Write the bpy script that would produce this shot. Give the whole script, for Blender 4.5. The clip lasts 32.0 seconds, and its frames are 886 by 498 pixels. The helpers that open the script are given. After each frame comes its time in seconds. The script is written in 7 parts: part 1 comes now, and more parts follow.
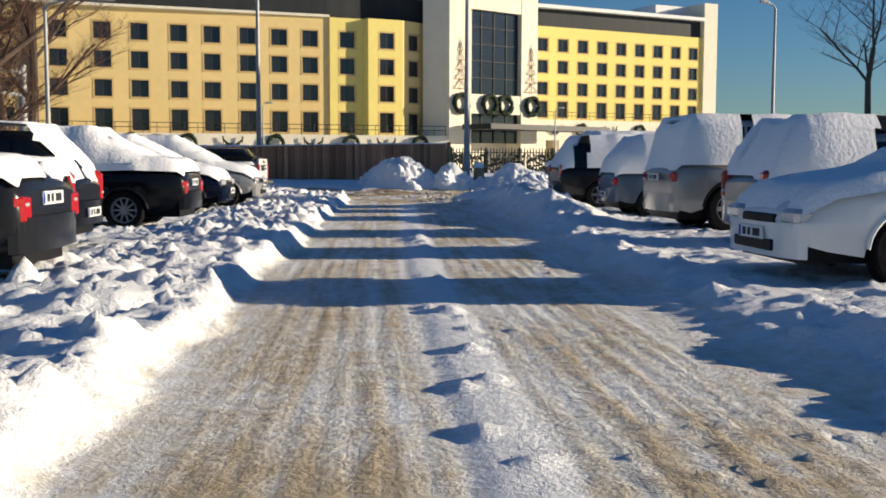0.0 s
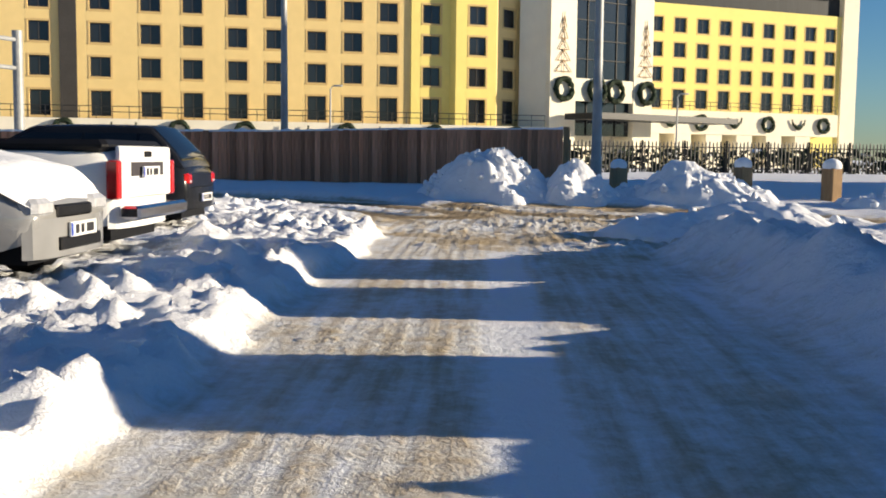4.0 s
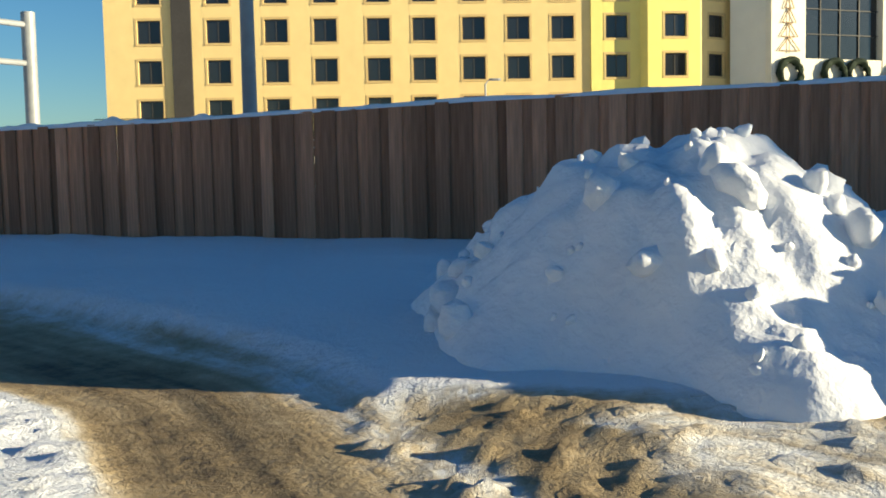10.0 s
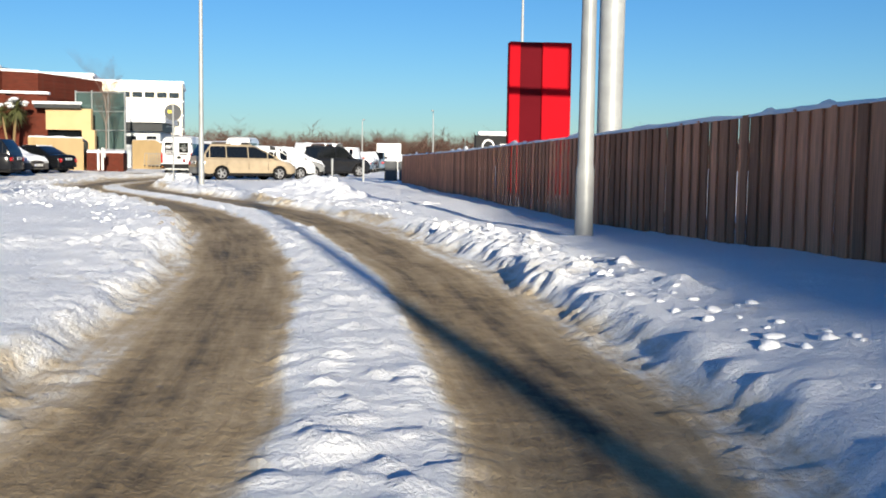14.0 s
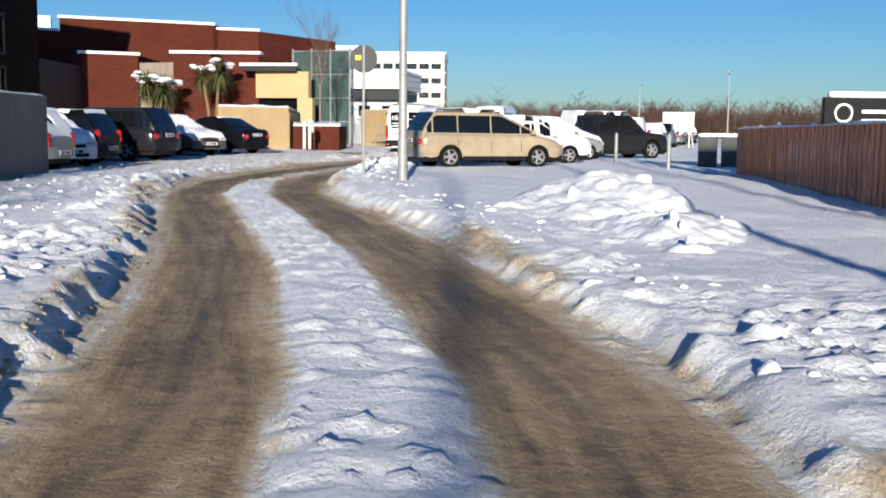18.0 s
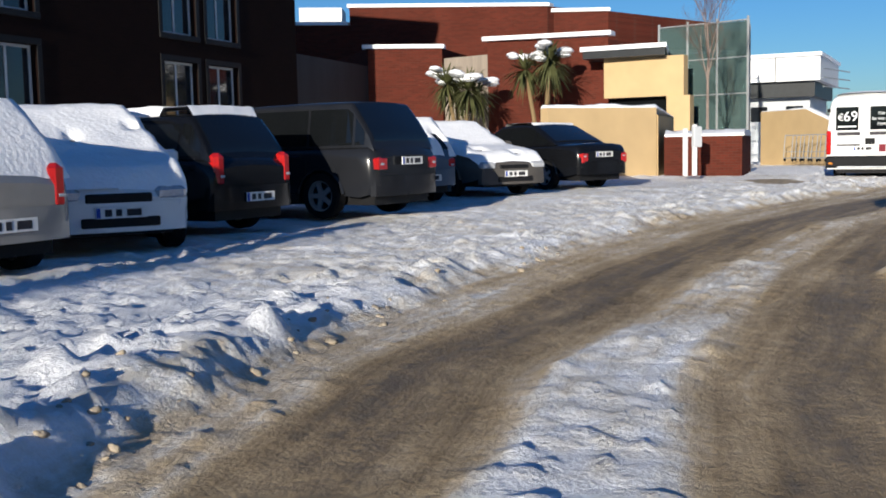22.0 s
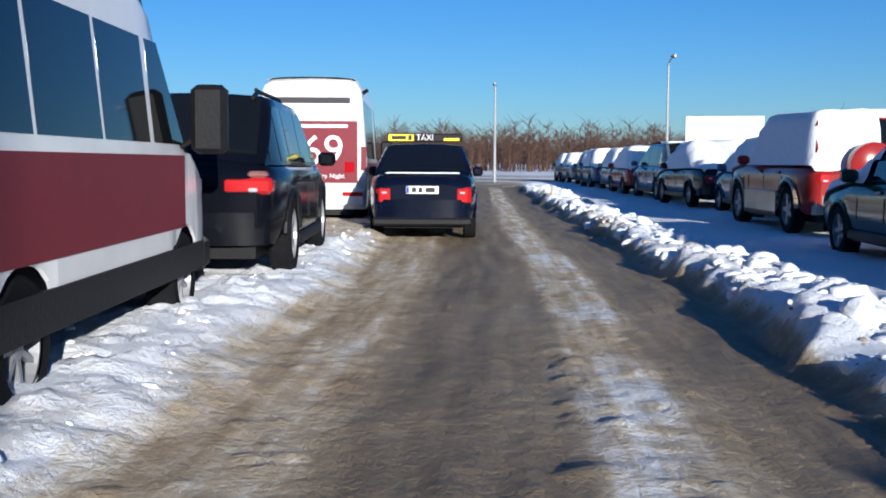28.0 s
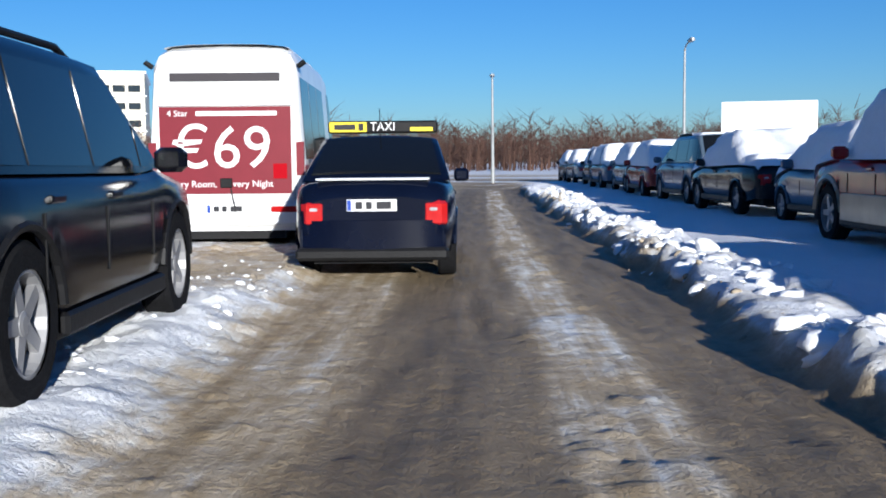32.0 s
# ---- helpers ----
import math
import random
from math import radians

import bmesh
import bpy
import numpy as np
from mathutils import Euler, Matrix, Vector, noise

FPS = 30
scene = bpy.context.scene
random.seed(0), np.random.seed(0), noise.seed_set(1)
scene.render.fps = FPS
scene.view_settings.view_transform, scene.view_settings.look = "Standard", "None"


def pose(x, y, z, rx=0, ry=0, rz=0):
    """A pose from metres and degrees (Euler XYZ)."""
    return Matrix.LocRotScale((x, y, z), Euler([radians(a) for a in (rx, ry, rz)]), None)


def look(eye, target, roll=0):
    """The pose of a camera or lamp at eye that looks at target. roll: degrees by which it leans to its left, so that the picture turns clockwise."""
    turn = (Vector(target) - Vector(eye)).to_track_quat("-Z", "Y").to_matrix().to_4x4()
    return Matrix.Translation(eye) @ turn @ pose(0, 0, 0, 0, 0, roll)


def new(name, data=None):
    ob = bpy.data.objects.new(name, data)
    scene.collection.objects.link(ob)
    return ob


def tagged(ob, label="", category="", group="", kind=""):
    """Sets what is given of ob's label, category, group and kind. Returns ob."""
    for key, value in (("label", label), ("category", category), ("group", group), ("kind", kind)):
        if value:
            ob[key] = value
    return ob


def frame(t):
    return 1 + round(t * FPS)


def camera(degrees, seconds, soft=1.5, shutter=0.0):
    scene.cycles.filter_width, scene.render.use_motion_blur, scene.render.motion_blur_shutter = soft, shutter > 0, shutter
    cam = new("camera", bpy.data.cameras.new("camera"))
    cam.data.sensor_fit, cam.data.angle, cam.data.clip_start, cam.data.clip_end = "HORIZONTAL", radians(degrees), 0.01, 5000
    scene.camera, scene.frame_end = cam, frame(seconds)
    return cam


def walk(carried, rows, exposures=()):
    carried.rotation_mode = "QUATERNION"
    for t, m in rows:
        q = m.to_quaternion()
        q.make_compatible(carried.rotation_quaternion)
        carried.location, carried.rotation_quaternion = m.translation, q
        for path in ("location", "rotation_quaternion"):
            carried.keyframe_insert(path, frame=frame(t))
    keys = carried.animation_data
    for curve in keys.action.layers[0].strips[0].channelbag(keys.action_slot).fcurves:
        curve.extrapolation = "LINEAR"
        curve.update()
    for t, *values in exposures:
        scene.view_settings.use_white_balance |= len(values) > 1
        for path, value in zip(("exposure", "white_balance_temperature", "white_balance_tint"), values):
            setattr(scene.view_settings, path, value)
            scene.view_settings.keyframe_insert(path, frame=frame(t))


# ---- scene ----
cam = camera(45.83, 32.0, soft=1.8)
EXPOSURES = [(0.0, 0.75, 7050, 10), (4.5, 1.02, 7100, 10), (7.0, 1.1, 7300, 9), (8.3, 1.05, 6900, 8), (9.2, 0.95, 6450, 4), (10.3, 1.4, 7900, -1), (11.0, 1.6, 8200, -4), (12.3, 1.6, 8300, 3), (14.0, 1.1, 6400, 8), (24.0, 0.75, 5900, 10), (28.5, 0.85, 5480, 10), (32.0, 0.85, 5480, 10)]
PATH = [
    (0, (-8.367, -12.822, 1.203), (-5.734, -3.211, 0.368), 0.14),
    (0.5, (-7.889, -11.082, 1.203), (-5.906, -1.317, 0.362), -0.12),
    (1, (-7.435, -9.219, 1.200), (-5.870, 0.620, 0.342), 0.20),
    (1.5, (-6.993, -7.172, 1.198), (-5.435, 2.669, 0.350), 0.04),
    (2, (-6.506, -4.992, 1.203), (-4.910, 4.845, 0.365), -0.12),
    (2.5, (-5.985, -2.814, 1.200), (-4.354, 7.016, 0.352), -0.23),
    (4.5, (-4.130, 5.384, 1.195), (-2.303, 15.175, 0.300), 0.76),
    (5, (-3.667, 7.252, 1.193), (-1.771, 17.029, 0.298), 0.10),
    (5.5, (-3.223, 9.010, 1.194), (-1.267, 18.776, 0.301), 0.09),
    (6, (-2.787, 10.720, 1.198), (-0.765, 20.477, 0.350), -0.02),
    (6.5, (-2.369, 12.373, 1.205), (-0.220, 22.098, 0.309), 0.38),
    (7, (-1.927, 13.891, 1.204), (0.366, 23.588, 0.365), -0.60),
    (7.5, (-1.516, 15.297, 1.199), (0.948, 24.952, 0.359), -0.60),
    (8, (-1.130, 16.639, 1.204), (1.380, 26.283, 0.372), -0.47),
    (8.5, (-0.787, 18.028, 1.198), (1.515, 27.719, 0.316), -0.88),
    (9, (-0.506, 19.537, 1.193), (1.354, 29.310, 0.180), -1.09),
    (9.5, (-0.335, 20.761, 1.196), (0.707, 30.665, 0.291), -1.86),
    (10, (-0.296, 22.003, 1.202), (-0.411, 31.972, 0.423), -1.18),
    (10.5, (-0.377, 23.304, 1.199), (-2.015, 33.139, 0.437), -0.29),
    (11, (-0.702, 24.582, 1.195), (-3.844, 34.044, 0.412), 0.72),
    (11.5, (-1.242, 25.984, 1.193), (-5.951, 34.718, -0.046), -0.01),
    (12, (-2.076, 27.403, 1.191), (-8.092, 35.326, 0.175), 0.39),
    (12.5, (-3.188, 28.753, 1.186), (-10.367, 35.654, 0.268), 0.02),
    (13, (-4.665, 29.985, 1.184), (-12.566, 36.056, 0.335), 0.18),
    (13.5, (-6.327, 31.120, 1.177), (-14.756, 36.434, 0.328), 0.72),
    (14, (-8.145, 32.093, 1.185), (-17.031, 36.601, 0.343), 0.85),
    (14.5, (-10.005, 32.900, 1.181), (-19.216, 36.699, 0.333), 0.68),
    (15, (-11.959, 33.607, 1.187), (-21.383, 36.817, 0.249), 0.28),
    (15.5, (-13.940, 34.263, 1.184), (-23.485, 37.105, 0.278), -0.08),
    (17.5, (-22.804, 37.143, 1.283), (-32.407, 39.705, 0.177), -0.00),
    (18, (-25.068, 37.722, 1.275), (-34.762, 39.900, 0.137), 0.58),
    (18.5, (-27.381, 38.217, 1.240), (-37.161, 39.961, 0.091), 0.83),
    (19, (-29.764, 38.613, 1.198), (-39.619, 39.864, 0.053), 1.00),
    (19.5, (-32.243, 38.884, 1.166), (-42.163, 39.612, 0.128), 1.16),
    (20, (-34.828, 39.016, 1.140), (-44.787, 39.173, 0.253), 0.57),
    (20.5, (-37.399, 39.019, 1.121), (-47.362, 38.655, 0.335), 0.48),
    (21, (-39.835, 38.935, 1.135), (-49.767, 38.144, 0.289), -0.65),
    (21.5, (-42.217, 38.891, 1.133), (-52.117, 37.885, 0.144), -1.59),
    (22, (-44.738, 38.700, 1.154), (-54.630, 37.589, 0.199), -1.18),
    (22.5, (-47.310, 38.648, 1.151), (-57.238, 37.873, 0.241), -0.54),
    (23, (-49.881, 38.711, 1.157), (-59.843, 38.646, 0.294), 0.10),
    (23.5, (-52.406, 39.032, 1.161), (-62.331, 39.855, 0.259), -0.13),
    (24, (-54.415, 39.493, 1.182), (-64.229, 41.235, 0.374), -0.32),
    (24.5, (-56.607, 40.283, 1.185), (-66.208, 42.943, 0.314), 0.02),
    (25, (-58.997, 41.339, 1.176), (-68.368, 44.716, 0.290), -0.05),
    (25.5, (-61.267, 42.510, 1.171), (-70.423, 46.431, 0.283), -0.19),
    (26, (-63.464, 43.724, 1.156), (-72.431, 48.064, 0.286), -0.29),
    (26.5, (-65.440, 44.873, 1.157), (-74.301, 49.422, 0.273), -0.10),
    (28.5, (-70.902, 48.489, 1.208), (-79.697, 53.177, 0.392), 0.33),
    (29, (-71.900, 49.100, 1.210), (-80.699, 53.779, 0.391), 0.22),
    (29.5, (-72.633, 49.576, 1.214), (-81.430, 54.263, 0.405), -0.53),
    (30, (-73.179, 49.902, 1.211), (-81.966, 54.609, 0.416), -0.13),
    (30.5, (-73.591, 50.148, 1.210), (-82.376, 54.858, 0.411), -0.19),
    (31, (-73.947, 50.364, 1.205), (-82.744, 55.055, 0.423), -0.20),
    (31.5, (-74.253, 50.558, 1.205), (-83.058, 55.232, 0.403), -0.32),
    (32, (-74.506, 50.711, 1.200), (-83.310, 55.381, 0.375), -0.52),
]
walk(cam, [(t, look(eye, target, roll)) for t, eye, target, roll in PATH], EXPOSURES)

# ---- light: low winter sun, clear sky ----
SUN_AZ, SUN_EL = 347.0, 11.5
sun_dir = Vector((math.cos(radians(SUN_AZ)) * math.cos(radians(SUN_EL)), math.sin(radians(SUN_AZ)) * math.cos(radians(SUN_EL)), math.sin(radians(SUN_EL))))
sun = new("sun", bpy.data.lights.new("sun", "SUN"))
sun.data.energy, sun.data.angle, sun.data.color = 4.4, radians(0.6), (1.0, 0.89, 0.72)
sun.matrix_world = look((0, 0, 60), Vector((0, 0, 60)) - sun_dir)
world = bpy.data.worlds.new("sky")
scene.world = world
world.use_nodes = True
wn = world.node_tree
sky = wn.nodes.new("ShaderNodeTexSky")
sky.sky_type, sky.sun_disc = "NISHITA", False
sky.sun_elevation, sky.sun_rotation = radians(SUN_EL), radians(90 - SUN_AZ)
sky.air_density, sky.dust_density, sky.ozone_density = 1.0, 0.05, 4.0
wn.nodes["Background"].inputs[1].default_value = 0.052
deep_blue = wn.nodes.new("ShaderNodeHueSaturation")
deep_blue.inputs["Saturation"].default_value = 1.12
tint = wn.nodes.new("ShaderNodeVectorMath")
tint.operation = "MULTIPLY"
tint.inputs[1].default_value = (0.80, 0.97, 1.18)
wn.links.new(deep_blue.outputs[0], tint.inputs[0])
wn.links.new(sky.outputs[0], deep_blue.inputs["Color"])
wn.links.new(tint.outputs[0], wn.nodes["Background"].inputs[0])


# ---- materials ----
def mat(name, color, rough=0.6, metal=0.0, vary=0.25, scale=6.0, bump=0.0, bscale=40.0, spec=0.2, coat=0.0, rnd=0.0, stretch=None):
    m = bpy.data.materials.new(name)
    m.use_nodes = True
    nt, b = m.node_tree, m.node_tree.nodes["Principled BSDF"]
    b.inputs["Roughness"].default_value, b.inputs["Metallic"].default_value = rough, metal
    b.inputs["Specular IOR Level"].default_value, b.inputs["Coat Weight"].default_value = spec, coat
    tc = nt.nodes.new("ShaderNodeTexCoord")
    vec = tc.outputs["Object"]
    if stretch:
        mp = nt.nodes.new("ShaderNodeMapping")
        mp.inputs["Scale"].default_value = stretch
        nt.links.new(vec, mp.inputs[0])
        vec = mp.outputs[0]
    n1, n2 = nt.nodes.new("ShaderNodeTexNoise"), nt.nodes.new("ShaderNodeTexNoise")
    n1.inputs["Scale"].default_value, n1.inputs["Detail"].default_value = scale, 6
    n2.inputs["Scale"].default_value, n2.inputs["Detail"].default_value = scale * 0.13, 3
    mul = nt.nodes.new("ShaderNodeMath")
    mul.operation = "ADD"
    for n, k in ((n1, 0), (n2, 1)):
        nt.links.new(vec, n.inputs["Vector"])
        nt.links.new(n.outputs[0], mul.inputs[k])
    ramp = nt.nodes.new("ShaderNodeMapRange")
    ramp.inputs[1].default_value, ramp.inputs[2].default_value = 0.6, 1.4
    ramp.inputs[3].default_value, ramp.inputs[4].default_value = 1 - vary, 1 + vary * 0.6
    nt.links.new(mul.outputs[0], ramp.inputs[0])
    last = ramp.outputs[0]
    if rnd:
        oi = nt.nodes.new("ShaderNodeObjectInfo")
        mr = nt.nodes.new("ShaderNodeMapRange")
        mr.inputs[3].default_value, mr.inputs[4].default_value = 1 - rnd, 1 + rnd
        mm = nt.nodes.new("ShaderNodeMath")
        mm.operation = "MULTIPLY"
        nt.links.new(oi.outputs["Random"], mr.inputs[0])
        nt.links.new(mr.outputs[0], mm.inputs[0])
        nt.links.new(last, mm.inputs[1])
        last = mm.outputs[0]
    mix = nt.nodes.new("ShaderNodeVectorMath")
    mix.operation = "SCALE"
    mix.inputs[0].default_value = color[:3]
    nt.links.new(last, mix.inputs["Scale"])
    nt.links.new(mix.outputs[0], b.inputs["Base Color"])
    if bump:
        nb, bp = nt.nodes.new("ShaderNodeTexNoise"), nt.nodes.new("ShaderNodeBump")
        nb.inputs["Scale"].default_value, nb.inputs["Detail"].default_value = bscale, 5
        bp.inputs["Strength"].default_value, bp.inputs["Distance"].default_value = bump, 0.03
        nt.links.new(vec, nb.inputs["Vector"])
        nt.links.new(nb.outputs[0], bp.inputs["Height"])
        nt.links.new(bp.outputs[0], b.inputs["Normal"])
    return m


def paint(name, color, dirt=0.25):
    return mat(name, color, 0.16, 0.0, dirt, 3.0, 0.0, spec=0.28)


SNOW = mat("snow", (0.86, 0.87, 0.89), 0.75, vary=0.07, scale=5, bump=0.9, bscale=9)
SNOW_CAR = mat("car_snow", (0.86, 0.87, 0.89), 0.75, vary=0.05, scale=8, bump=0.4, bscale=18)
GLASS = mat("dark_glass", (0.006, 0.007, 0.008), 0.05, vary=0.1, spec=0.45)
PANE = mat("window_pane", (0.02, 0.024, 0.03), 0.06, vary=0.4, scale=0.6, spec=0.7)
BLACK = mat("black_plastic", (0.011, 0.011, 0.012), 0.5, vary=0.3, bump=0.1, spec=0.15)
RUBBER = mat("tyre_rubber", (0.010, 0.010, 0.011), 0.9, vary=0.4, scale=20, bump=0.3, spec=0.1)
ALLOY = mat("wheel_alloy", (0.30, 0.30, 0.31), 0.4, 0.25, vary=0.3)
CHROME = mat("chrome", (0.7, 0.7, 0.72), 0.15, 1.0, vary=0.1)
LAMP_RED = mat("tail_lamp_red", (0.42, 0.012, 0.012), 0.12, vary=0.25, scale=25, spec=0.8)
LAMP_CLEAR = mat("lamp_clear", (0.55, 0.56, 0.58), 0.12, 0.3, vary=0.3, scale=25)
LAMP_SMOKED = mat("lamp_smoked", (0.22, 0.10, 0.09), 0.12, vary=0.2, scale=25, spec=0.6)
LAMP_AMBER = mat("lamp_amber", (0.55, 0.2, 0.03), 0.15, vary=0.2, scale=25)
PLATE = mat("plate_white", (0.72, 0.72, 0.7), 0.5, vary=0.2, scale=14)
INK = mat("plate_ink", (0.03, 0.03, 0.035), 0.6, vary=0.1)
BLUE_BAR = mat("plate_blue", (0.02, 0.06, 0.35), 0.5, vary=0.1)
STEEL = mat("galvanised_steel", (0.32, 0.33, 0.33), 0.5, 0.2, vary=0.25, scale=4, bump=0.05)
STEEL_DARK = mat("dark_steel", (0.022, 0.025, 0.028), 0.45, 0.0, vary=0.3)
WOOD = mat("fence_board", (0.60, 0.285, 0.165), 0.9, vary=0.5, scale=9, bump=0.5, bscale=16, rnd=0.42, stretch=(3, 3, 0.35))
TIMBER = mat("timber_post", (0.36, 0.23, 0.12), 0.8, vary=0.35, scale=9, bump=0.4, stretch=(3, 3, 0.4))
YELLOW = mat("ochre_render", (0.80, 0.60, 0.27), 0.9, vary=0.08, scale=1.2, bump=0.08)
LEMON = mat("lemon_render", (0.79, 0.66, 0.22), 0.9, vary=0.07, scale=1.2, bump=0.08)
CREAM = mat("cream_render", (0.78, 0.72, 0.58), 0.9, vary=0.08, scale=1.0, bump=0.08)
SLATE = mat("dark_cladding", (0.03, 0.034, 0.038), 0.6, vary=0.3, scale=2, stretch=(4, 4, 0.3))
TRIM = mat("window_surround", (0.62, 0.44, 0.2), 0.85, vary=0.1)
FRAME = mat("window_frame", (0.06, 0.055, 0.05), 0.5, vary=0.2)
CURTAIN = mat("curtain", (0.10, 0.10, 0.11), 0.9, vary=0.4, scale=3, stretch=(8, 8, 0.2))
GREENERY = mat("garland", (0.022, 0.035, 0.02), 0.8, vary=0.5, scale=12, bump=0.8, bscale=20)
BEIGE = mat("beige_render", (0.50, 0.36, 0.19), 0.9, vary=0.13, scale=1.4, bump=0.12)
CONCRETE = mat("board_marked_concrete", (0.26, 0.22, 0.18), 0.9, vary=0.25, scale=4, bump=0.3, stretch=(5, 5, 0.25))
WHITE_PANEL = mat("white_panel", (0.74, 0.74, 0.73), 0.6, vary=0.08, scale=1)
WHITE_PAINT = paint("white_paint", (0.76, 0.76, 0.75), 0.12)
GREY_PANEL = mat("grey_panel", (0.5, 0.52, 0.54), 0.6, vary=0.12, scale=1)
RED_SIGN = mat("red_panel", (0.34, 0.006, 0.012), 0.9, vary=0.1, scale=1, spec=0.02)
RED_DARK = mat("dark_red_panel", (0.09, 0.006, 0.010), 0.9, vary=0.15, scale=1, spec=0.02)
MAROON = mat("maroon_vinyl", (0.17, 0.018, 0.028), 0.45, vary=0.1)
TAXI_YELLOW = mat("sign_yellow", (0.78, 0.62, 0.03), 0.45, vary=0.12)
TEXT_W = mat("white_lettering", (0.78, 0.78, 0.78), 0.6, vary=0.03)
TEXT_D = mat("grey_lettering", (0.05, 0.045, 0.05), 0.6, vary=0.05)
BARK = mat("bark", (0.12, 0.085, 0.065), 0.9, vary=0.4, scale=10, bump=0.5)
BIRCH = mat("birch_bark", (0.26, 0.2, 0.17), 0.85, vary=0.4, scale=8, bump=0.3)
TWIG = mat("twigs", (0.11, 0.062, 0.045), 0.9, vary=0.4, scale=0.5)
PALM = mat("palm_leaf", (0.085, 0.09, 0.035), 0.6, vary=0.5, scale=5)
THATCH = mat("dry_leaf_skirt", (0.2, 0.14, 0.07), 0.9, vary=0.4, scale=10, stretch=(6, 6, 0.4))
CLEAR = mat("curtain_glazing", (0.10, 0.15, 0.145), 0.06, vary=0.1, spec=0.8)
CLEAR.node_tree.nodes["Principled BSDF"].inputs["Transmission Weight"].default_value = 0.5


def brick_mat(name, c1, c2, mortar):
    m = bpy.data.materials.new(name)
    m.use_nodes = True
    nt, b = m.node_tree, m.node_tree.nodes["Principled BSDF"]
    b.inputs["Roughness"].default_value = 0.9
    b.inputs["Specular IOR Level"].default_value = 0.1
    tc, mp, sep = nt.nodes.new("ShaderNodeTexCoord"), nt.nodes.new("ShaderNodeCombineXYZ"), nt.nodes.new("ShaderNodeSeparateXYZ")
    add = nt.nodes.new("ShaderNodeMath")
    nt.links.new(tc.outputs["Object"], sep.inputs[0])
    nt.links.new(sep.outputs[0], add.inputs[0])
    nt.links.new(sep.outputs[1], add.inputs[1])
    nt.links.new(add.outputs[0], mp.inputs[0])
    nt.links.new(sep.outputs[2], mp.inputs[1])
    br, n = nt.nodes.new("ShaderNodeTexBrick"), nt.nodes.new("ShaderNodeTexNoise")
    br.inputs["Scale"].default_value, br.inputs["Brick Width"].default_value, br.inputs["Row Height"].default_value = 1.0, 0.225, 0.075
    br.inputs["Mortar Size"].default_value = 0.006
    for k, c in (("Color1", c1), ("Color2", c2), ("Mortar", mortar)):
        br.inputs[k].default_value = (*c, 1)
    nt.links.new(mp.outputs[0], br.inputs["Vector"])
    n.inputs["Scale"].default_value = 0.7
    mx = nt.nodes.new("ShaderNodeMix")
    mx.data_type, mx.blend_type = "RGBA", "MULTIPLY"
    mx.inputs[0].default_value = 0.35
    nt.links.new(tc.outputs["Object"], n.inputs["Vector"])
    nt.links.new(br.outputs[0], mx.inputs[6])
    nt.links.new(n.outputs[0], mx.inputs[7])
    nt.links.new(mx.outputs[2], b.inputs["Base Color"])
    return m


BRICK = brick_mat("red_brick", (0.12, 0.026, 0.015), (0.085, 0.02, 0.012), (0.095, 0.042, 0.03))
# brown brick taken down to near black: the front's shade is in the colour
BRICK_SHADED = brick_mat("shaded_brown_brick", (0.012, 0.005, 0.004), (0.009, 0.004, 0.0032), (0.011, 0.006, 0.005))


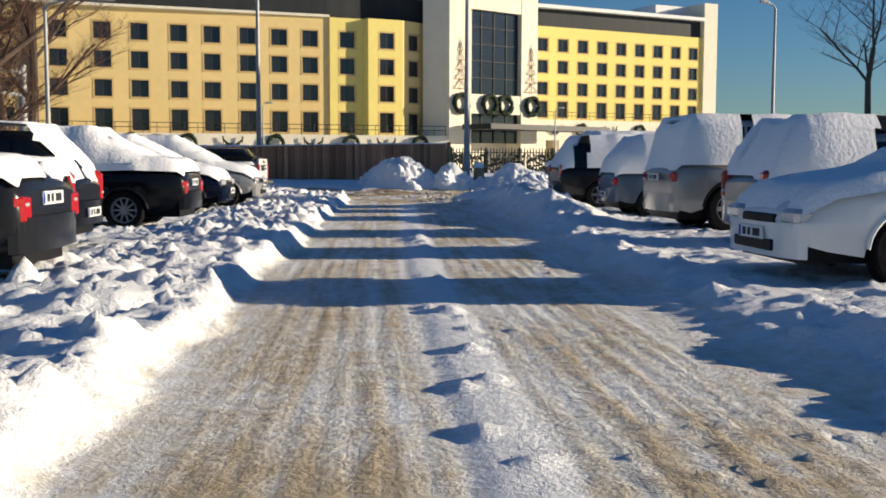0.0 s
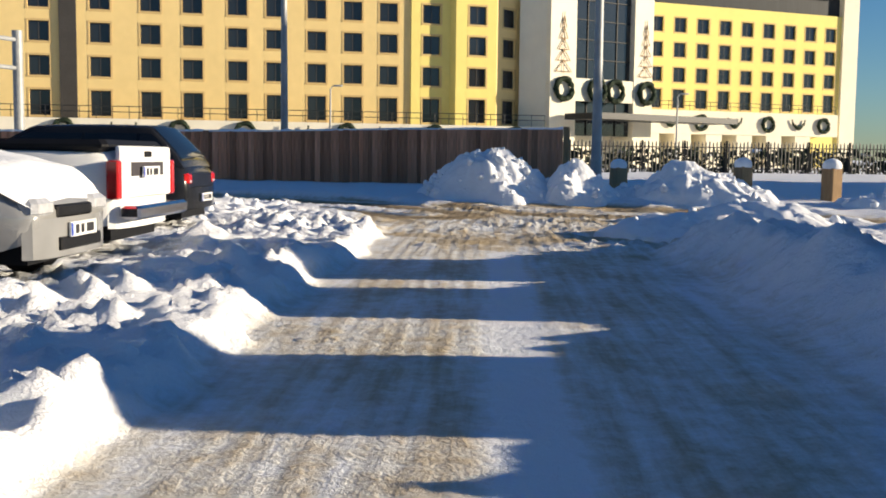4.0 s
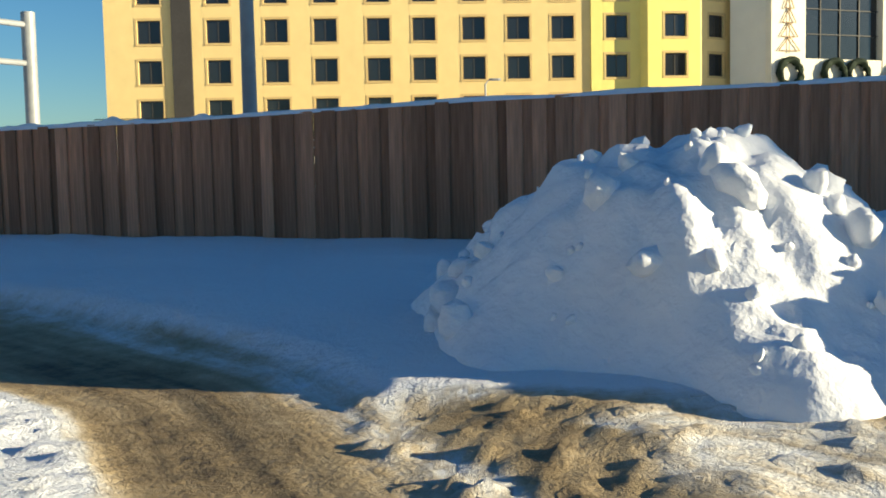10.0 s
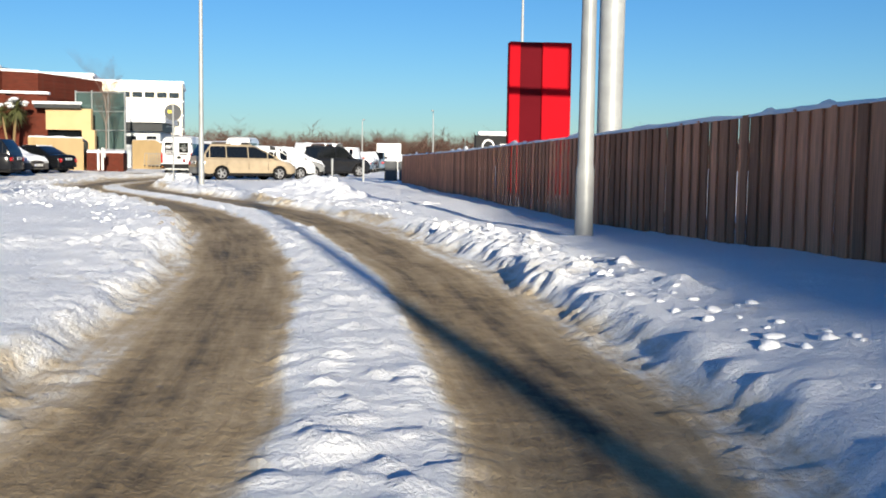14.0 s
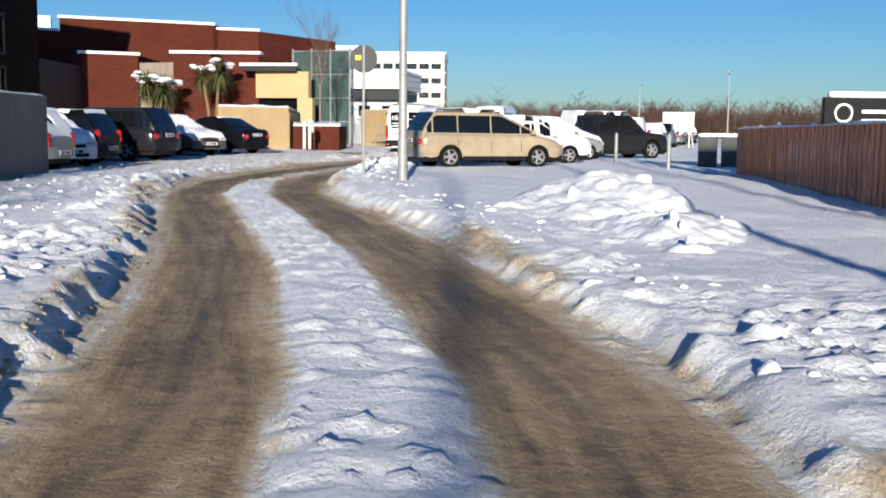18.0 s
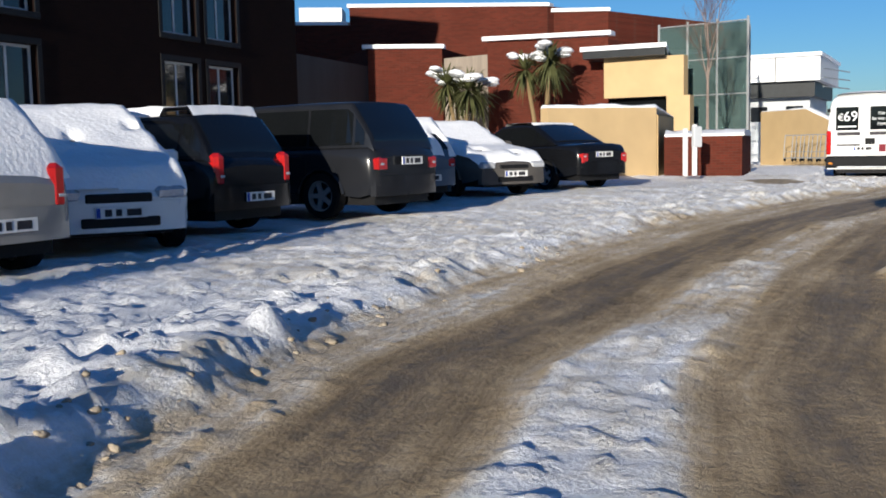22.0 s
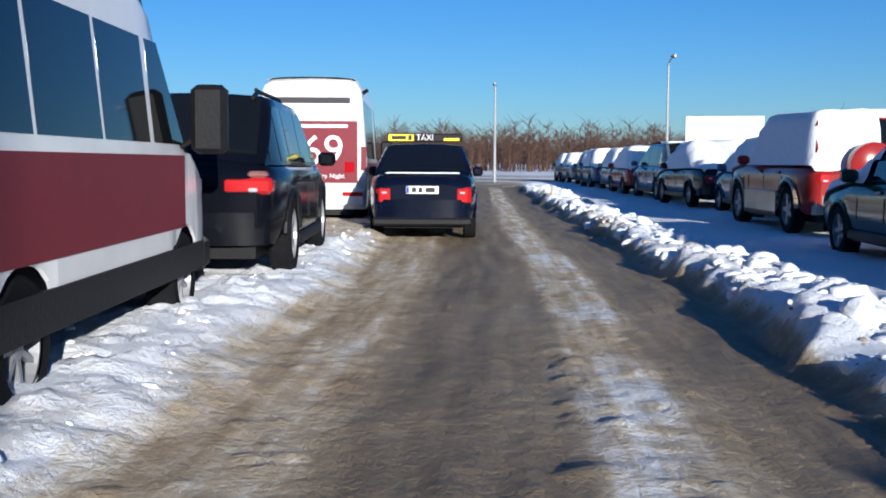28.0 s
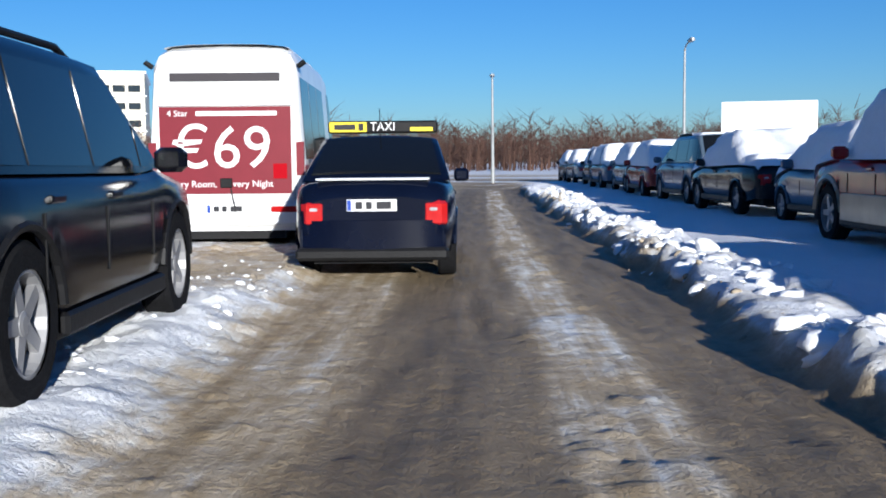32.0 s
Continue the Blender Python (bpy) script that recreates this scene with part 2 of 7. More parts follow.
def ground_mat():
    """Snow turning to brown slush where slush is high and to wet grey where wet is high; lat and run lie across and along the wheel tracks."""
    m = bpy.data.materials.new("snow_and_slush")
    m.use_nodes = True
    nt, b = m.node_tree, m.node_tree.nodes["Principled BSDF"]
    N, L = nt.nodes.new, nt.links.new

    def attr(name):
        n = N("ShaderNodeAttribute")
        n.attribute_name = name
        return n.outputs["Fac"]

    def noise_tex(scale, detail, rough, vec):
        n = N("ShaderNodeTexNoise")
        n.inputs["Scale"].default_value, n.inputs["Detail"].default_value, n.inputs["Roughness"].default_value = scale, detail, rough
        L(vec, n.inputs["Vector"])
        return n.outputs[0]

    def calc(op, x, y, z=None):
        n = N("ShaderNodeMath")
        n.operation = op
        for k, v in enumerate((x, y, z)):
            if v is None:
                continue
            if isinstance(v, (int, float)):
                n.inputs[k].default_value = v
            else:
                L(v, n.inputs[k])
        return n.outputs[0]

    def span(x, a0, a1, b0, b1, smooth=False):
        n = N("ShaderNodeMapRange")
        if smooth:
            n.interpolation_type = "SMOOTHSTEP"
        for k, v in enumerate((a0, a1, b0, b1)):
            n.inputs[k + 1].default_value = v
        L(x, n.inputs[0])
        return n.outputs[0]
    pos = N("ShaderNodeTexCoord").outputs["Object"]
    cx = N("ShaderNodeCombineXYZ")
    L(calc("MULTIPLY", attr("lat"), 6.0), cx.inputs[0])
    L(calc("MULTIPLY", attr("run"), 0.4), cx.inputs[1])
    sl, wt = attr("slush"), attr("wet")
    fine, mid, big = noise_tex(26, 6, 0.65, pos), noise_tex(5.5, 7, 0.7, pos), noise_tex(0.7, 4, 0.55, pos)
    streak = noise_tex(1.0, 5, 0.6, cx.outputs[0])
    # how dirty: the slush value broken up by clumps and streaks
    inside = span(sl, 0.05, 0.3, 0.0, 1.0)
    dirt = calc("MULTIPLY_ADD", calc("SUBTRACT", mid, 0.5), 0.6, sl)
    dirt = calc("MULTIPLY_ADD", calc("MULTIPLY", calc("SUBTRACT", streak, 0.5), inside), 0.8, dirt)
    dirt = calc("MULTIPLY_ADD", calc("MULTIPLY", calc("SUBTRACT", fine, 0.5), inside), 0.2, dirt)
    dirt = calc("MULTIPLY_ADD", calc("MULTIPLY", calc("SUBTRACT", big, 0.5), inside), 0.5, dirt)
    ramp = N("ShaderNodeValToRGB")
    e = ramp.color_ramp.elements
    e[0].position, e[0].color, e[1].color = 0.10, (0.86, 0.87, 0.89, 1), (0.085, 0.062, 0.038, 1)
    for p, c in ((0.26, (0.72, 0.69, 0.63, 1)), (0.42, (0.55, 0.455, 0.325, 1)), (0.60, (0.43, 0.325, 0.19, 1)), (0.80, (0.27, 0.195, 0.105, 1))):
        e.new(p).color = c
    L(dirt, ramp.inputs[0])
    wetf = span(calc("MULTIPLY_ADD", calc("SUBTRACT", streak, 0.5), 0.7, calc("MULTIPLY", wt, span(mid, 0.3, 0.6, 0.5, 1.15))), 0.15, 0.75, 0.0, 1.0, True)
    wetf = calc("MULTIPLY", wetf, span(wt, 0.02, 0.2, 0.0, 1.0))
    mx = N("ShaderNodeMix")
    mx.data_type = "RGBA"
    mx.inputs[7].default_value = (0.19, 0.148, 0.095, 1)
    L(calc("MULTIPLY", wetf, 0.6), mx.inputs[0])
    L(ramp.outputs[0], mx.inputs[6])
    L(mx.outputs[2], b.inputs["Base Color"])
    L(span(wetf, 0, 1, 0.8, 0.58), b.inputs["Roughness"])
    b.inputs["Specular IOR Level"].default_value = 0.35
    h = calc("MULTIPLY_ADD", fine, 0.35, calc("MULTIPLY_ADD", calc("MULTIPLY", streak, inside), 0.5, mid))
    bp = N("ShaderNodeBump")
    bp.inputs["Strength"].default_value, bp.inputs["Distance"].default_value = 0.6, 0.07
    L(span(sl, 0.3, 0.7, 0.75, 0.65), bp.inputs["Strength"])
    L(h, bp.inputs["Height"])
    L(bp.outputs[0], b.inputs["Normal"])
    return m


GROUND = ground_mat()


# ---- mesh helpers ----
class Geo:
    def __init__(self):
        self.v, self.f = [], []

    def add(self, vs, fs):
        o = len(self.v)
        self.v += [tuple(p) for p in vs]
        self.f += [tuple(i + o for i in q) for q in fs]
        return self

    def loft(self, rings, cap=True, closed=True):
        n, vs, fs = len(rings[0]), [p for r in rings for p in r], []
        for i in range(len(rings) - 1):
            for j in range(n if closed else n - 1):
                k = (j + 1) % n
                fs.append((i * n + j, i * n + k, (i + 1) * n + k, (i + 1) * n + j))
        if cap and closed:
            fs.append(tuple(range(n))[::-1])
            fs.append(tuple((len(rings) - 1) * n + j for j in range(n)))
        return self.add(vs, fs)

    def box(self, x0, x1, y0, y1, z0, z1, c=0.0):
        if c <= 0:
            vs = [(x, y, z) for z in (z0, z1) for x, y in ((x0, y0), (x1, y0), (x1, y1), (x0, y1))]
            return self.add(vs, [(3, 2, 1, 0), (4, 5, 6, 7), (0, 1, 5, 4), (1, 2, 6, 5), (2, 3, 7, 6), (3, 0, 4, 7)])

        def ring(d, z):
            e = c
            a0, a1, b0, b1 = x0 + d, x1 - d, y0 + d, y1 - d
            return [(a0 + e, b0, z), (a1 - e, b0, z), (a1, b0 + e, z), (a1, b1 - e, z), (a1 - e, b1, z), (a0 + e, b1, z), (a0, b1 - e, z), (a0, b0 + e, z)]
        return self.loft([ring(c, z0), ring(0, z0 + c), ring(0, z1 - c), ring(c, z1)])

    def tube(self, p, q, r0, r1=None, n=10, cap=True):
        p, q = Vector(p), Vector(q)
        d = (q - p).normalized()
        a = d.orthogonal().normalized()
        b = d.cross(a)
        r1 = r0 if r1 is None else r1
        rings = [[c + (a * math.cos(6.28318 * i / n) + b * math.sin(6.28318 * i / n)) * r for i in range(n)] for c, r in ((p, r0), (q, r1))]
        return self.loft(rings, cap)

    def lathe(self, prof, axis="y", n=20, centre=(0, 0, 0), cap=True):
        rings = []
        for r, h in prof:
            ring = []
            for i in range(n):
                t = 6.28318 * i / n
                p = (r * math.cos(t), h, r * math.sin(t)) if axis == "y" else (r * math.cos(t), r * math.sin(t), h)
                ring.append((p[0] + centre[0], p[1] + centre[1], p[2] + centre[2]))
            rings.append(ring)
        return self.loft(rings, cap)

    def mesh(self, name, m, smooth=False):
        me = bpy.data.meshes.new(name)
        me.from_pydata(self.v, [], self.f)
        me.materials.append(m)
        if smooth:
            me.shade_smooth()
            me.set_sharp_from_angle(angle=radians(smooth if smooth > 1 else 40))
        return me


def thing(name, label, category, m=None, group="", kind=""):
    ob = new(name)
    ob.empty_display_size = 0.2
    ob.matrix_world = m or Matrix()
    return tagged(ob, label, category, group, kind)


def part(name, geo, material, parent=None, label="", smooth=False):
    me = geo if isinstance(geo, bpy.types.Mesh) else geo.mesh(name, material, smooth)
    ob = new(name, me)
    if parent is not None:
        ob.parent = parent
    return tagged(ob, label)


def solo(name, geo, material, label, category, m=None, smooth=False, group="", kind=""):
    ob = part(name, geo, material, None, "", smooth)
    ob.matrix_world = m or Matrix()
    return tagged(ob, label, category, group, kind)


def fit_normals(me):
    bm = bmesh.new()
    bm.from_mesh(me)
    bmesh.ops.recalc_face_normals(bm, faces=bm.faces)
    bm.to_mesh(me)
    bm.free()


def vnoise(x, y, seed=0):
    """Smooth value noise in 0..1 on arrays."""
    xi, yi = np.floor(x).astype(np.int64), np.floor(y).astype(np.int64)
    fx, fy = x - xi, y - yi
    fx, fy = fx * fx * (3 - 2 * fx), fy * fy * (3 - 2 * fy)

    def h(a, b):
        n = (a * 374761393 + b * 668265263 + seed * 1442695041) & 0x7FFFFFFF
        n = ((n ^ (n >> 13)) * 1274126177) & 0x7FFFFFFF
        return ((n ^ (n >> 16)) & 0xFFFF) / 65535.0
    return (h(xi, yi) * (1 - fx) + h(xi + 1, yi) * fx) * (1 - fy) + (h(xi, yi + 1) * (1 - fx) + h(xi + 1, yi + 1) * fx) * fy


def fbm(x, y, s, seed=0, octaves=4, gain=0.5):
    t, a, k = 0.0, 1.0, 0.0
    for o in range(octaves):
        t = t + a * vnoise(x / s * 2 ** o + 17.3 * o, y / s * 2 ** o - 9.1 * o, seed + o)
        k += a
        a *= gain
    return t / k


def sstep(a, b, x):
    t = np.clip((x - a) / (b - a), 0, 1)
    return t * t * (3 - 2 * t)


# ---- ground: one sheet, fine along the drive ----
LANE = [(-14, -40), (-10.2, -22), (-7.2, -10), (-5.8, -3), (-3.9, 5.5), (-2.2, 13), (-0.6, 20), (1.0, 26)]
CROSS = [(45, -12), (25, 4.5), (12, 16), (5.8, 21.6), (2.6, 24.2), (0.8, 25.9)]
ROAD = [(-1.2, 24), (-2.6, 26.9), (-5.2, 29.6), (-8.6, 32.0), (-12.4, 33.9), (-18, 35.9), (-24.5, 37.6), (-30, 38.5), (-35, 38.7), (-40, 38.6), (-45, 38.4), (-50, 38.8), (-54.5, 40.0),
        (-59.5, 42.0), (-64, 44.6), (-72, 49.4), (-79, 53.6), (-87, 58.0), (-100, 65.5), (-130, 83), (-175, 109)]
WIDE = [(-56, 37), (-62, 39.5), (-68, 42.5), (-73, 45)]


def dist(poly, X, Y):
    """Signed side distance to a polyline (left is positive) and the length run along it."""
    best, side, run, s0 = np.full(X.shape, 1e9), np.zeros(X.shape), np.zeros(X.shape), 0.0
    for (ax, ay), (bx, by) in zip(poly, poly[1:]):
        L = math.hypot(bx - ax, by - ay)
        ux, uy = (bx - ax) / L, (by - ay) / L
        t = np.clip((X - ax) * ux + (Y - ay) * uy, 0, L)
        dx, dy = X - ax - t * ux, Y - ay - t * uy
        d = np.hypot(dx, dy)
        k = d < best
        best, side, run = np.where(k, d, best), np.where(k, np.sign(ux * dy - uy * dx), side), np.where(k, s0 + t, run)
        s0 += L
    return best * np.where(side == 0, 1, side), run


def clods(X, Y, s, seed, dens, lo=0.22, hi=0.5):
    """Rounded clods of random size on a jittered lattice of pitch s; height as a share of s."""
    X, Y = X / s, Y / s
    xi, yi = np.floor(X).astype(np.int64), np.floor(Y).astype(np.int64)
    best = np.zeros(X.shape)

    def h(a, b, k):
        n = (a * 374761393 + b * 668265263 + (seed * 7 + k) * 1442695041) & 0x7FFFFFFF
        n = ((n ^ (n >> 13)) * 1274126177) & 0x7FFFFFFF
        return ((n ^ (n >> 16)) & 0xFFFF) / 65535.0
    for i in (-1, 0, 1):
        for j in (-1, 0, 1):
            a, b = xi + i, yi + j
            r = (lo + (hi - lo) * h(a, b, 3)) * (h(a, b, 4) < dens)
            ex, ey = X - a - h(a, b, 1), Y - b - h(a, b, 2)
            k = 0.7 + 0.6 * h(a, b, 5)
            q = np.clip(1 - (ex * ex * k + ey * ey / k) / np.maximum(r * r, 1e-6), 0, 1)
            best = np.maximum(best, q * (1.6 - 0.6 * q) * r)
    return best


def billow(X, Y, s, seed, octaves=4, gain=0.55):
    """Cauliflower lumps with sharp creases, 0..1."""
    t, a, k = 0.0, 1.0, 0.0
    for o in range(octaves):
        t = t + a * np.abs(2 * vnoise(X / s * 2 ** o + 11.7 * o, Y / s * 2 ** o + 5.3 * o, seed + o) - 1)
        k += a
        a *= gain
    return t / k


def terrain(X, Y):
    """Height, slush, wetness, and the place across and along the wheel tracks."""
    d1, r1 = dist(LANE, X, Y)
    d2, r2 = dist(CROSS, X, Y)
    d3, r3 = dist(ROAD, X, Y)
    d4, _ = dist(WIDE, X, Y)
    a1, a2, a3 = np.abs(d1), np.abs(d2), np.abs(d3)
    late = sstep(48, 60, r3)
    d3 = d3 + 0.4 * late
    a3 = np.abs(d3)
    wob = (fbm(X, Y, 2.2, 5, 4) - 0.5) * 0.9
    edge = (fbm(X, Y, 0.5, 6, 3) - 0.5) * 0.35
    w1, w2, w3 = 1.8 + wob * 0.4 + edge, 2.0 + wob + edge, 1.72 + wob * 0.4 + edge * np.where((d3 < 0) & (X > -16), 0.1, 1) + late * np.where(d3 < 0, -0.5, 0.45)
    in1, in2, in3 = 1 - sstep(w1 - 0.1, w1 + np.where(d1 > 0, 0.18, 0.9), a1), 1 - sstep(w2 - 0.25, w2 + 0.35, a2), 1 - sstep(w3 - np.where((d3 < 0) & (X > -16), 0.03, 0.12), w3 + np.where((d3 < 0) & (X > -16), 0.24, 0.18) + 0.3 * late * (d3 > 0), a3)
    past = 1 - sstep(0.5, 0.8, Y - 26.0 + 0.25 * (X - 1))
    in1, in2 = in1 * past, in2 * past
    apron = sstep(0.25, 0.6, np.exp(-((X + 0.2) ** 2 / 8.5 + (Y - 20.5) ** 2 / 30)) + edge)
    inn = np.maximum(np.maximum(in1, in2), np.maximum(in3, apron))
    out = 1 - inn
    wx, wy = X + (fbm(X, Y, 0.35, 7, 2) - 0.5) * 0.09, Y + (fbm(X, Y, 0.35, 8, 2) - 0.5) * 0.09
    big, small, crumb = clods(wx, wy, 0.75, 1, 0.3), clods(wx, wy, 0.31, 2, 0.35), clods(wx, wy, 0.13, 3, 0.3)
    rough = billow(wx, wy, 0.8, 140)
    deep = 0.13 + 0.12 * (fbm(X, Y, 6, 11, 3) - 0.5) + 0.09 * (fbm(X, Y, 1.1, 21, 3) - 0.5)
    k1 = np.where(d1 > 0, 1 - sstep(0.7, 1.5, np.abs(a1 - 2.7)), 0.55 * (1 - sstep(0.3, 0.8, np.abs(a1 - 2.3))))
    k1 = k1 * sstep(22, 18, Y) * 0.72
    k2 = (1 - sstep(0.2, 0.7, np.abs(a2 - 2.95))) * (d2 > 0)
    k3 = (1 - sstep(0.35, 0.75, np.abs(a3 - w3 - 0.42))) * np.where(d3 < 0, 0.42 + 0.36 * np.maximum(late, 0.6 * sstep(-26, -20, X)), 0.4 - 0.2 * late)
    k3 = k3 * np.where(d3 < 0, sstep(-8.5, -12.5, X), sstep(1.0, -4.0, X))
    ridge = np.maximum(np.maximum(k1, 0.6 * k2), k3) * out
    grow = np.clip(0.15 + 2.4 * (fbm(X, Y, 1.5, 43, 3) - 0.22), 0.15, 1.7)
    H = out * deep + ridge * grow * (0.02 + 0.03 * late * (d3 < 0) + 0.20 * rough + 0.30 * big + 0.17 * small + 0.09 * crumb)
    H += out * 0.42 * np.exp(-((d1 + 2.9 + wob * 0.5) / 0.75) ** 2) * (d1 < 0) * sstep(1, 7, Y) * sstep(20.5, 16, Y) * (0.6 + 0.7 * rough)
    # trodden and broken snow
    tread = np.maximum(sstep(0.5, 0.66, fbm(X, Y, 7, 61, 2)) * (1 - sstep(1.5, 2.1, -d3) * (X < 4) * (X > -16) * 0.95) * (1 - sstep(2.2, 3.2, -d3) * (X < 3) * (X > -30) * 0.85), (d3 > 0) * sstep(40, 52, r3) * (1 - sstep(3.0, 9.0, a3)))
    tread = np.maximum(tread, (1 - sstep(4, 9, a1)) * sstep(23, 17, Y) * 0.6)
    H -= out * tread * (1 - 0.45 * late) * (0.18 * clods(wx, wy, 0.36, 9, 0.6, 0.18, 0.42) - 0.10 * small - 0.09 * crumb - 0.08 * (billow(X, Y, 0.34, 160, 3, 0.65) - 0.3))
    # wheel tracks and the snow kept between them
    tr3 = np.exp(-((a3 - 0.93 + 0.12 * late + edge * 0.25) / (0.52 + 0.03 * late)) ** 8)
    tr1 = np.exp(-((a1 - 0.85) / 0.62) ** 6)
    rib = 0.5 + 0.5 * np.sin(a1 * 42 + 2.5 * fbm(X, Y, 2.5, 71, 2))
    mid3 = np.exp(-((d3 + edge * 0.5) / (0.42 - 0.08 * late)) ** 6) * (1 - 0.75 * late * sstep(0.42, 0.62, fbm(X, Y, 1.3, 97, 3)))
    side3 = in3 * (1 - tr3) * (1 - mid3)
    H += in3 * (1 - 0.5 * late) * mid3 * (0.035 + 0.045 * billow(wx, wy, 0.4, 150, 3) + 0.06 * small + 0.07 * crumb)
    H += in3 * tr3 * (0.035 + 0.04 * late) * (fbm(d3 * 3.0, r3 * 0.35, 0.5, 82, 4, 0.6) - 0.5)
    H += in3 * late * (0.014 * rough * sstep(0.45, 0.65, fbm(X, Y, 1.1, 99, 2)) + 0.018 * crumb)
    H += side3 * (0.10 * small + 0.12 * crumb) * (0.5 - 0.32 * late)
    H += in1 * (np.exp(-(d1 / 0.17) ** 4) * (0.02 + 0.10 * small) * sstep(8, 3, Y) + 0.010 * rib * tr1 + 0.05 * crumb * sstep(0.45, 0.7, fbm(X, Y, 1.5, 91, 2)))
    churn = np.maximum(in2, apron) * (1 - in3 * 0.8)
    H += churn * (0.07 * rough * sstep(0.45, 0.65, fbm(X, Y, 1.4, 92, 2)) + 0.04 * small * sstep(0.5, 0.7, fbm(X, Y, 2.5, 98, 2)) + 0.05 * crumb + 0.05 * (fbm(X, Y, 0.4, 94, 3) - 0.5))
    # the ground rises towards the buildings and the fence
    H += 0.10 * sstep(1, 8, d3 - 1.5) * sstep(-54, -66, X) * (X > -130)
    H += (0.22 * sstep(24, 31, Y + 0.3 * X) * np.maximum(sstep(-9, -1, X) * sstep(0.6, 2.6, a3), (d3 < 0) * sstep(-27, -10, X) * sstep(1.5, 3.8, a3))) * (Y < 60)
    s3 = in3 * (0.30 + 0.14 * late + (0.40 - 0.13 * late) * tr3 - (0.30 - 0.19 * late) * mid3 + 0.05 * side3)
    s3 = np.maximum(s3, 0.36 * np.exp(-((a3 - w3 - 0.1) / 0.3) ** 2) * sstep(0.45, 0.65, fbm(X, Y, 2.4, 93, 2)) * np.where(d3 < 0, sstep(-12, -18, X), 1))
    s3 = np.maximum(s3, (d3 > 0) * sstep(-82.5, -84.5, X + 0.5 * (Y - 54)) * (1 - sstep(3.4, 4.6, a3 + edge)) * (0.42 + 0.2 * (fbm(X, Y, 1.2, 101, 3) - 0.5)))
    core = np.exp(-((a3 - 0.95 + edge * 0.3) / 0.3) ** 4) * in3
    s3 = s3 + (0.10 + 0.03 * late) * core
    s2 = in2 * (0.30 + 0.44 * np.exp(-((d2 - 1.0) / 0.6) ** 4) + 0.42 * np.exp(-((d2 + 1.35) / 0.6) ** 4))
    s1 = in1 * (0.21 + 0.09 * tr1 - 0.22 * np.exp(-(d1 / 0.2) ** 4))
    ap = apron * (0.30 + 0.22 * sstep(0.45, 0.65, fbm(X, Y, 1.8, 95, 2)))
    wd = (1 - sstep(2.5, 5.5, np.abs(d4))) * 0.2
    bank = 0.22 * ridge * sstep(0.5, 0.62, fbm(X, Y, 0.9, 96, 2)) * np.maximum(a1 > 3.5, sstep(8, 13, Y))
    slush = np.clip(np.maximum(np.maximum(s1, s2 * (1 - 0.6 * in3)), np.maximum(np.maximum(s3, ap), np.maximum(wd, bank))), 0, 1)
    bare = 1 - sstep(0.6, 1.1, np.hypot((X + 72.6) / 1.6, (Y - 44.3) / 0.9) + edge)
    wet = np.maximum(np.maximum(in3 * (0.35 + 0.6 * tr3) * sstep(54, 72, r3), 0.5 * core * sstep(22, 40, r3)), bare)
    slush = np.maximum(slush, 0.55 * bare)
    own = (in3 > 0.05) * (in3 >= in1)
    lat = np.where(own, d3, np.where(in2 > 0.3, d2, d1))
    run = np.where(own, r3, np.where(in2 > 0.3, r2, r1))
    return H, slush, wet, lat, run


def ground_z(x, y):
    return float(terrain(np.array([x], float), np.array([y], float))[0][0])


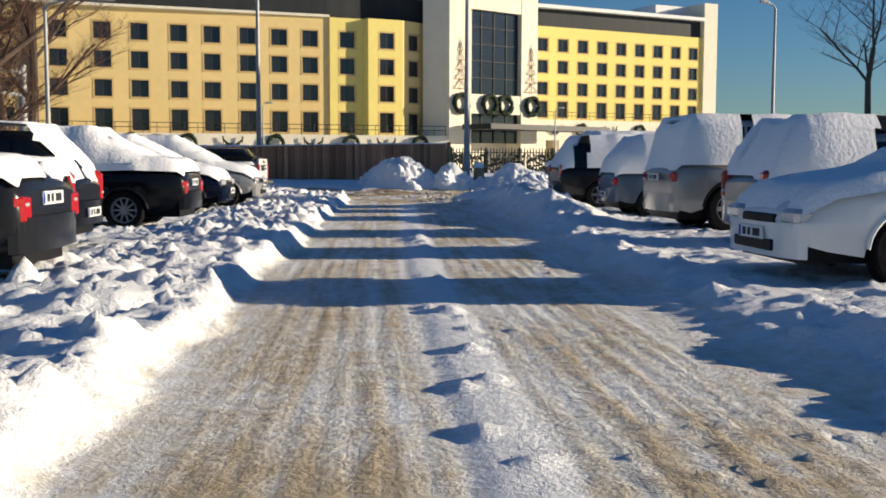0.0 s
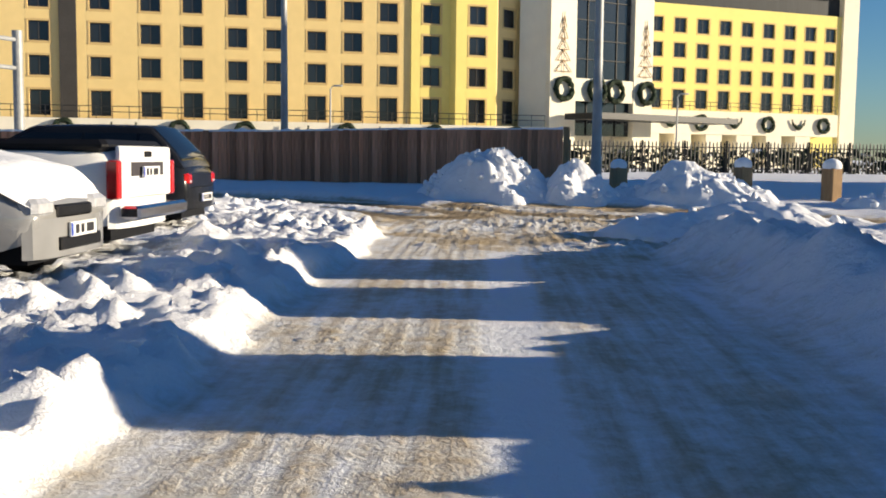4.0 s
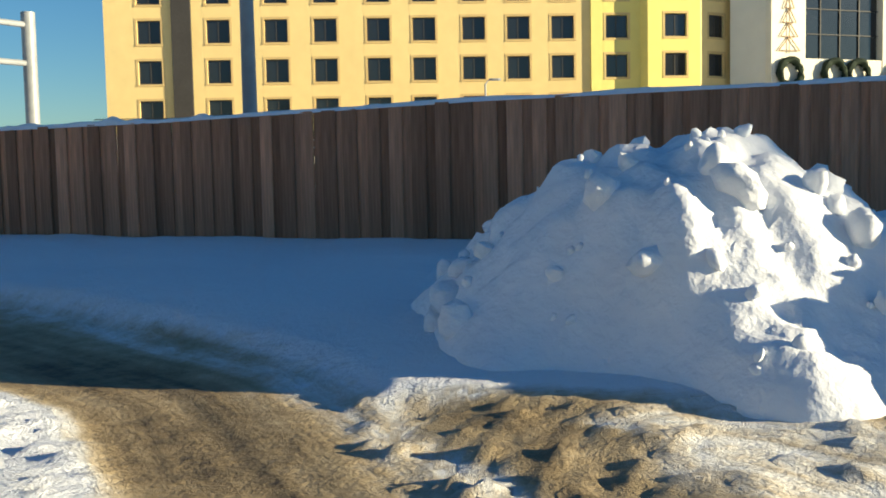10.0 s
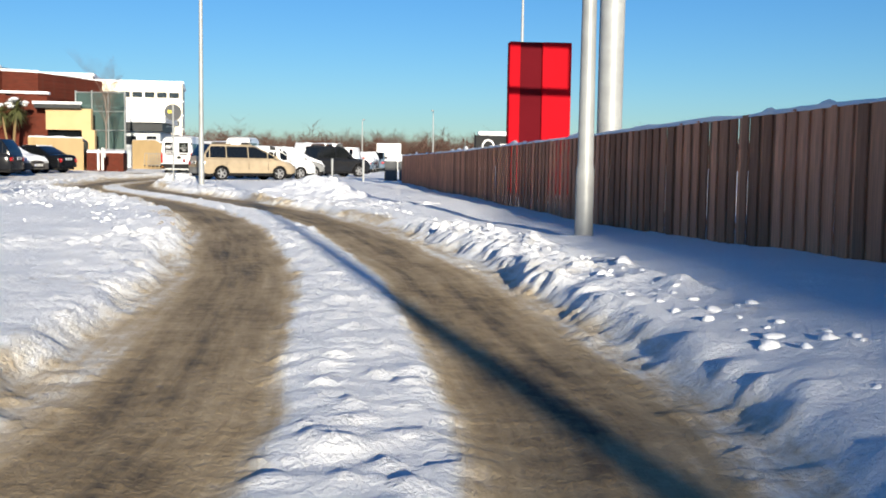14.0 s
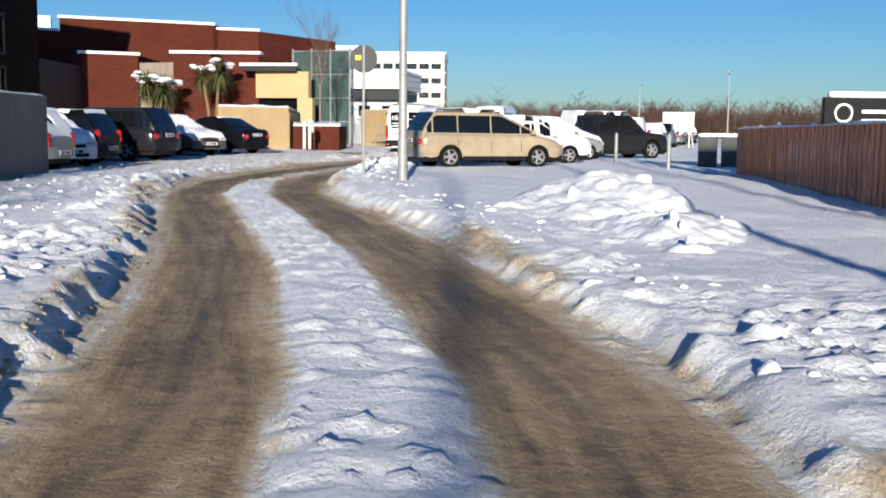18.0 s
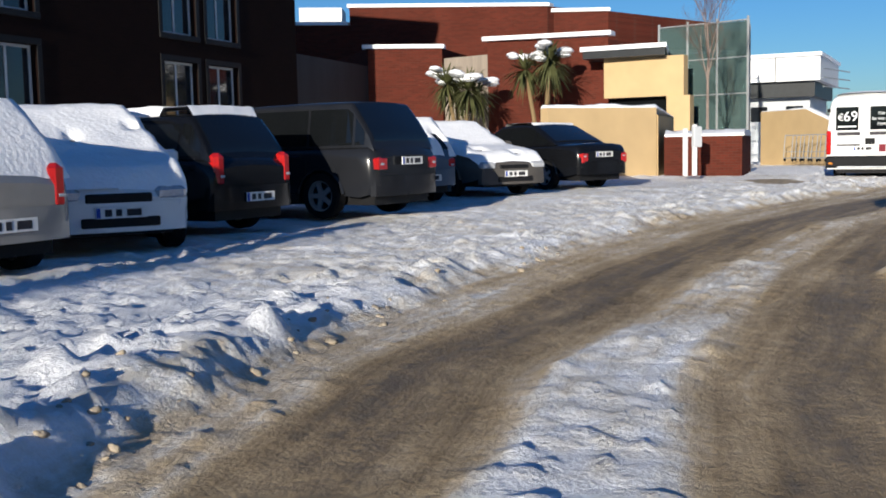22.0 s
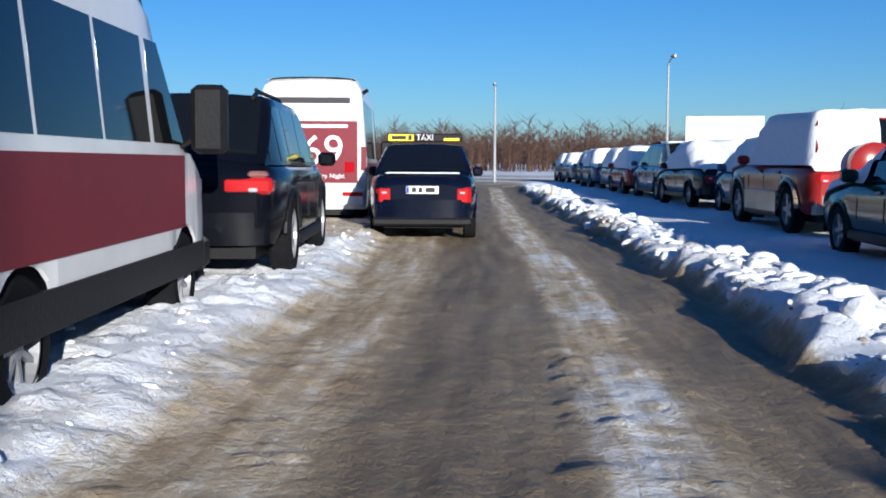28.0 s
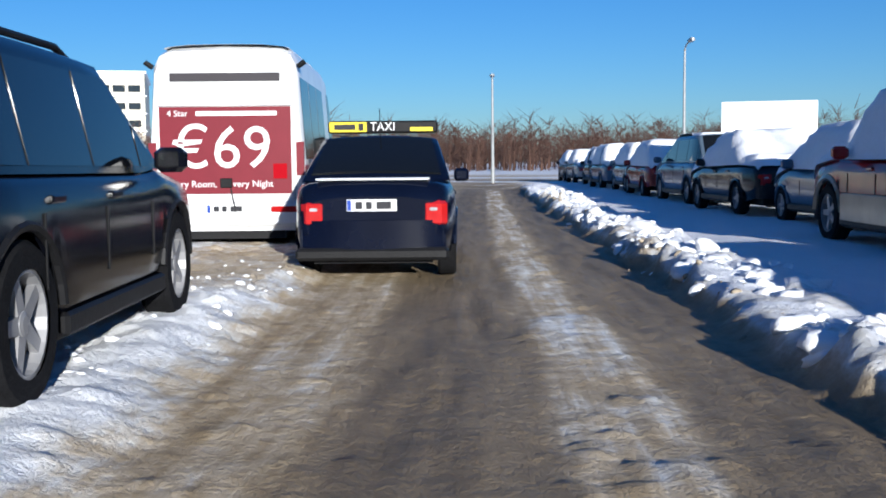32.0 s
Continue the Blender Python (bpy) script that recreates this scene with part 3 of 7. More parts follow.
def build_ground():
    """Coarse sheet to the horizon whose cells along the drive are split into fine ones; the fine relief fades out at their rim."""
    def axis(a, b, step):
        core = np.arange(a, b, step)
        far = [0.6, 1.4, 2.6, 5, 9, 18, 36, 70, 130, 240, 450, 800, 1500, 2600]
        return np.concatenate([core[0] - np.array(far)[::-1], core, core[-1] + np.array(far)])
    sub, step = 6, 0.30
    gx, gy = axis(-112, 16, step), axis(-16, 74, step)
    n, m = len(gx), len(gy)
    X, Y = [q.ravel() for q in np.meshgrid(gx, gy, indexing="ij")]
    data = list(terrain(X, Y))
    near = np.minimum(np.abs(dist(LANE, X, Y)[0]), np.abs(dist(ROAD, X, Y)[0])).reshape(n, m)
    I, J = [q.ravel() for q in np.meshgrid(np.arange(n - 1), np.arange(m - 1), indexing="ij")]
    closest = np.minimum(np.minimum(near[:-1, :-1], near[1:, :-1]), np.minimum(near[:-1, 1:], near[1:, 1:])).ravel()
    uniform = (I > 14) & (I < n - 16) & (J > 14) & (J < m - 16)
    split = (closest < 6.6) & uniform
    q = (I * m + J)[~split]
    coarse_faces = np.stack([q, q + m, q + m + 1, q + 1], 1)
    # fine lattice over the same core
    fi, fj = I[split], J[split]
    W = m * sub + 1
    a, b = np.meshgrid(np.arange(sub + 1), np.arange(sub + 1), indexing="ij")
    ids = (fi[:, None, None] * sub + a) * W + fj[:, None, None] * sub + b
    uniq, inv = np.unique(ids, return_inverse=True)
    inv = inv.reshape(ids.shape)
    ui, uj = uniq // W, uniq % W
    fx = np.interp(ui / sub, np.arange(n), gx)
    fy = np.interp(uj / sub, np.arange(m), gy)
    fine = list(terrain(fx, fy))
    ci, cj = np.minimum(ui // sub, n - 2), np.minimum(uj // sub, m - 2)
    tx, ty = ui / sub - ci, uj / sub - cj
    G = data[0].reshape(n, m)
    flat = (G[ci, cj] * (1 - tx) + G[ci + 1, cj] * tx) * (1 - ty) + (G[ci, cj + 1] * (1 - tx) + G[ci + 1, cj + 1] * tx) * ty
    d = np.minimum(np.abs(dist(LANE, fx, fy)[0]), np.abs(dist(ROAD, fx, fy)[0]))
    w = 1 - sstep(5.0, 6.1, d)
    w *= sstep(0, 1.0, np.minimum(np.minimum(fx - gx[16], gx[n - 18] - fx), np.minimum(fy - gy[16], gy[m - 18] - fy)))
    fine[0] = flat * (1 - w) + fine[0] * w
    base = len(X)
    v = inv + base
    fine_faces = np.stack([v[:, :-1, :-1], v[:, 1:, :-1], v[:, 1:, 1:], v[:, :-1, 1:]], -1).reshape(-1, 4)
    F = np.concatenate([coarse_faces, fine_faces]).astype(np.int32)
    co = np.stack([np.concatenate([X, fx]), np.concatenate([Y, fy]), np.concatenate([data[0], fine[0]])], 1).astype(np.float32)
    me = bpy.data.meshes.new("ground")
    me.vertices.add(len(co))
    me.vertices.foreach_set("co", co.ravel())
    me.loops.add(F.size)
    me.loops.foreach_set("vertex_index", F.ravel())
    me.polygons.add(len(F))
    me.polygons.foreach_set("loop_start", np.arange(0, F.size, 4, dtype=np.int32))
    me.polygons.foreach_set("use_smooth", np.ones(len(F), dtype=bool))
    me.update(calc_edges=True)
    for k, name in enumerate(("slush", "wet", "lat", "run")):
        me.attributes.new(name, "FLOAT", "POINT").data.foreach_set("value", np.concatenate([data[k + 1], fine[k + 1]]).astype(np.float32))
    me.materials.append(GROUND)
    ob = new("ground", me)
    tagged(ob, "snow-covered car park with brown slush wheel tracks", "ground", kind="structure")


build_ground()


# ---- hotel ----
WIN_W, WIN_H = 1.62, 1.62


def window_meshes(w, h, trim=None, frame_=None):
    fr = Geo()
    t = 0.07
    fr.box(-w / 2, w / 2, -0.03, 0.05, 0, t).box(-w / 2, w / 2, -0.03, 0.05, h - t, h)
    fr.box(-w / 2, -w / 2 + t, -0.028, 0.048, t, h - t).box(w / 2 - t, w / 2, -0.028, 0.048, t, h - t).box(-0.035, 0.035, -0.025, 0.045, t, h - t)
    pn = Geo().box(-w / 2 + t, -0.035, 0.0, 0.02, t, h - t)
    pn2 = Geo().box(0.035, w / 2 - t, 0.0, 0.02, t, h - t)
    su = Geo()
    b = 0.16
    su.box(-w / 2 - b, w / 2 + b, -0.27, -0.20, -b, -0.01, 0.01).box(-w / 2 - b, w / 2 + b, -0.245, -0.20, h + 0.01, h + b)
    su.box(-w / 2 - b, -w / 2 - 0.01, -0.244, -0.20, 0, h).box(w / 2 + 0.01, w / 2 + b, -0.244, -0.20, 0, h)
    cu = Geo().box(-w / 2 + 0.09, -w / 4, 0.10, 0.14, t, h - t)
    cu2 = Geo().box(w / 4, w / 2 - 0.09, 0.10, 0.14, t, h - t)
    return [(n, g.mesh(n, m)) for n, g, m in (("window_frame", fr, frame_ or FRAME), ("pane", pn, PANE), ("pane", pn2, PANE), ("surround", su, trim or TRIM), ("curtain", cu, CURTAIN), ("curtain", cu2, CURTAIN))]


WINDOWS = {"std": window_meshes(1.62, 1.62), "tall": window_meshes(1.62, 2.1), "office": window_meshes(1.62, 1.62, BLACK, GREY_PANEL)}


def facade(parent, p0, p1, z0, z1, cols, rows, material, thick=0.35, name="wall", tall_row=None, skip=(), style="std"):
    """A wall from p0 to p1 with openings; its outer face looks to the right of p0 to p1. cols: distances along it; rows: sill heights."""
    p0, p1 = Vector((*p0, 0)), Vector((*p1, 0))
    L = (p1 - p0).length
    m = Matrix.Translation(p0) @ Matrix.Rotation(math.atan2(p1.y - p0.y, p1.x - p0.x), 4, "Z")
    op = []
    for u in cols:
        for k, z in enumerate(rows):
            if (u, k) not in skip:
                op.append((u - WIN_W / 2, u + WIN_W / 2, z, z + (2.1 if k == tall_row else WIN_H), u, k))
    us = sorted({0.0, L, *[o[0] for o in op], *[o[1] for o in op]})
    zs = sorted({z0, z1, *[o[2] for o in op], *[o[3] for o in op]})
    g = Geo()
    for a, b in zip(us, us[1:]):
        for c, d in zip(zs, zs[1:]):
            um, zm = (a + b) / 2, (c + d) / 2
            if any(o[0] < um < o[1] and o[2] < zm < o[3] for o in op):
                continue
            g.add([(a, 0, c), (b, 0, c), (b, 0, d), (a, 0, d), (a, thick, c), (b, thick, c), (b, thick, d), (a, thick, d)], [(0, 1, 2, 3), (7, 6, 5, 4)])
    for a, b, c, d, *_ in op:
        g.add([(a, 0, c), (b, 0, c), (b, 0, d), (a, 0, d), (a, thick, c), (b, thick, c), (b, thick, d), (a, thick, d)], [(0, 4, 5, 1), (1, 5, 6, 2), (2, 6, 7, 3), (3, 7, 4, 0)])
    g.add([(0, 0, z0), (0, thick, z0), (0, thick, z1), (0, 0, z1), (L, 0, z0), (L, thick, z0), (L, thick, z1), (L, 0, z1)], [(0, 3, 2, 1), (4, 5, 6, 7), (3, 7, 6, 2)])
    wall = part(name, g, material, parent)
    wall.matrix_local = m
    for a, b, c, d, u, k in op:
        w = None
        for n, me in WINDOWS["tall" if k == tall_row else style]:
            o = new("window" if w is None else n, me)
            if w is None:
                w = o
                w.parent = parent
                w.matrix_local = m @ Matrix.Translation((u, 0.22, c))
            else:
                o.parent = w
    return wall, m


def prism(parent, name, pts, z0, z1, material, label=""):
    n = len(pts)
    g = Geo().add([(x, y, z) for z in (z0, z1) for x, y in pts], [tuple(range(n))[::-1], tuple(range(n, 2 * n))] + [(i, (i + 1) % n, n + (i + 1) % n, n + i) for i in range(n)])
    return part(name, g, material, parent, label)


def wreath_geo(R=0.75, r=0.2, seed=1):
    rnd, g, rings = random.Random(seed), Geo(), []
    for i in range(26):
        t = 6.28318 * i / 26
        rr, ring = r * rnd.uniform(0.8, 1.25), []
        for j in range(8):
            s = 6.28318 * j / 8
            q = rr * rnd.uniform(0.8, 1.2)
            ring.append(((R + q * math.cos(s)) * math.cos(t), q * math.sin(s) - 0.1, (R + q * math.cos(s)) * math.sin(t)))
        rings.append(ring)
    rings.append(rings[0])
    return g.loft(rings, cap=False)


def swag_geo(w=1.9, drop=0.75):
    rnd, g, rings = random.Random(4), Geo(), []
    for i in range(17):
        u = i / 16 * 2 - 1
        c = Vector((u * w / 2, -0.1, -drop * (1 - u * u)))
        rr = 0.05 + 0.24 * (1 - u * u)
        rings.append([c + Vector((0, math.sin(6.283 * j / 8) * rr * rnd.uniform(0.8, 1.2) * 0.7, math.cos(6.283 * j / 8) * rr * rnd.uniform(0.8, 1.2))) for j in range(8)])
    g.loft(rings)
    for s in (-1, 1):
        g.tube((s * w / 2, -0.1, 0.22), (s * w / 2 * 0.93, -0.1, -0.5), 0.09, 0.03, 6)
    return g


HOTEL_FIRST = len(scene.collection.objects)
hotel = thing("hotel", "long yellow rendered hotel with dark roof storey and cream entrance tower", "hotel")
ROWS = [4.15, 7.42, 10.22, 12.95]
cols0 = [-21.9, -17.1, -13.05, -9.6, -5.85, -2.6, 0.95, 4.15, 7.35]
X0 = -25.0
facade(hotel, (X0, 94.0), (9.3, 96.4), 0.0, 16.0, [c - X0 for c in cols0], ROWS, YELLOW, tall_row=0)
facade(hotel, (9.3, 96.2), (12.9, 96.7), 0.0, 16.0, [1.9], ROWS, LEMON, tall_row=0)
facade(hotel, (12.9, 96.7), (13.3, 95.9), 0.0, 16.0, [], [], LEMON)
facade(hotel, (13.3, 95.9), (17.2, 96.6), 0.0, 16.0, [2.1], ROWS, LEMON, tall_row=0)
facade(hotel, (17.2, 96.6), (21.2, 99.4), 0.0, 16.0, [1.7], ROWS, YELLOW, tall_row=0)
prism(hotel, "wall", [(X0, 94.5), (9.0, 96.9), (19, 99.5), (19, 112), (X0, 112)], 0.0, 15.9, YELLOW)
prism(hotel, "roof_storey", [(X0 + 0.5, 94.1), (9.2, 97.1), (20, 99.0), (20, 111), (X0 + 0.5, 111)], 15.9, 18.6, SLATE, "dark clad roof storey")
prism(hotel, "roof_edge", [(X0, 93.15), (9.3, 96.15), (9.3, 97.4), (X0, 94.4)], 16.0, 16.25, CREAM)
prism(hotel, "roof", [(X0 - 0.3, 93.2), (9.4, 96.2), (20.4, 98.6), (20.4, 112), (X0 - 0.3, 112)], 18.6, 18.95, WHITE_PANEL, "snow-covered flat roof")
prism(hotel, "dark_strip", [(-20.3, 94.1), (-18.95, 94.19), (-18.95, 94.47), (-20.3, 94.4)], 0, 16.0, FRAME, "dark upright strip")
# entrance tower
TA, TB = Vector((22.0, 95.6)), Vector((33.9, 100.9))
tu = (TB - TA).normalized()
tn = Vector((tu.y, -tu.x))


def tow(s, d):
    p = TA + tu * s + tn * d
    return (p.x, p.y)


TL = (TB - TA).length
for name, s0, s1, z0, z1, dd in (("tower_pier", 0.0, 3.1, 0, 22, 0.0), ("tower_pier", TL - 2.5, TL, 0, 22, 0.0), ("tower_lintel", 3.1, TL - 2.5, 6.4, 8.5, -0.05), ("tower_head", 3.1, TL - 2.5, 17.6, 22, -0.05)):
    prism(hotel, name, [tow(s0, dd), tow(s1, dd), tow(s1, -2.5), tow(s0, -2.5)], z0, z1, CREAM)
prism(hotel, "tower_flank", [(19.6, 97.6), (22.0, 96.0), (22.9, 97.6), (20.5, 100)], 0, 20, CREAM)
prism(hotel, "tower_core", [tow(0.3, -2.4), tow(TL - 0.3, -2.4), tow(TL - 0.3, -12), tow(0.3, -12)], 0, 21.5, CREAM)
for i in range(4):
    a, b = 3.1 + i * (TL - 5.6) / 4, 3.1 + (i + 1) * (TL - 5.6) / 4
    for k in range(5):
        z = 8.5 + k * 1.82
        prism(hotel, "glazing", [tow(a + 0.05, -0.6), tow(b - 0.05, -0.6), tow(b - 0.05, -0.66), tow(a + 0.05, -0.66)], z + 0.04, z + 1.78, PANE)
    prism(hotel, "glazing", [tow(a + 0.05, -0.6), tow(b - 0.05, -0.6), tow(b - 0.05, -0.66), tow(a + 0.05, -0.66)], 3.2, 6.4, PANE)
for i in range(1, 4):
    a = 3.1 + i * (TL - 5.6) / 4
    prism(hotel, "mullion", [tow(a - 0.05, -0.5), tow(a + 0.05, -0.5), tow(a + 0.05, -0.7), tow(a - 0.05, -0.7)], 3.2, 17.6, BLACK)
for k in range(1, 5):
    prism(hotel, "transom", [tow(3.1, -0.52), tow(TL - 2.5, -0.52), tow(TL - 2.5, -0.7), tow(3.1, -0.7)], 8.48 + k * 1.82, 8.55 + k * 1.82, BLACK)
prism(hotel, "canopy", [tow(1.5, 5.0), tow(TL + 8, 4.0), tow(TL + 8, 0.4), tow(1.5, 0.4)], 4.6, 5.15, STEEL_DARK, "flat dark entrance canopy")
prism(hotel, "tower_roof", [tow(-0.5, 0.4), tow(TL + 0.5, 0.4), tow(TL + 0.5, -12.5), tow(-0.5, -12.5)], 22, 22.4, WHITE_PANEL)
# right wing
WA, WB = (38.6, 115.6), (66.4, 121.9)
wl = math.hypot(WB[0] - WA[0], WB[1] - WA[1])
facade(hotel, WA, WB, 2.0, 18.6, [0.3 + 1.4 + 3.15 * i for i in range(9)], [6.9, 9.85, 12.65, 15.45], LEMON, tall_row=0)
ru = Vector((WB[0] - WA[0], WB[1] - WA[1])).normalized()
rn = Vector((ru.y, -ru.x))


def rw(s, d):
    p = Vector(WA) + ru * s + rn * d
    return (p.x, p.y)


prism(hotel, "wall", [rw(0, -0.5), rw(wl, -0.5), rw(wl, -14), rw(0, -14)], 0, 18.5, LEMON)
prism(hotel, "roof_storey", [rw(0, -0.5), rw(wl, -0.5), rw(wl, -13), rw(0, -13)], 18.6, 20.9, SLATE, "dark clad roof storey")
prism(hotel, "roof", [rw(-0.2, 0.5), rw(wl, 0.5), rw(wl, -14), rw(-0.2, -14)], 20.9, 21.35, WHITE_PANEL, "snow-covered flat roof")
prism(hotel, "end_tower", [rw(wl, 0.35), rw(wl + 2.4, 0.35), rw(wl + 2.4, -8), rw(wl, -8)], 0, 23.4, CREAM)
prism(hotel, "plant_room", [rw(wl - 6, -3), rw(wl, -3), rw(wl, -9), rw(wl - 6, -9)], 21.35, 23.2, WHITE_PANEL)
# podium with railing and decorations
prism(hotel, "podium", [(X0, 90.2), (21.5, 94.0), (21.5, 97.0), (X0, 93.4)], 1.6, 3.85, CREAM, "cream podium band hung with wreaths")
prism(hotel, "podium_base", [(X0, 90.6), (21.5, 94.4), (21.5, 96.9), (X0, 93.4)], 0, 1.6, SLATE)
prism(hotel, "podium", [rw(-3, 3.2), rw(wl - 3, 3.2), rw(wl - 3, 0), rw(-3, 0)], 3.9, 6.5, CREAM, "cream podium band hung with wreaths")
for i in range(6):
    a = -2 + i * (wl - 3) / 6
    prism(hotel, "undercroft_pier", [rw(a, 3.1), rw(a + 2.2, 3.1), rw(a + 2.2, 0), rw(a, 0)], 0, 3.9, CREAM)


def railing(p0, p1, z, n):
    g = Geo()
    p0, p1 = Vector((*p0, z)), Vector((*p1, z))
    for h in (0.55, 1.0):
        g.tube(p0 + Vector((0, 0, h)), p1 + Vector((0, 0, h)), 0.035, n=5)
    for i in range(n + 1):
        q = p0.lerp(p1, i / n)
        g.tube(q, q + Vector((0, 0, 1.0)), 0.03, n=5)
    part("railing", g, STEEL_DARK, hotel)


railing((X0 + 0.3, 90.45), (21.2, 94.2), 3.85, 36)
railing(rw(-2.8, 3.0), rw(wl - 3.2, 3.0), 6.5, 20)
WREATH, SWAG = wreath_geo().mesh("wreath", GREENERY, True), swag_geo().mesh("swag", GREENERY, True)
for x, k in ((-19.5, 0), (-14.9, 1), (-10.6, 0), (-5.3, 0), (-1.0, 1), (3.2, 0), (7.0, 1), (10.9, 0), (14.6, 1), (18.3, 0)):
    o = tagged(new("christmas_swag" if k else "christmas_wreath", SWAG if k else WREATH), "dark evergreen %s on the cream podium" % ("swag garland" if k else "ring wreath"), "garland" if k else "wreath", "hotel christmas decorations")
    o.matrix_world = pose(x, 90.2 + (x - X0) * 3.8 / 47.1 - 0.14, 3.35 if k else 2.9, 0, 0, 3.9)
for s, k in ((1.5, 1), (5.6, 0), (10.2, 1), (15.0, 0), (19.4, 1), (23.2, 0)):
    o = tagged(new("christmas_swag" if k else "christmas_wreath", SWAG if k else WREATH), "dark evergreen %s on the cream podium" % ("swag garland" if k else "ring wreath"), "garland" if k else "wreath", "hotel christmas decorations")
    p = rw(s, 3.3)
    o.matrix_world = pose(*p, 5.6 if k else 5.15, 0, 0, math.degrees(math.atan2(ru.y, ru.x)))
for s in (1.5, 5.6, 7.9, 12.1):
    o = tagged(new("christmas_wreath", WREATH), "large dark evergreen ring wreath on the entrance tower", "wreath", "hotel christmas decorations")
    o.matrix_world = pose(*tow(s, 0.15), 7.4, 0, 0, math.degrees(math.atan2(tu.y, tu.x))) @ Matrix.Scale(1.25, 4)
for s in (1.5, 12.0):
    g = Geo()
    for k in range(5):
        z, w = 9.0 + k * 1.0, 0.95 - k * 0.17
        g.tube((-w, 0, z), (0, 0, z + 1.0), 0.04, n=5).tube((w, 0, z), (0, 0, z + 1.0), 0.04, n=5).tube((-w, 0, z), (w, 0, z), 0.03, n=5)
    g.tube((0, 0, 8.8), (0, 0, 14.4), 0.03, n=5)
    solo("christmas_tree_outline", g, TIMBER, "wire outline of a christmas tree on the cream tower", "decoration", pose(*tow(s, 0.12), 0, 0, 0, math.degrees(math.atan2(tu.y, tu.x))), group="hotel christmas decorations")

# the whole hotel stands a little farther off and larger, spread out from the lane's start
SPREAD = Matrix.Translation((-8.3, -12.8, 1.2)) @ Matrix.Scale(1.06, 4) @ Matrix.Translation((8.3, 12.8, -1.2))
for ob in list(scene.collection.objects)[HOTEL_FIRST:]:
    if ob.parent is None:
        ob.matrix_world = SPREAD @ ob.matrix_basis

# ---- timber fence along the road ----
FENCE = [(4.2, 32.5), (0.0, 34.1), (-4.2, 35.8), (-10, 38.2), (-17, 40.7), (-26, 43.7), (-37.5, 47.4), (-52, 52.2)]
FTOP = [1.98, 1.95, 1.86, 1.83, 1.76, 1.63, 1.46, 1.36]
fence = thing("timber_fence", "weathered brown close-boarded timber fence topped with snow", "fence")
rnd = random.Random(7)
boards = [Geo().box(-0.084 - e, 0.084 + e, -0.012, 0.012, 0, 1, 0.004).mesh("board", WOOD) for e in (0, 0.004, 0.010, 0.014)]
seg = [math.hypot(b[0] - a[0], b[1] - a[1]) for a, b in zip(FENCE, FENCE[1:])]


def on_fence(s):
    for k, L in enumerate(seg):
        if s <= L or k == len(seg) - 1:
            t = s / L
            a, b = FENCE[k], FENCE[k + 1]
            return a[0] + (b[0] - a[0]) * t, a[1] + (b[1] - a[1]) * t, FTOP[k] + (FTOP[k + 1] - FTOP[k]) * t, math.atan2(b[1] - a[1], b[0] - a[0])
        s -= L


total, s, count, rest = sum(seg), 0.08, 0, Geo()
while s < total:
    x, y, z, a = on_fence(s)
    z += rnd.uniform(-0.02, 0.02)
    zb = -0.4
    off = -0.032 * (count % 2)
    m = Matrix.Translation((x + math.sin(a) * off, y - math.cos(a) * off, zb)) @ Matrix.Rotation(a + rnd.uniform(-0.02, 0.02), 4, "Z") @ Matrix.Rotation(rnd.uniform(-0.006, 0.006), 4, "Y") @ Matrix.Diagonal((1, 1, z - zb, 1))
    if count < 300:
        o = new("board", boards[rnd.randrange(4)])
        o.parent = fence
        o.matrix_local = m
    else:
        b = Geo().box(-0.086, 0.086, -0.012, 0.012, 0, 1)
        rest.add([m @ Vector(p) for p in b.v], b.f)
    s += rnd.uniform(0.141, 0.156)
    count += 1
part("board_rest", rest, WOOD, fence)["kind"] = "stuff"
for zf in (0.25, 0.8):
    for k in range(len(seg)):
        a, b = FENCE[k], FENCE[k + 1]
        ang = math.atan2(b[1] - a[1], b[0] - a[0])
        ox, oy = math.sin(ang) * 0.075, math.cos(ang) * -0.075
        part("rail", Geo().tube((a[0] + ox, a[1] + oy, FTOP[k] * zf), (b[0] + ox, b[1] + oy, FTOP[k + 1] * zf), 0.045, n=4), WOOD, fence)
part("end_post", Geo().box(-0.09, 0.09, -0.09, 0.09, 0, 2.2, 0.01), TIMBER, fence, "sunlit timber end post").matrix_local = pose(4.3, 32.47, -0.15, 0, 0, -20)


def snow_strip(name, pts, w, h, seed, step=0.12, lump=0.0):
    """A lumpy strip of snow lying along a line of (x, y, z)."""
    rings, r = [], random.Random(seed)
    for (a, b) in zip(pts, pts[1:]):
        a, b = Vector(a), Vector(b)
        n = max(2, int((b - a).length / step))
        d = (b - a).normalized()
        side = Vector((-d.y, d.x, 0)).normalized()
        for i in range(n):
            p = a.lerp(b, i / n)
            k = 0.5 + 1.1 * noise.noise(p * 0.9 + Vector((seed, 0, 0))) + 0.35 * noise.noise(p * 4)
            peak = max(0, noise.noise(p * 1.7 + Vector((3, seed, 0))) - 0.3 + 0.2 * noise.noise(p * 4.3))
            hh, ww = h * max(0.25, 0.75 + k * 0.6) + lump * peak, w * (0.85 + 0.2 * noise.noise(p * 3)) + 0.25 * lump * peak
            rings.append([p + side * (ww * math.cos(t)) + Vector((0, 0, -0.01 + hh * max(0, math.sin(t)))) for t in (0, 0.5, 1.1, 1.57, 2.04, 2.64, 3.14159)])
    return Geo().loft(rings)


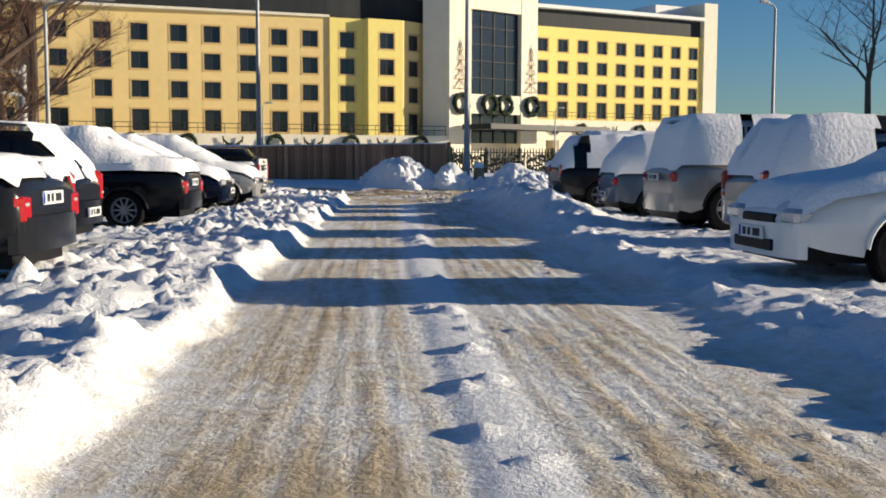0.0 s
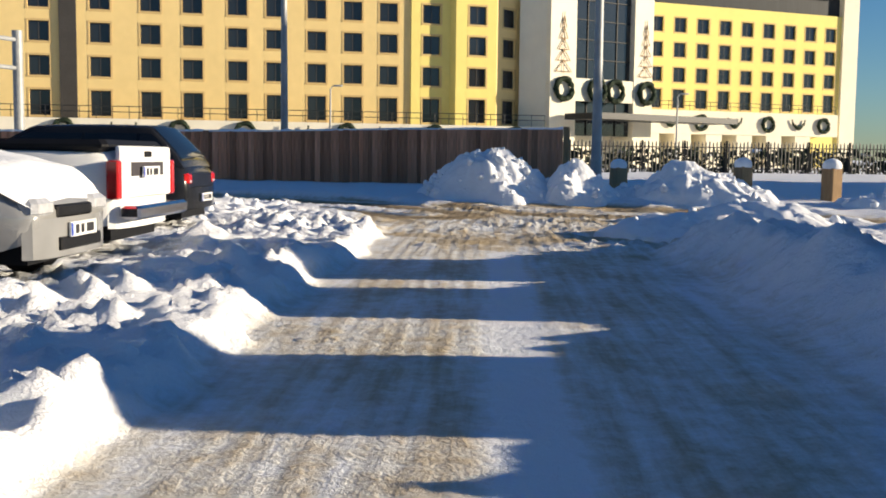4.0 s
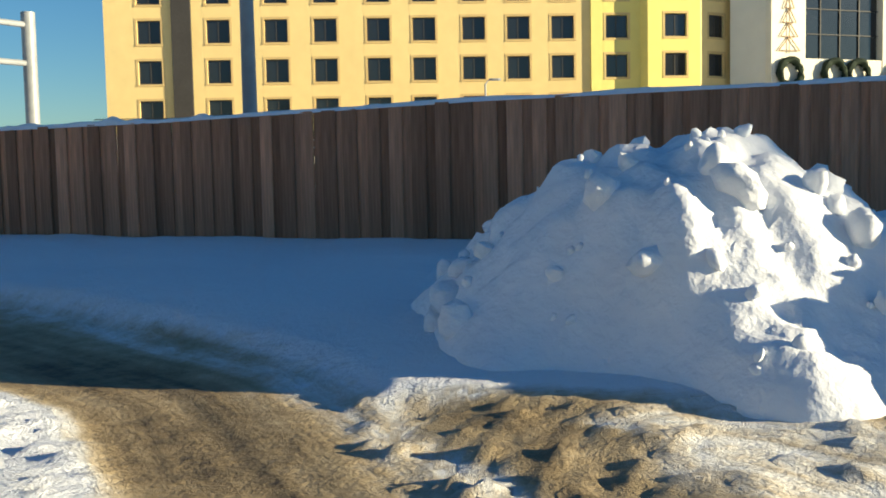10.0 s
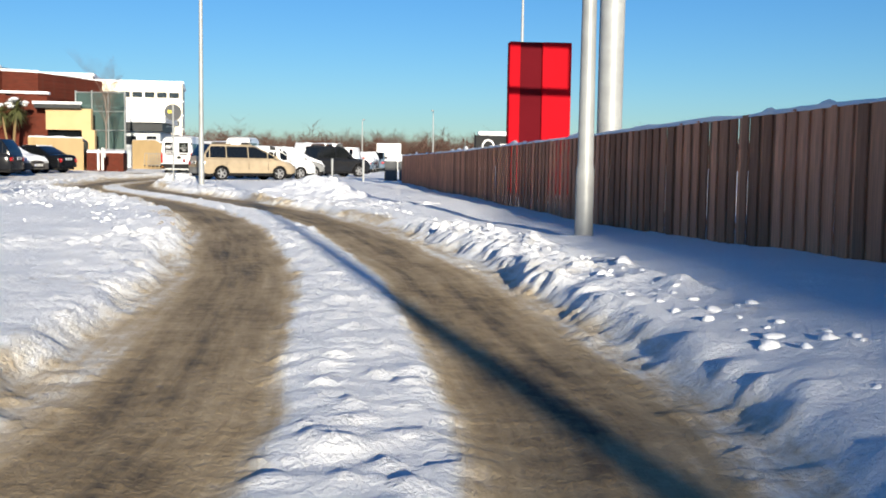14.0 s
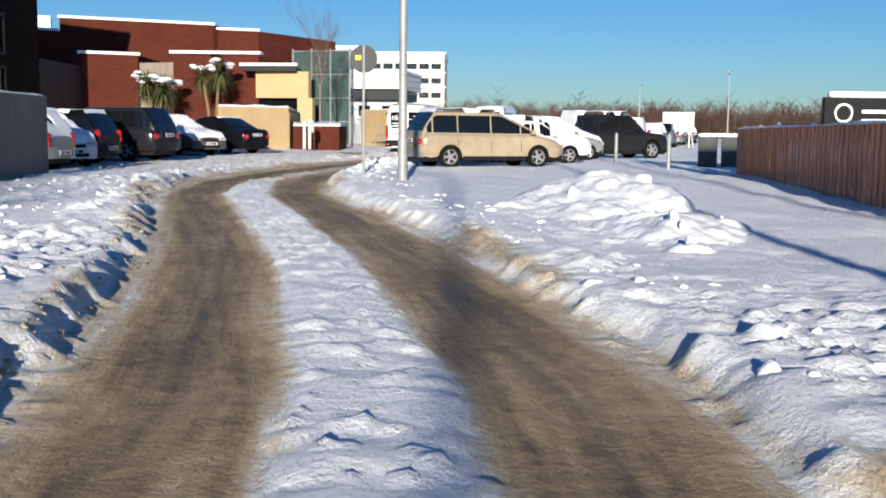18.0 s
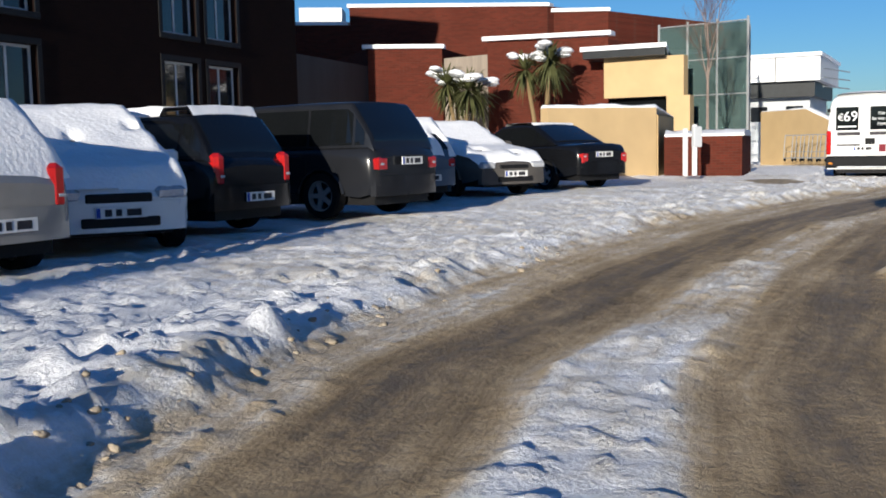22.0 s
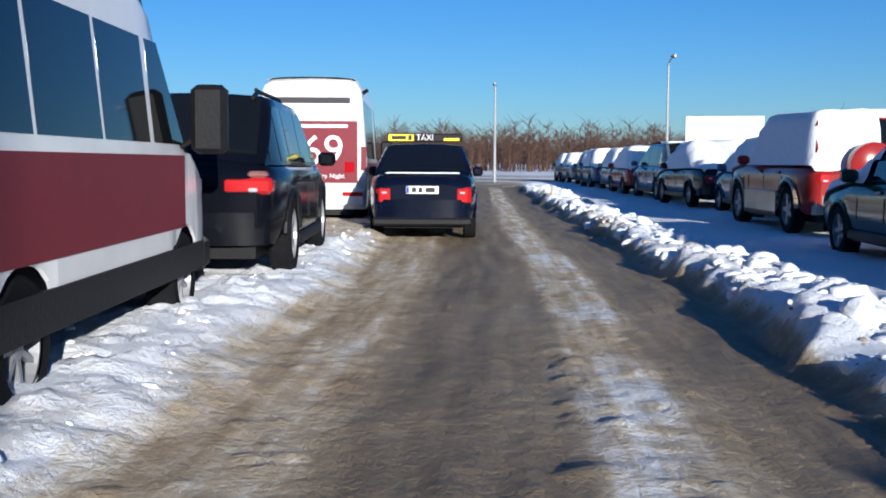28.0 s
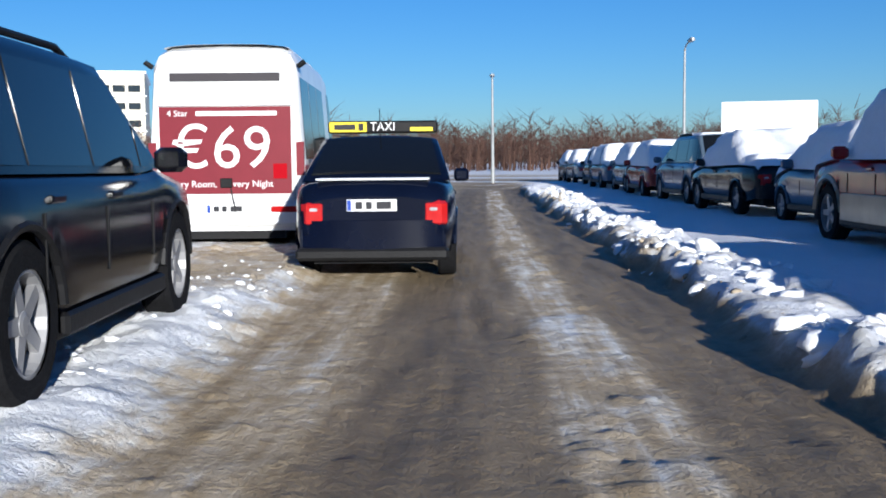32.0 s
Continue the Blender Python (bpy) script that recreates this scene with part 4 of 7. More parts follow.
part("snow_cap", snow_strip("snow_cap", [(*p, z) for p, z in zip(FENCE, FTOP)], 0.055, 0.05, 3, 0.07, 0.2), SNOW, fence, "thin ridge of snow along the top", 60)

# dark palisade fence in front of the hotel grounds
pal = thing("palisade_fence", "dark steel palisade fence before the hotel grounds", "fence")
PALES = [Geo().loft([[(-0.05, 0, 0.1), (0, -0.02, 0.1), (0.05, 0, 0.1), (0, 0.01, 0.1)], [(-0.05, 0, h), (0, -0.02, h), (0.05, 0, h), (0, 0.01, h)], [(-0.01, 0, h + 0.12), (0, -0.005, h + 0.12), (0.01, 0, h + 0.12), (0, 0.004, h + 0.12)]]).mesh("pale", STEEL_DARK) for h in (2.0, 2.04, 2.08)]
for k in range(22):
    x = 8.5 + k * 2.75
    m = pose(x, 66.5 - k * 0.15, 0.1)
    for i in range(11):
        o = new("pale", PALES[(i + k) % 3])
        o.parent = pal
        o.matrix_local = m @ Matrix.Translation((0.12 + i * 0.25, 0, 0))
    for zr in (0.4, 1.75):
        part("rail", Geo().box(0, 2.75, 0.02, 0.06, zr, zr + 0.07), STEEL_DARK, pal).matrix_local = m
    part("post", Geo().box(-0.06, 0.06, 0.06, 0.16, 0, 2.2), STEEL_DARK, pal).matrix_local = pose(x, 66.5 - k * 0.15, 0.1)


# ---- ploughed snow piles ----
def snow_pile(cx, cy, rx, ry, h, rot, seed, label, chunks=14):
    r = random.Random(seed)
    n = 84
    vs, fs = [], []
    for i in range(n + 1):
        for j in range(n + 1):
            u, v = i / n * 2 - 1, j / n * 2 - 1
            x, y = u * rx * 1.15, v * ry * 1.15
            d = math.hypot(u * 1.15, v * 1.15)
            wob = 0.22 * noise.noise(Vector((u * 2 + seed, v * 2, 0)))
            base = max(0.0, 1 - (d + wob) ** 1.35)
            p = Vector((x, y, seed * 3.1))
            k = noise.noise(p * 1.1) * 0.28 + abs(noise.noise(p * 2.3)) * 0.24 + abs(noise.noise(p * 5.5)) * 0.09 + noise.noise(p * 13) * 0.03
            z = h * base ** 0.85 * (0.9 + 0.35 * noise.noise(p * 0.7)) + k * min(1, base * 3.5) * min(1.0, h)
            vs.append((x, y, z - (0.12 if base > 0 else 0.6)))
    for i in range(n):
        for j in range(n):
            a = i * (n + 1) + j
            fs.append((a, a + n + 1, a + n + 2, a + 1))
    g = Geo().add(vs, fs)
    for _ in range(chunks * 3):
        i, j = r.randrange(int(n * 0.12), int(n * 0.88)), r.randrange(int(n * 0.12), int(n * 0.88))
        x, y, z = vs[i * (n + 1) + j]
        if z < 0.05:
            continue
        q = 0.025 + 0.10 * r.random() ** 3
        ax = Euler((r.uniform(0, 3), r.uniform(0, 3), r.uniform(0, 3))).to_matrix()
        sx, sy, sz = q * r.uniform(0.8, 1.5), q * r.uniform(0.7, 1.1), q * r.uniform(0.55, 0.9)
        off = Vector((r.uniform(0, 9), r.uniform(0, 9), 0))
        rings = []
        for k in range(7):
            t = k / 6 * 3.14159
            ring = []
            for e in range(9):
                d = Vector((math.sin(t) * math.cos(6.283 * e / 9), math.sin(t) * math.sin(6.283 * e / 9), -math.cos(t)))
                w = 1 + 0.35 * noise.noise(d * 1.6 + off)
                c = ax @ Vector((d.x * sx * w, d.y * sy * w, d.z * sz * w))
                ring.append((x + c.x, y + c.y, z + q * 0.15 + c.z))
            rings.append(ring)
        g.loft(rings)
    return solo("snow_mound", g, SNOW, label, "snow mound", pose(cx, cy, ground_z(cx, cy) - 0.1, 0, 0, rot), 50, "snow mounds")


snow_pile(1.15, 28.1, 1.95, 1.45, 1.38, -35, 1, "large ploughed heap of lumpy snow before the timber fence", 40)
snow_pile(2.95, 27.1, 1.2, 1.05, 1.05, -35, 2, "smaller ploughed heap of snow beside the bollard", 18)
snow_pile(5.45, 26.3, 2.1, 1.3, 1.15, -38, 3, "wide ploughed heap of lumpy snow by the road", 30)
snow_pile(9.6, 24.0, 2.2, 1.2, 0.6, -38, 4, "low ploughed heap of snow by the road", 14)
snow_pile(-5.2, 23.6, 2.6, 1.5, 0.42, 60, 5, "low broken heap of churned snow at the lane's end", 24)
snow_pile(2.6, 17.6, 2.3, 1.4, 0.5, -50, 6, "low rounded snow bank at the lane's corner", 12)
snow_pile(-36.3, 43.0, 2.4, 1.3, 0.42, -30, 8, "low snow bank beside the slushy track", 3)
snow_pile(-41.0, 43.9, 4.0, 1.7, 0.6, -24, 9, "long ploughed snow bank beside the slushy track", 4)


# loose clods thrown up beside the wheel tracks
DIRTY = mat("dirty_snow", (0.40, 0.335, 0.25), 0.85, vary=0.35, scale=7, bump=0.8, bscale=22)


def at_road(s, off):
    for (ax, ay), (bx, by) in zip(ROAD, ROAD[1:]):
        L = math.hypot(bx - ax, by - ay)
        if s <= L:
            ux, uy = (bx - ax) / L, (by - ay) / L
            return ax + ux * s - uy * off, ay + uy * s + ux * off
        s -= L


def clod_shapes(seed):
    r, shapes = random.Random(seed), []
    for _ in range(12):
        off, ring = Vector((r.uniform(0, 9), r.uniform(0, 9), r.uniform(0, 9))), []
        for k in range(7):
            t = k / 6 * 3.14159
            for e in range(8):
                d = Vector((math.sin(t) * math.cos(6.283 * e / 8), math.sin(t) * math.sin(6.283 * e / 8), -math.cos(t)))
                w = 1 + 0.45 * noise.noise(d * 1.3 + off) + 0.12 * noise.noise(d * 3 + off)
                ring.append((d.x * w * 1.25, d.y * w, d.z * w * 0.62))
        shapes.append(np.array(ring))
    return shapes


def clod_field(name, label, bands, material, seed):
    """Clods strewn in bands (run from, run to, offset from, offset to, how many, smallest, largest) beside the road."""
    r, shapes, spots = random.Random(seed), clod_shapes(seed), []
    for s0, s1, o0, o1, n, lo, hi in bands:
        for _ in range(n):
            s, o = r.uniform(s0, s1), r.triangular(o0, o1)
            if vnoise(np.array([s / 1.3]), np.array([o / 0.9 + seed]), seed)[0] > 0.3:
                spots.append((*at_road(s, o), lo + (hi - lo) * r.random() ** 2.6))
    P = np.array(spots)
    Z = terrain(P[:, 0], P[:, 1])[0]
    quads = np.array([(k * 8 + e, k * 8 + (e + 1) % 8, k * 8 + 8 + (e + 1) % 8, k * 8 + 8 + e) for k in range(6) for e in range(8)])
    vs, fs = [], []
    for i, ((x, y, q), z) in enumerate(zip(P, Z)):
        turn = np.array(Euler((r.uniform(-0.5, 0.5), r.uniform(-0.5, 0.5), r.uniform(0, 6.3))).to_matrix())
        vs.append(shapes[i % 12] @ turn.T * q + (x, y, z + q * r.uniform(-0.35, 0.1)))
        fs.append(quads + 56 * i)
    g = Geo()
    g.v, g.f = np.concatenate(vs).tolist(), np.concatenate(fs).tolist()
    solo(name, g, material, label, "snow", None, 170, kind="stuff")


clod_field("snow_clods", "loose white clods of ploughed snow beside the road", [
    (56, 118, -1.55, -2.75, 1500, 0.025, 0.13), (28, 52, 1.9, 5.0, 240, 0.02, 0.09), (30, 60, -1.8, -3.4, 160, 0.02, 0.07),
    (12, 30, -2.0, -2.8, 160, 0.02, 0.07), (72, 92, 1.7, 3.4, 200, 0.015, 0.05)], SNOW, 5)
clod_field("slush_clods", "brown crumbs of frozen slush along the wheel tracks", [
    (26, 62, 1.5, 2.1, 420, 0.012, 0.036), (56, 112, -1.45, -2.0, 360, 0.012, 0.04)], DIRTY, 6)


# ---- posts, lamps, signs ----
SIGN_BACK = mat("sign_back", (0.085, 0.088, 0.092), 0.7, 0.0, vary=0.25, scale=2, spec=0.1)
def lamp_post(x, y, h, r0, r1, arm=1.4, ang=0.0, label="tall galvanised street lamp post", z=None, head=True):
    t = thing("street_lamp", label, "street lamp", pose(x, y, ground_z(x, y) - 0.05 if z is None else z, 0, 0, ang), "street lamps")
    part("post", Geo().lathe([(r0 * 1.15, 0), (r0 * 1.15, 0.9), (r0, 1.0), (r1, h)], "z", 14), STEEL, t, smooth=30)
    if head:
        g = Geo()
        pts = [Vector((0, 0, h - 0.1)), Vector((0.1, 0, h + 0.08)), Vector((arm * 0.5, 0, h + 0.2)), Vector((arm, 0, h + 0.24))]
        for a, b in zip(pts, pts[1:]):
            g.tube(a, b, r1 * 0.7, n=8)
        part("arm", g, STEEL, t)
        part("lantern", Geo().loft([[(arm + u, w * c, h + 0.24 + d) for c, d in ((-1, 0), (-0.7, 0.09), (0.7, 0.09), (1, 0), (0.6, -0.06), (-0.6, -0.06))] for u, w in ((-0.12, 0.07), (0.1, 0.15), (0.5, 0.14), (0.66, 0.06))]), STEEL, t)
    return t


lamp_post(4.67, 30.9, 11, 0.135, 0.07, label="thick galvanised lamp post behind the ploughed snow", ang=190)
lamp_post(-19.85, 40.15, 10.5, 0.11, 0.06, ang=170, label="galvanised lamp post before the timber fence")
lamp_post(-47.8, 41.9, 10.5, 0.095, 0.05, ang=160, label="galvanised lamp post at the edge of the snowy verge")
lamp_post(-49.6, 57.0, 10, 0.09, 0.05, ang=150, label="distant lamp post behind the fence", z=0)
lamp_post(26.1, 41.0, 10.0, 0.12, 0.07, ang=200, arm=0.7, z=0)
lamp_post(-112.5, 83.6, 6.3, 0.08, 0.05, ang=-30, arm=1.2, z=0, label="slim lamp post above the parked cars")
lamp_post(-123, 79.5, 5.6, 0.09, 0.05, ang=150, arm=0.8, z=0, label="distant lamp post beside the road")
lamp_post(-3.5, 38.7, 12, 0.125, 0.07, ang=0, arm=1.0, z=0, label="tall lamp post standing behind the timber fence")
lamp_post(-11.2, 18.2, 5.4, 0.07, 0.045, ang=-10, arm=1.2, z=0, label="dark lamp post among the parked cars")
for px_, py_ in ((1.9, 91.4), (32.5, 91.6)):
    lamp_post(px_, py_, 6.6, 0.11, 0.06, ang=0, arm=0.35, z=0, label="short lamp post before the hotel podium")

sp = thing("road_sign", "back of a round grey road sign on a slim post", "road sign", pose(-50.3, 41.4, ground_z(-50.3, 41.4) - 0.05, 0, 0, 80))
part("post", Geo().tube((0, 0, 0), (0, 0, 3.1), 0.035, n=10), STEEL, sp)
part("disc", Geo().lathe([(0.31, -0.02), (0.33, -0.015), (0.33, 0.0), (0.31, 0.004)], "y", 32, (0, 0.045, 2.78)), SIGN_BACK, sp)
part("bracket", Geo().box(-0.26, 0.26, 0.03, 0.045, 2.62, 2.65).box(-0.26, 0.26, 0.03, 0.045, 2.9, 2.93), STEEL, sp)
part("sticker", Geo().box(-0.2, -0.06, -0.002, 0.02, 2.75, 2.86), TAXI_YELLOW, sp, "small yellow sticker").matrix_local = pose(0, 0, 0)

for x, y, h in ((4.6, 28.9, 0.72), (7.0, 26.9, 0.8), (8.5, 25.5, 0.85)):
    b = thing("bollard", "stout square timber bollard capped with snow", "bollard", pose(x, y, ground_z(x, y) - 0.1, 0, 0, 20), "timber bollards")
    part("post", Geo().box(-0.17, 0.17, -0.17, 0.17, 0, h, 0.02), TIMBER, b)
    part("snow_cap", Geo().loft([[(q * math.cos(6.283 * i / 12), q * math.sin(6.283 * i / 12), h + zz) for i in range(12)] for q, zz in ((0.2, -0.02), (0.22, 0.05), (0.19, 0.14), (0.11, 0.2), (0.02, 0.22))]), SNOW, b, smooth=60)

# overhead gantry and red pylon beyond the fence
gan = thing("sign_gantry", "steel road sign gantry seen from behind above the fence", "gantry")
for p in ((-26.9, 45.6), (-16.9, 63.6)):
    part("leg", Geo().lathe([(0.27, 0), (0.27, 7.6)], "z", 20, (*p, 0)), STEEL, gan, smooth=30)
for z in (5.6, 7.1):
    part("chord", Geo().tube((-26.9, 45.6, z), (-16.9, 63.6, z), 0.12, n=12), STEEL, gan, smooth=30)
gd = (Vector((-16.9, 63.6, 0)) - Vector((-26.9, 45.6, 0))).normalized()
for i in range(6):
    q = Vector((-26.9, 45.6, 0)) + gd * (3.0 + i * 2.9)
    part("strut", Geo().tube((q.x, q.y, 5.6), (q.x, q.y, 7.1), 0.06, n=8), STEEL, gan)
ga = math.degrees(math.atan2(gd.y, gd.x))
for i, (a, w) in enumerate(((4.2, 6.2), (10.6, 5.6))):
    q = Vector((-26.9, 45.6, 0)) + gd * a
    g = Geo().box(0, w, 0.28, 0.32, 5.0, 7.3)
    o = part("sign_panel", g, SIGN_BACK, gan, "unpainted back of a large road sign")
    o.matrix_local = pose(q.x, q.y, 0, 0, 0, ga)
    for k in range(int(w / 0.55)):
        part("stiffener", Geo().box(0.15 + k * 0.55, 0.21 + k * 0.55, 0.16, 0.27, 5.0, 7.3), STEEL, gan).matrix_local = pose(q.x, q.y, 0, 0, 0, ga)
    part("ledge", Geo().box(0, w, 0.14, 0.33, 4.93, 5.0), STEEL, gan).matrix_local = pose(q.x, q.y, 0, 0, 0, ga)
pyl = thing("sign_pylon", "tall red sign pylon with a dark upright strip", "sign", pose(-36.7, 49.9, 0, 0, 0, 68) @ Matrix.Scale(1.16, 4))
part("panel", Geo().box(-0.85, -0.55, -0.2, 0.2, 0, 4.25, 0.02).box(0.05, 0.85, -0.2, 0.2, 0, 4.25, 0.02), RED_SIGN, pyl)
part("recess", Geo().box(-0.55, 0.05, -0.12, 0.12, 0, 4.25), RED_DARK, pyl, "dark red recessed strip")
hb = thing("billboard", "dark roadside billboard with pale lettering bars beyond the fence", "billboard", pose(-64.6, 64.3, 0, 0, 0, 80))
part("panel", Geo().box(-1.4, 2.4, -0.15, 0.15, 1.2, 2.75, 0.02), BLACK, hb)
part("snow_cap", Geo().box(-1.2, 1.3, -0.18, 0.18, 2.75, 3.0, 0.06), SNOW, hb)
part("emblem", wreath_geo(0.36, 0.05, 3), TEXT_W, hb).matrix_local = pose(-0.6, -0.12, 2.1)
part("lettering_bar", Geo().box(0.2, 1.9, -0.17, -0.15, 2.1, 2.25).box(0.2, 1.5, -0.17, -0.15, 1.75, 1.86), TEXT_W, hb)
part("leg", Geo().box(-1.6, -1.4, -0.1, 0.1, 0, 1.2).box(1.4, 1.6, -0.1, 0.1, 0, 1.2), STEEL, hb)

bd = thing("notice_board", "blank white notice board on splayed timber legs in the snow", "notice board", pose(-93.58, 69.9, 0.0, 0, 0, 47.5))
part("panel", Geo().box(-1.13, 1.13, -0.03, 0.03, 1.42, 2.62, 0.01), WHITE_PANEL, bd)
for sx in (-0.8, 0.8):
    part("leg", Geo().tube((sx, 0.05, 0), (sx, 0.05, 2.5), 0.05, n=6), WHITE_PANEL, bd)
    part("brace", Geo().tube((sx, 1.1, 0), (sx, 0.06, 2.0), 0.035, n=6), WHITE_PANEL, bd)
sg = thing("direction_sign", "white and red car park sign board with unreadable lines", "sign", pose(-6.7, 28.3, 0.1, 0, 0, -12) @ Matrix.Scale(0.6, 4))
part("panel", Geo().box(-0.75, 0.75, -0.03, 0.03, 0.35, 1.75, 0.01), WHITE_PANEL, sg)
part("red_band", Geo().box(-0.75, 0.75, -0.04, 0.04, 1.75, 1.95), RED_SIGN, sg, "red header band")
part("lower_band", Geo().box(-0.75, 0.75, -0.042, 0.042, 0.62, 0.78), RED_DARK, sg)
part("leg", Geo().box(-0.6, -0.52, -0.03, 0.03, 0, 0.35).box(0.52, 0.6, -0.03, 0.03, 0, 0.35), STEEL, sg)
part("line_bar", Geo().box(-0.5, 0.3, -0.047, -0.041, 1.86, 1.9).box(-0.5, 0.5, -0.047, -0.041, 1.79, 1.83), TEXT_W, sg)
for x, y in ((-60.5, 52.0), (-55.0, 51.5)):
    solo("marker_post", Geo().lathe([(0.06, 0), (0.06, 1.05), (0.03, 1.1)], "z", 12), STEEL, "short steel marker post in the snow", "post", pose(x, y, 0.1), 40, "marker posts")
bin_ = thing("electric_box", "pair of squat grey service boxes beside the fence end", "service box", pose(-57.5, 54.5, 0.1, 0, 0, 60))
part("cabinet", Geo().box(-0.7, -0.1, -0.3, 0.3, 0, 1.0, 0.03), SIGN_BACK, bin_)
part("cabinet", Geo().box(0.05, 0.65, -0.3, 0.3, 0, 1.0, 0.03), SIGN_BACK, bin_)
part("snow_cap", Geo().box(-0.72, 0.68, -0.32, 0.32, 1.0, 1.12, 0.05), SNOW, bin_)

# ---- buildings along the curved road ----
lw = thing("concrete_wall", "board-marked grey concrete garden wall with a snow cap", "wall")
p0, p1 = Vector((-33, 30.6)), Vector((-50.7, 34.0))
wa = math.atan2(p1.y - p0.y, p1.x - p0.x)
wlen = (p1 - p0).length
m = Matrix.Translation((p0.x, p0.y, 0)) @ Matrix.Rotation(wa, 4, "Z")
for i in range(9):
    part("panel", Geo().box(i * wlen / 9 + 0.006, (i + 1) * wlen / 9 - 0.006, -0.15, 0.15, -0.2, 1.93, 0.01), CONCRETE, lw).matrix_local = m
part("snow_cap", snow_strip("snow_cap", [tuple(m @ Vector((0, 0, 1.93))), tuple(m @ Vector((wlen, 0, 1.93)))], 0.15, 0.05, 5), SNOW, lw, smooth=60)

dk = thing("office_building", "brown brick office building with tall windows, its shade put into the dark brick colour", "building")
DA, DB = (-46.0, 20.0), (-81.1, 29.6)
facade(dk, DA, DB, 0.0, 9.6, [2.5, 5.4, 12.0, 14.2, 20.6, 23.0, 29.6, 31.8], [2.2, 4.6, 7.2], BRICK_SHADED, name="wall", style="office")
prism(dk, "wall", [(-81.1, 29.1), (-46.1, 19.5), (-49, 8), (-84, 17)], 0, 9.5, BRICK_SHADED)
prism(dk, "roof", [(-81.3, 30.0), (-45.8, 20.2), (-49, 7.8), (-84.3, 17)], 9.6, 9.9, WHITE_PANEL, "snow-covered flat roof")
prism(dk, "link", [(-81.0, 29.4), (-88.5, 31.0), (-90, 24), (-83, 22)], 0, 4.6, SLATE, "low dark link building")

bk = thing("brick_building", "red-brown brick reception building with stepped flat roofs", "building")
prism(bk, "tall_block", [(-93.9, 29.0), (-95.8, 38.2), (-104, 45.5), (-106, 33)], 0, 7.8, BRICK)
prism(bk, "tall_block", [(-96.1, 38.1), (-96.4, 41.1), (-103, 47), (-104, 42)], 0, 7.55, BRICK)
prism(bk, "tall_block", [(-92.8, 24.5), (-93.95, 29.1), (-104, 34), (-104, 26)], 0, 7.0, BRICK)
prism(bk, "front_block", [(-87.9, 30.9), (-88.6, 33.9), (-95, 35), (-94, 28)], 0, 5.3, BRICK)
prism(bk, "front_block", [(-88.9, 33.9), (-87.6, 35.9), (-93, 37.5), (-94.5, 34.5)], 0, 4.9, CONCRETE, "pale recessed bay")
prism(bk, "front_block", [(-86.9, 35.9), (-86.6, 38.0), (-92, 39.5), (-92.5, 36.3)], 0, 5.4, BRICK)
prism(bk, "front_block", [(-86.7, 38.0), (-85.9, 40.6), (-90, 43), (-92, 38.6)], 0, 5.2, BRICK)
for pts, z in (([(-93.8, 28.9), (-95.7, 38.3), (-96.3, 38.5), (-94.4, 28.9)], 7.8), ([(-96.0, 38.3), (-96.3, 41.2), (-96.9, 41.2), (-96.6, 38.3)], 7.55), ([(-92.7, 24.4), (-93.85, 28.9), (-94.5, 28.9), (-93.4, 24.4)], 7.0), ([(-87.7, 30.7), (-88.5, 34.0), (-89.2, 34.0), (-88.3, 30.6)], 5.3), ([(-86.7, 35.7), (-85.7, 40.7), (-86.4, 40.9), (-87.4, 35.9)], 5.35)):
    prism(bk, "parapet_snow", pts, z, z + 0.16, SNOW, "snow along the parapet")
prism(bk, "roof_tank", [(-95.5, 26.2), (-96, 28.2), (-98, 28), (-97.5, 26)], 7.0, 8.1, WHITE_PANEL, "pale roof plant box")
# beige entrance, canopy, glass lobby
ent = thing("entrance_porch", "beige rendered entrance porch with dark doors and a snowy canopy", "porch")
prism(ent, "canopy", [(-84.6, 39.6), (-83.5, 42.5), (-86.6, 42.9), (-89.5, 41)], 4.35, 4.62, STEEL_DARK, "flat canopy with dark fascia")
prism(ent, "snow_cap", [(-84.5, 39.5), (-83.4, 42.55), (-86.6, 42.95), (-89.6, 41)], 4.62, 4.78, SNOW)
prism(ent, "wall", [(-85.0, 40.4), (-83.8, 43.2), (-84.2, 43.4), (-85.4, 40.6)], 2.9, 4.35, BEIGE)
prism(ent, "pier", [(-83.9, 42.6), (-83.6, 43.4), (-84.1, 43.6), (-84.4, 42.8)], 0, 2.9, BEIGE)
prism(ent, "door", [(-85.6, 40.6), (-84.5, 43.0), (-84.7, 43.1), (-85.8, 40.7)], 0, 2.9, GLASS, "dark glass doors")
lob = thing("glass_lobby", "tall glazed lobby box with white steel framing", "glass lobby")
LC = [(-86.7, 42.6), (-84.6, 45.6), (-88.0, 46.25), (-90.1, 43.3)]
for k in range(4):
    a, b = Vector(LC[k]), Vector(LC[(k + 1) % 4])
    for i in range(3):
        for z in range(4):
            p, q = a.lerp(b, i / 3 + 0.01), a.lerp(b, (i + 1) / 3 - 0.01)
            d = (b - a).normalized()
            nn = Vector((d.y, -d.x)) * 0.02
            o = prism(lob, "pane", [tuple(p), tuple(q), tuple(q + nn), tuple(p + nn)], 0.3 + z * 1.33, 0.3 + z * 1.33 + 1.29, CLEAR)
            o.visible_shadow = False
    for i in range(3):
        p = a.lerp(b, i / 3)
        part("mullion", Geo().tube((*p, 0), (*p, 5.75), 0.05, n=6), STEEL, lob)
    for z in range(5):
        part("transom", Geo().tube((*a, 0.3 + z * 1.33), (*b, 0.3 + z * 1.33), 0.03, n=5), STEEL, lob)
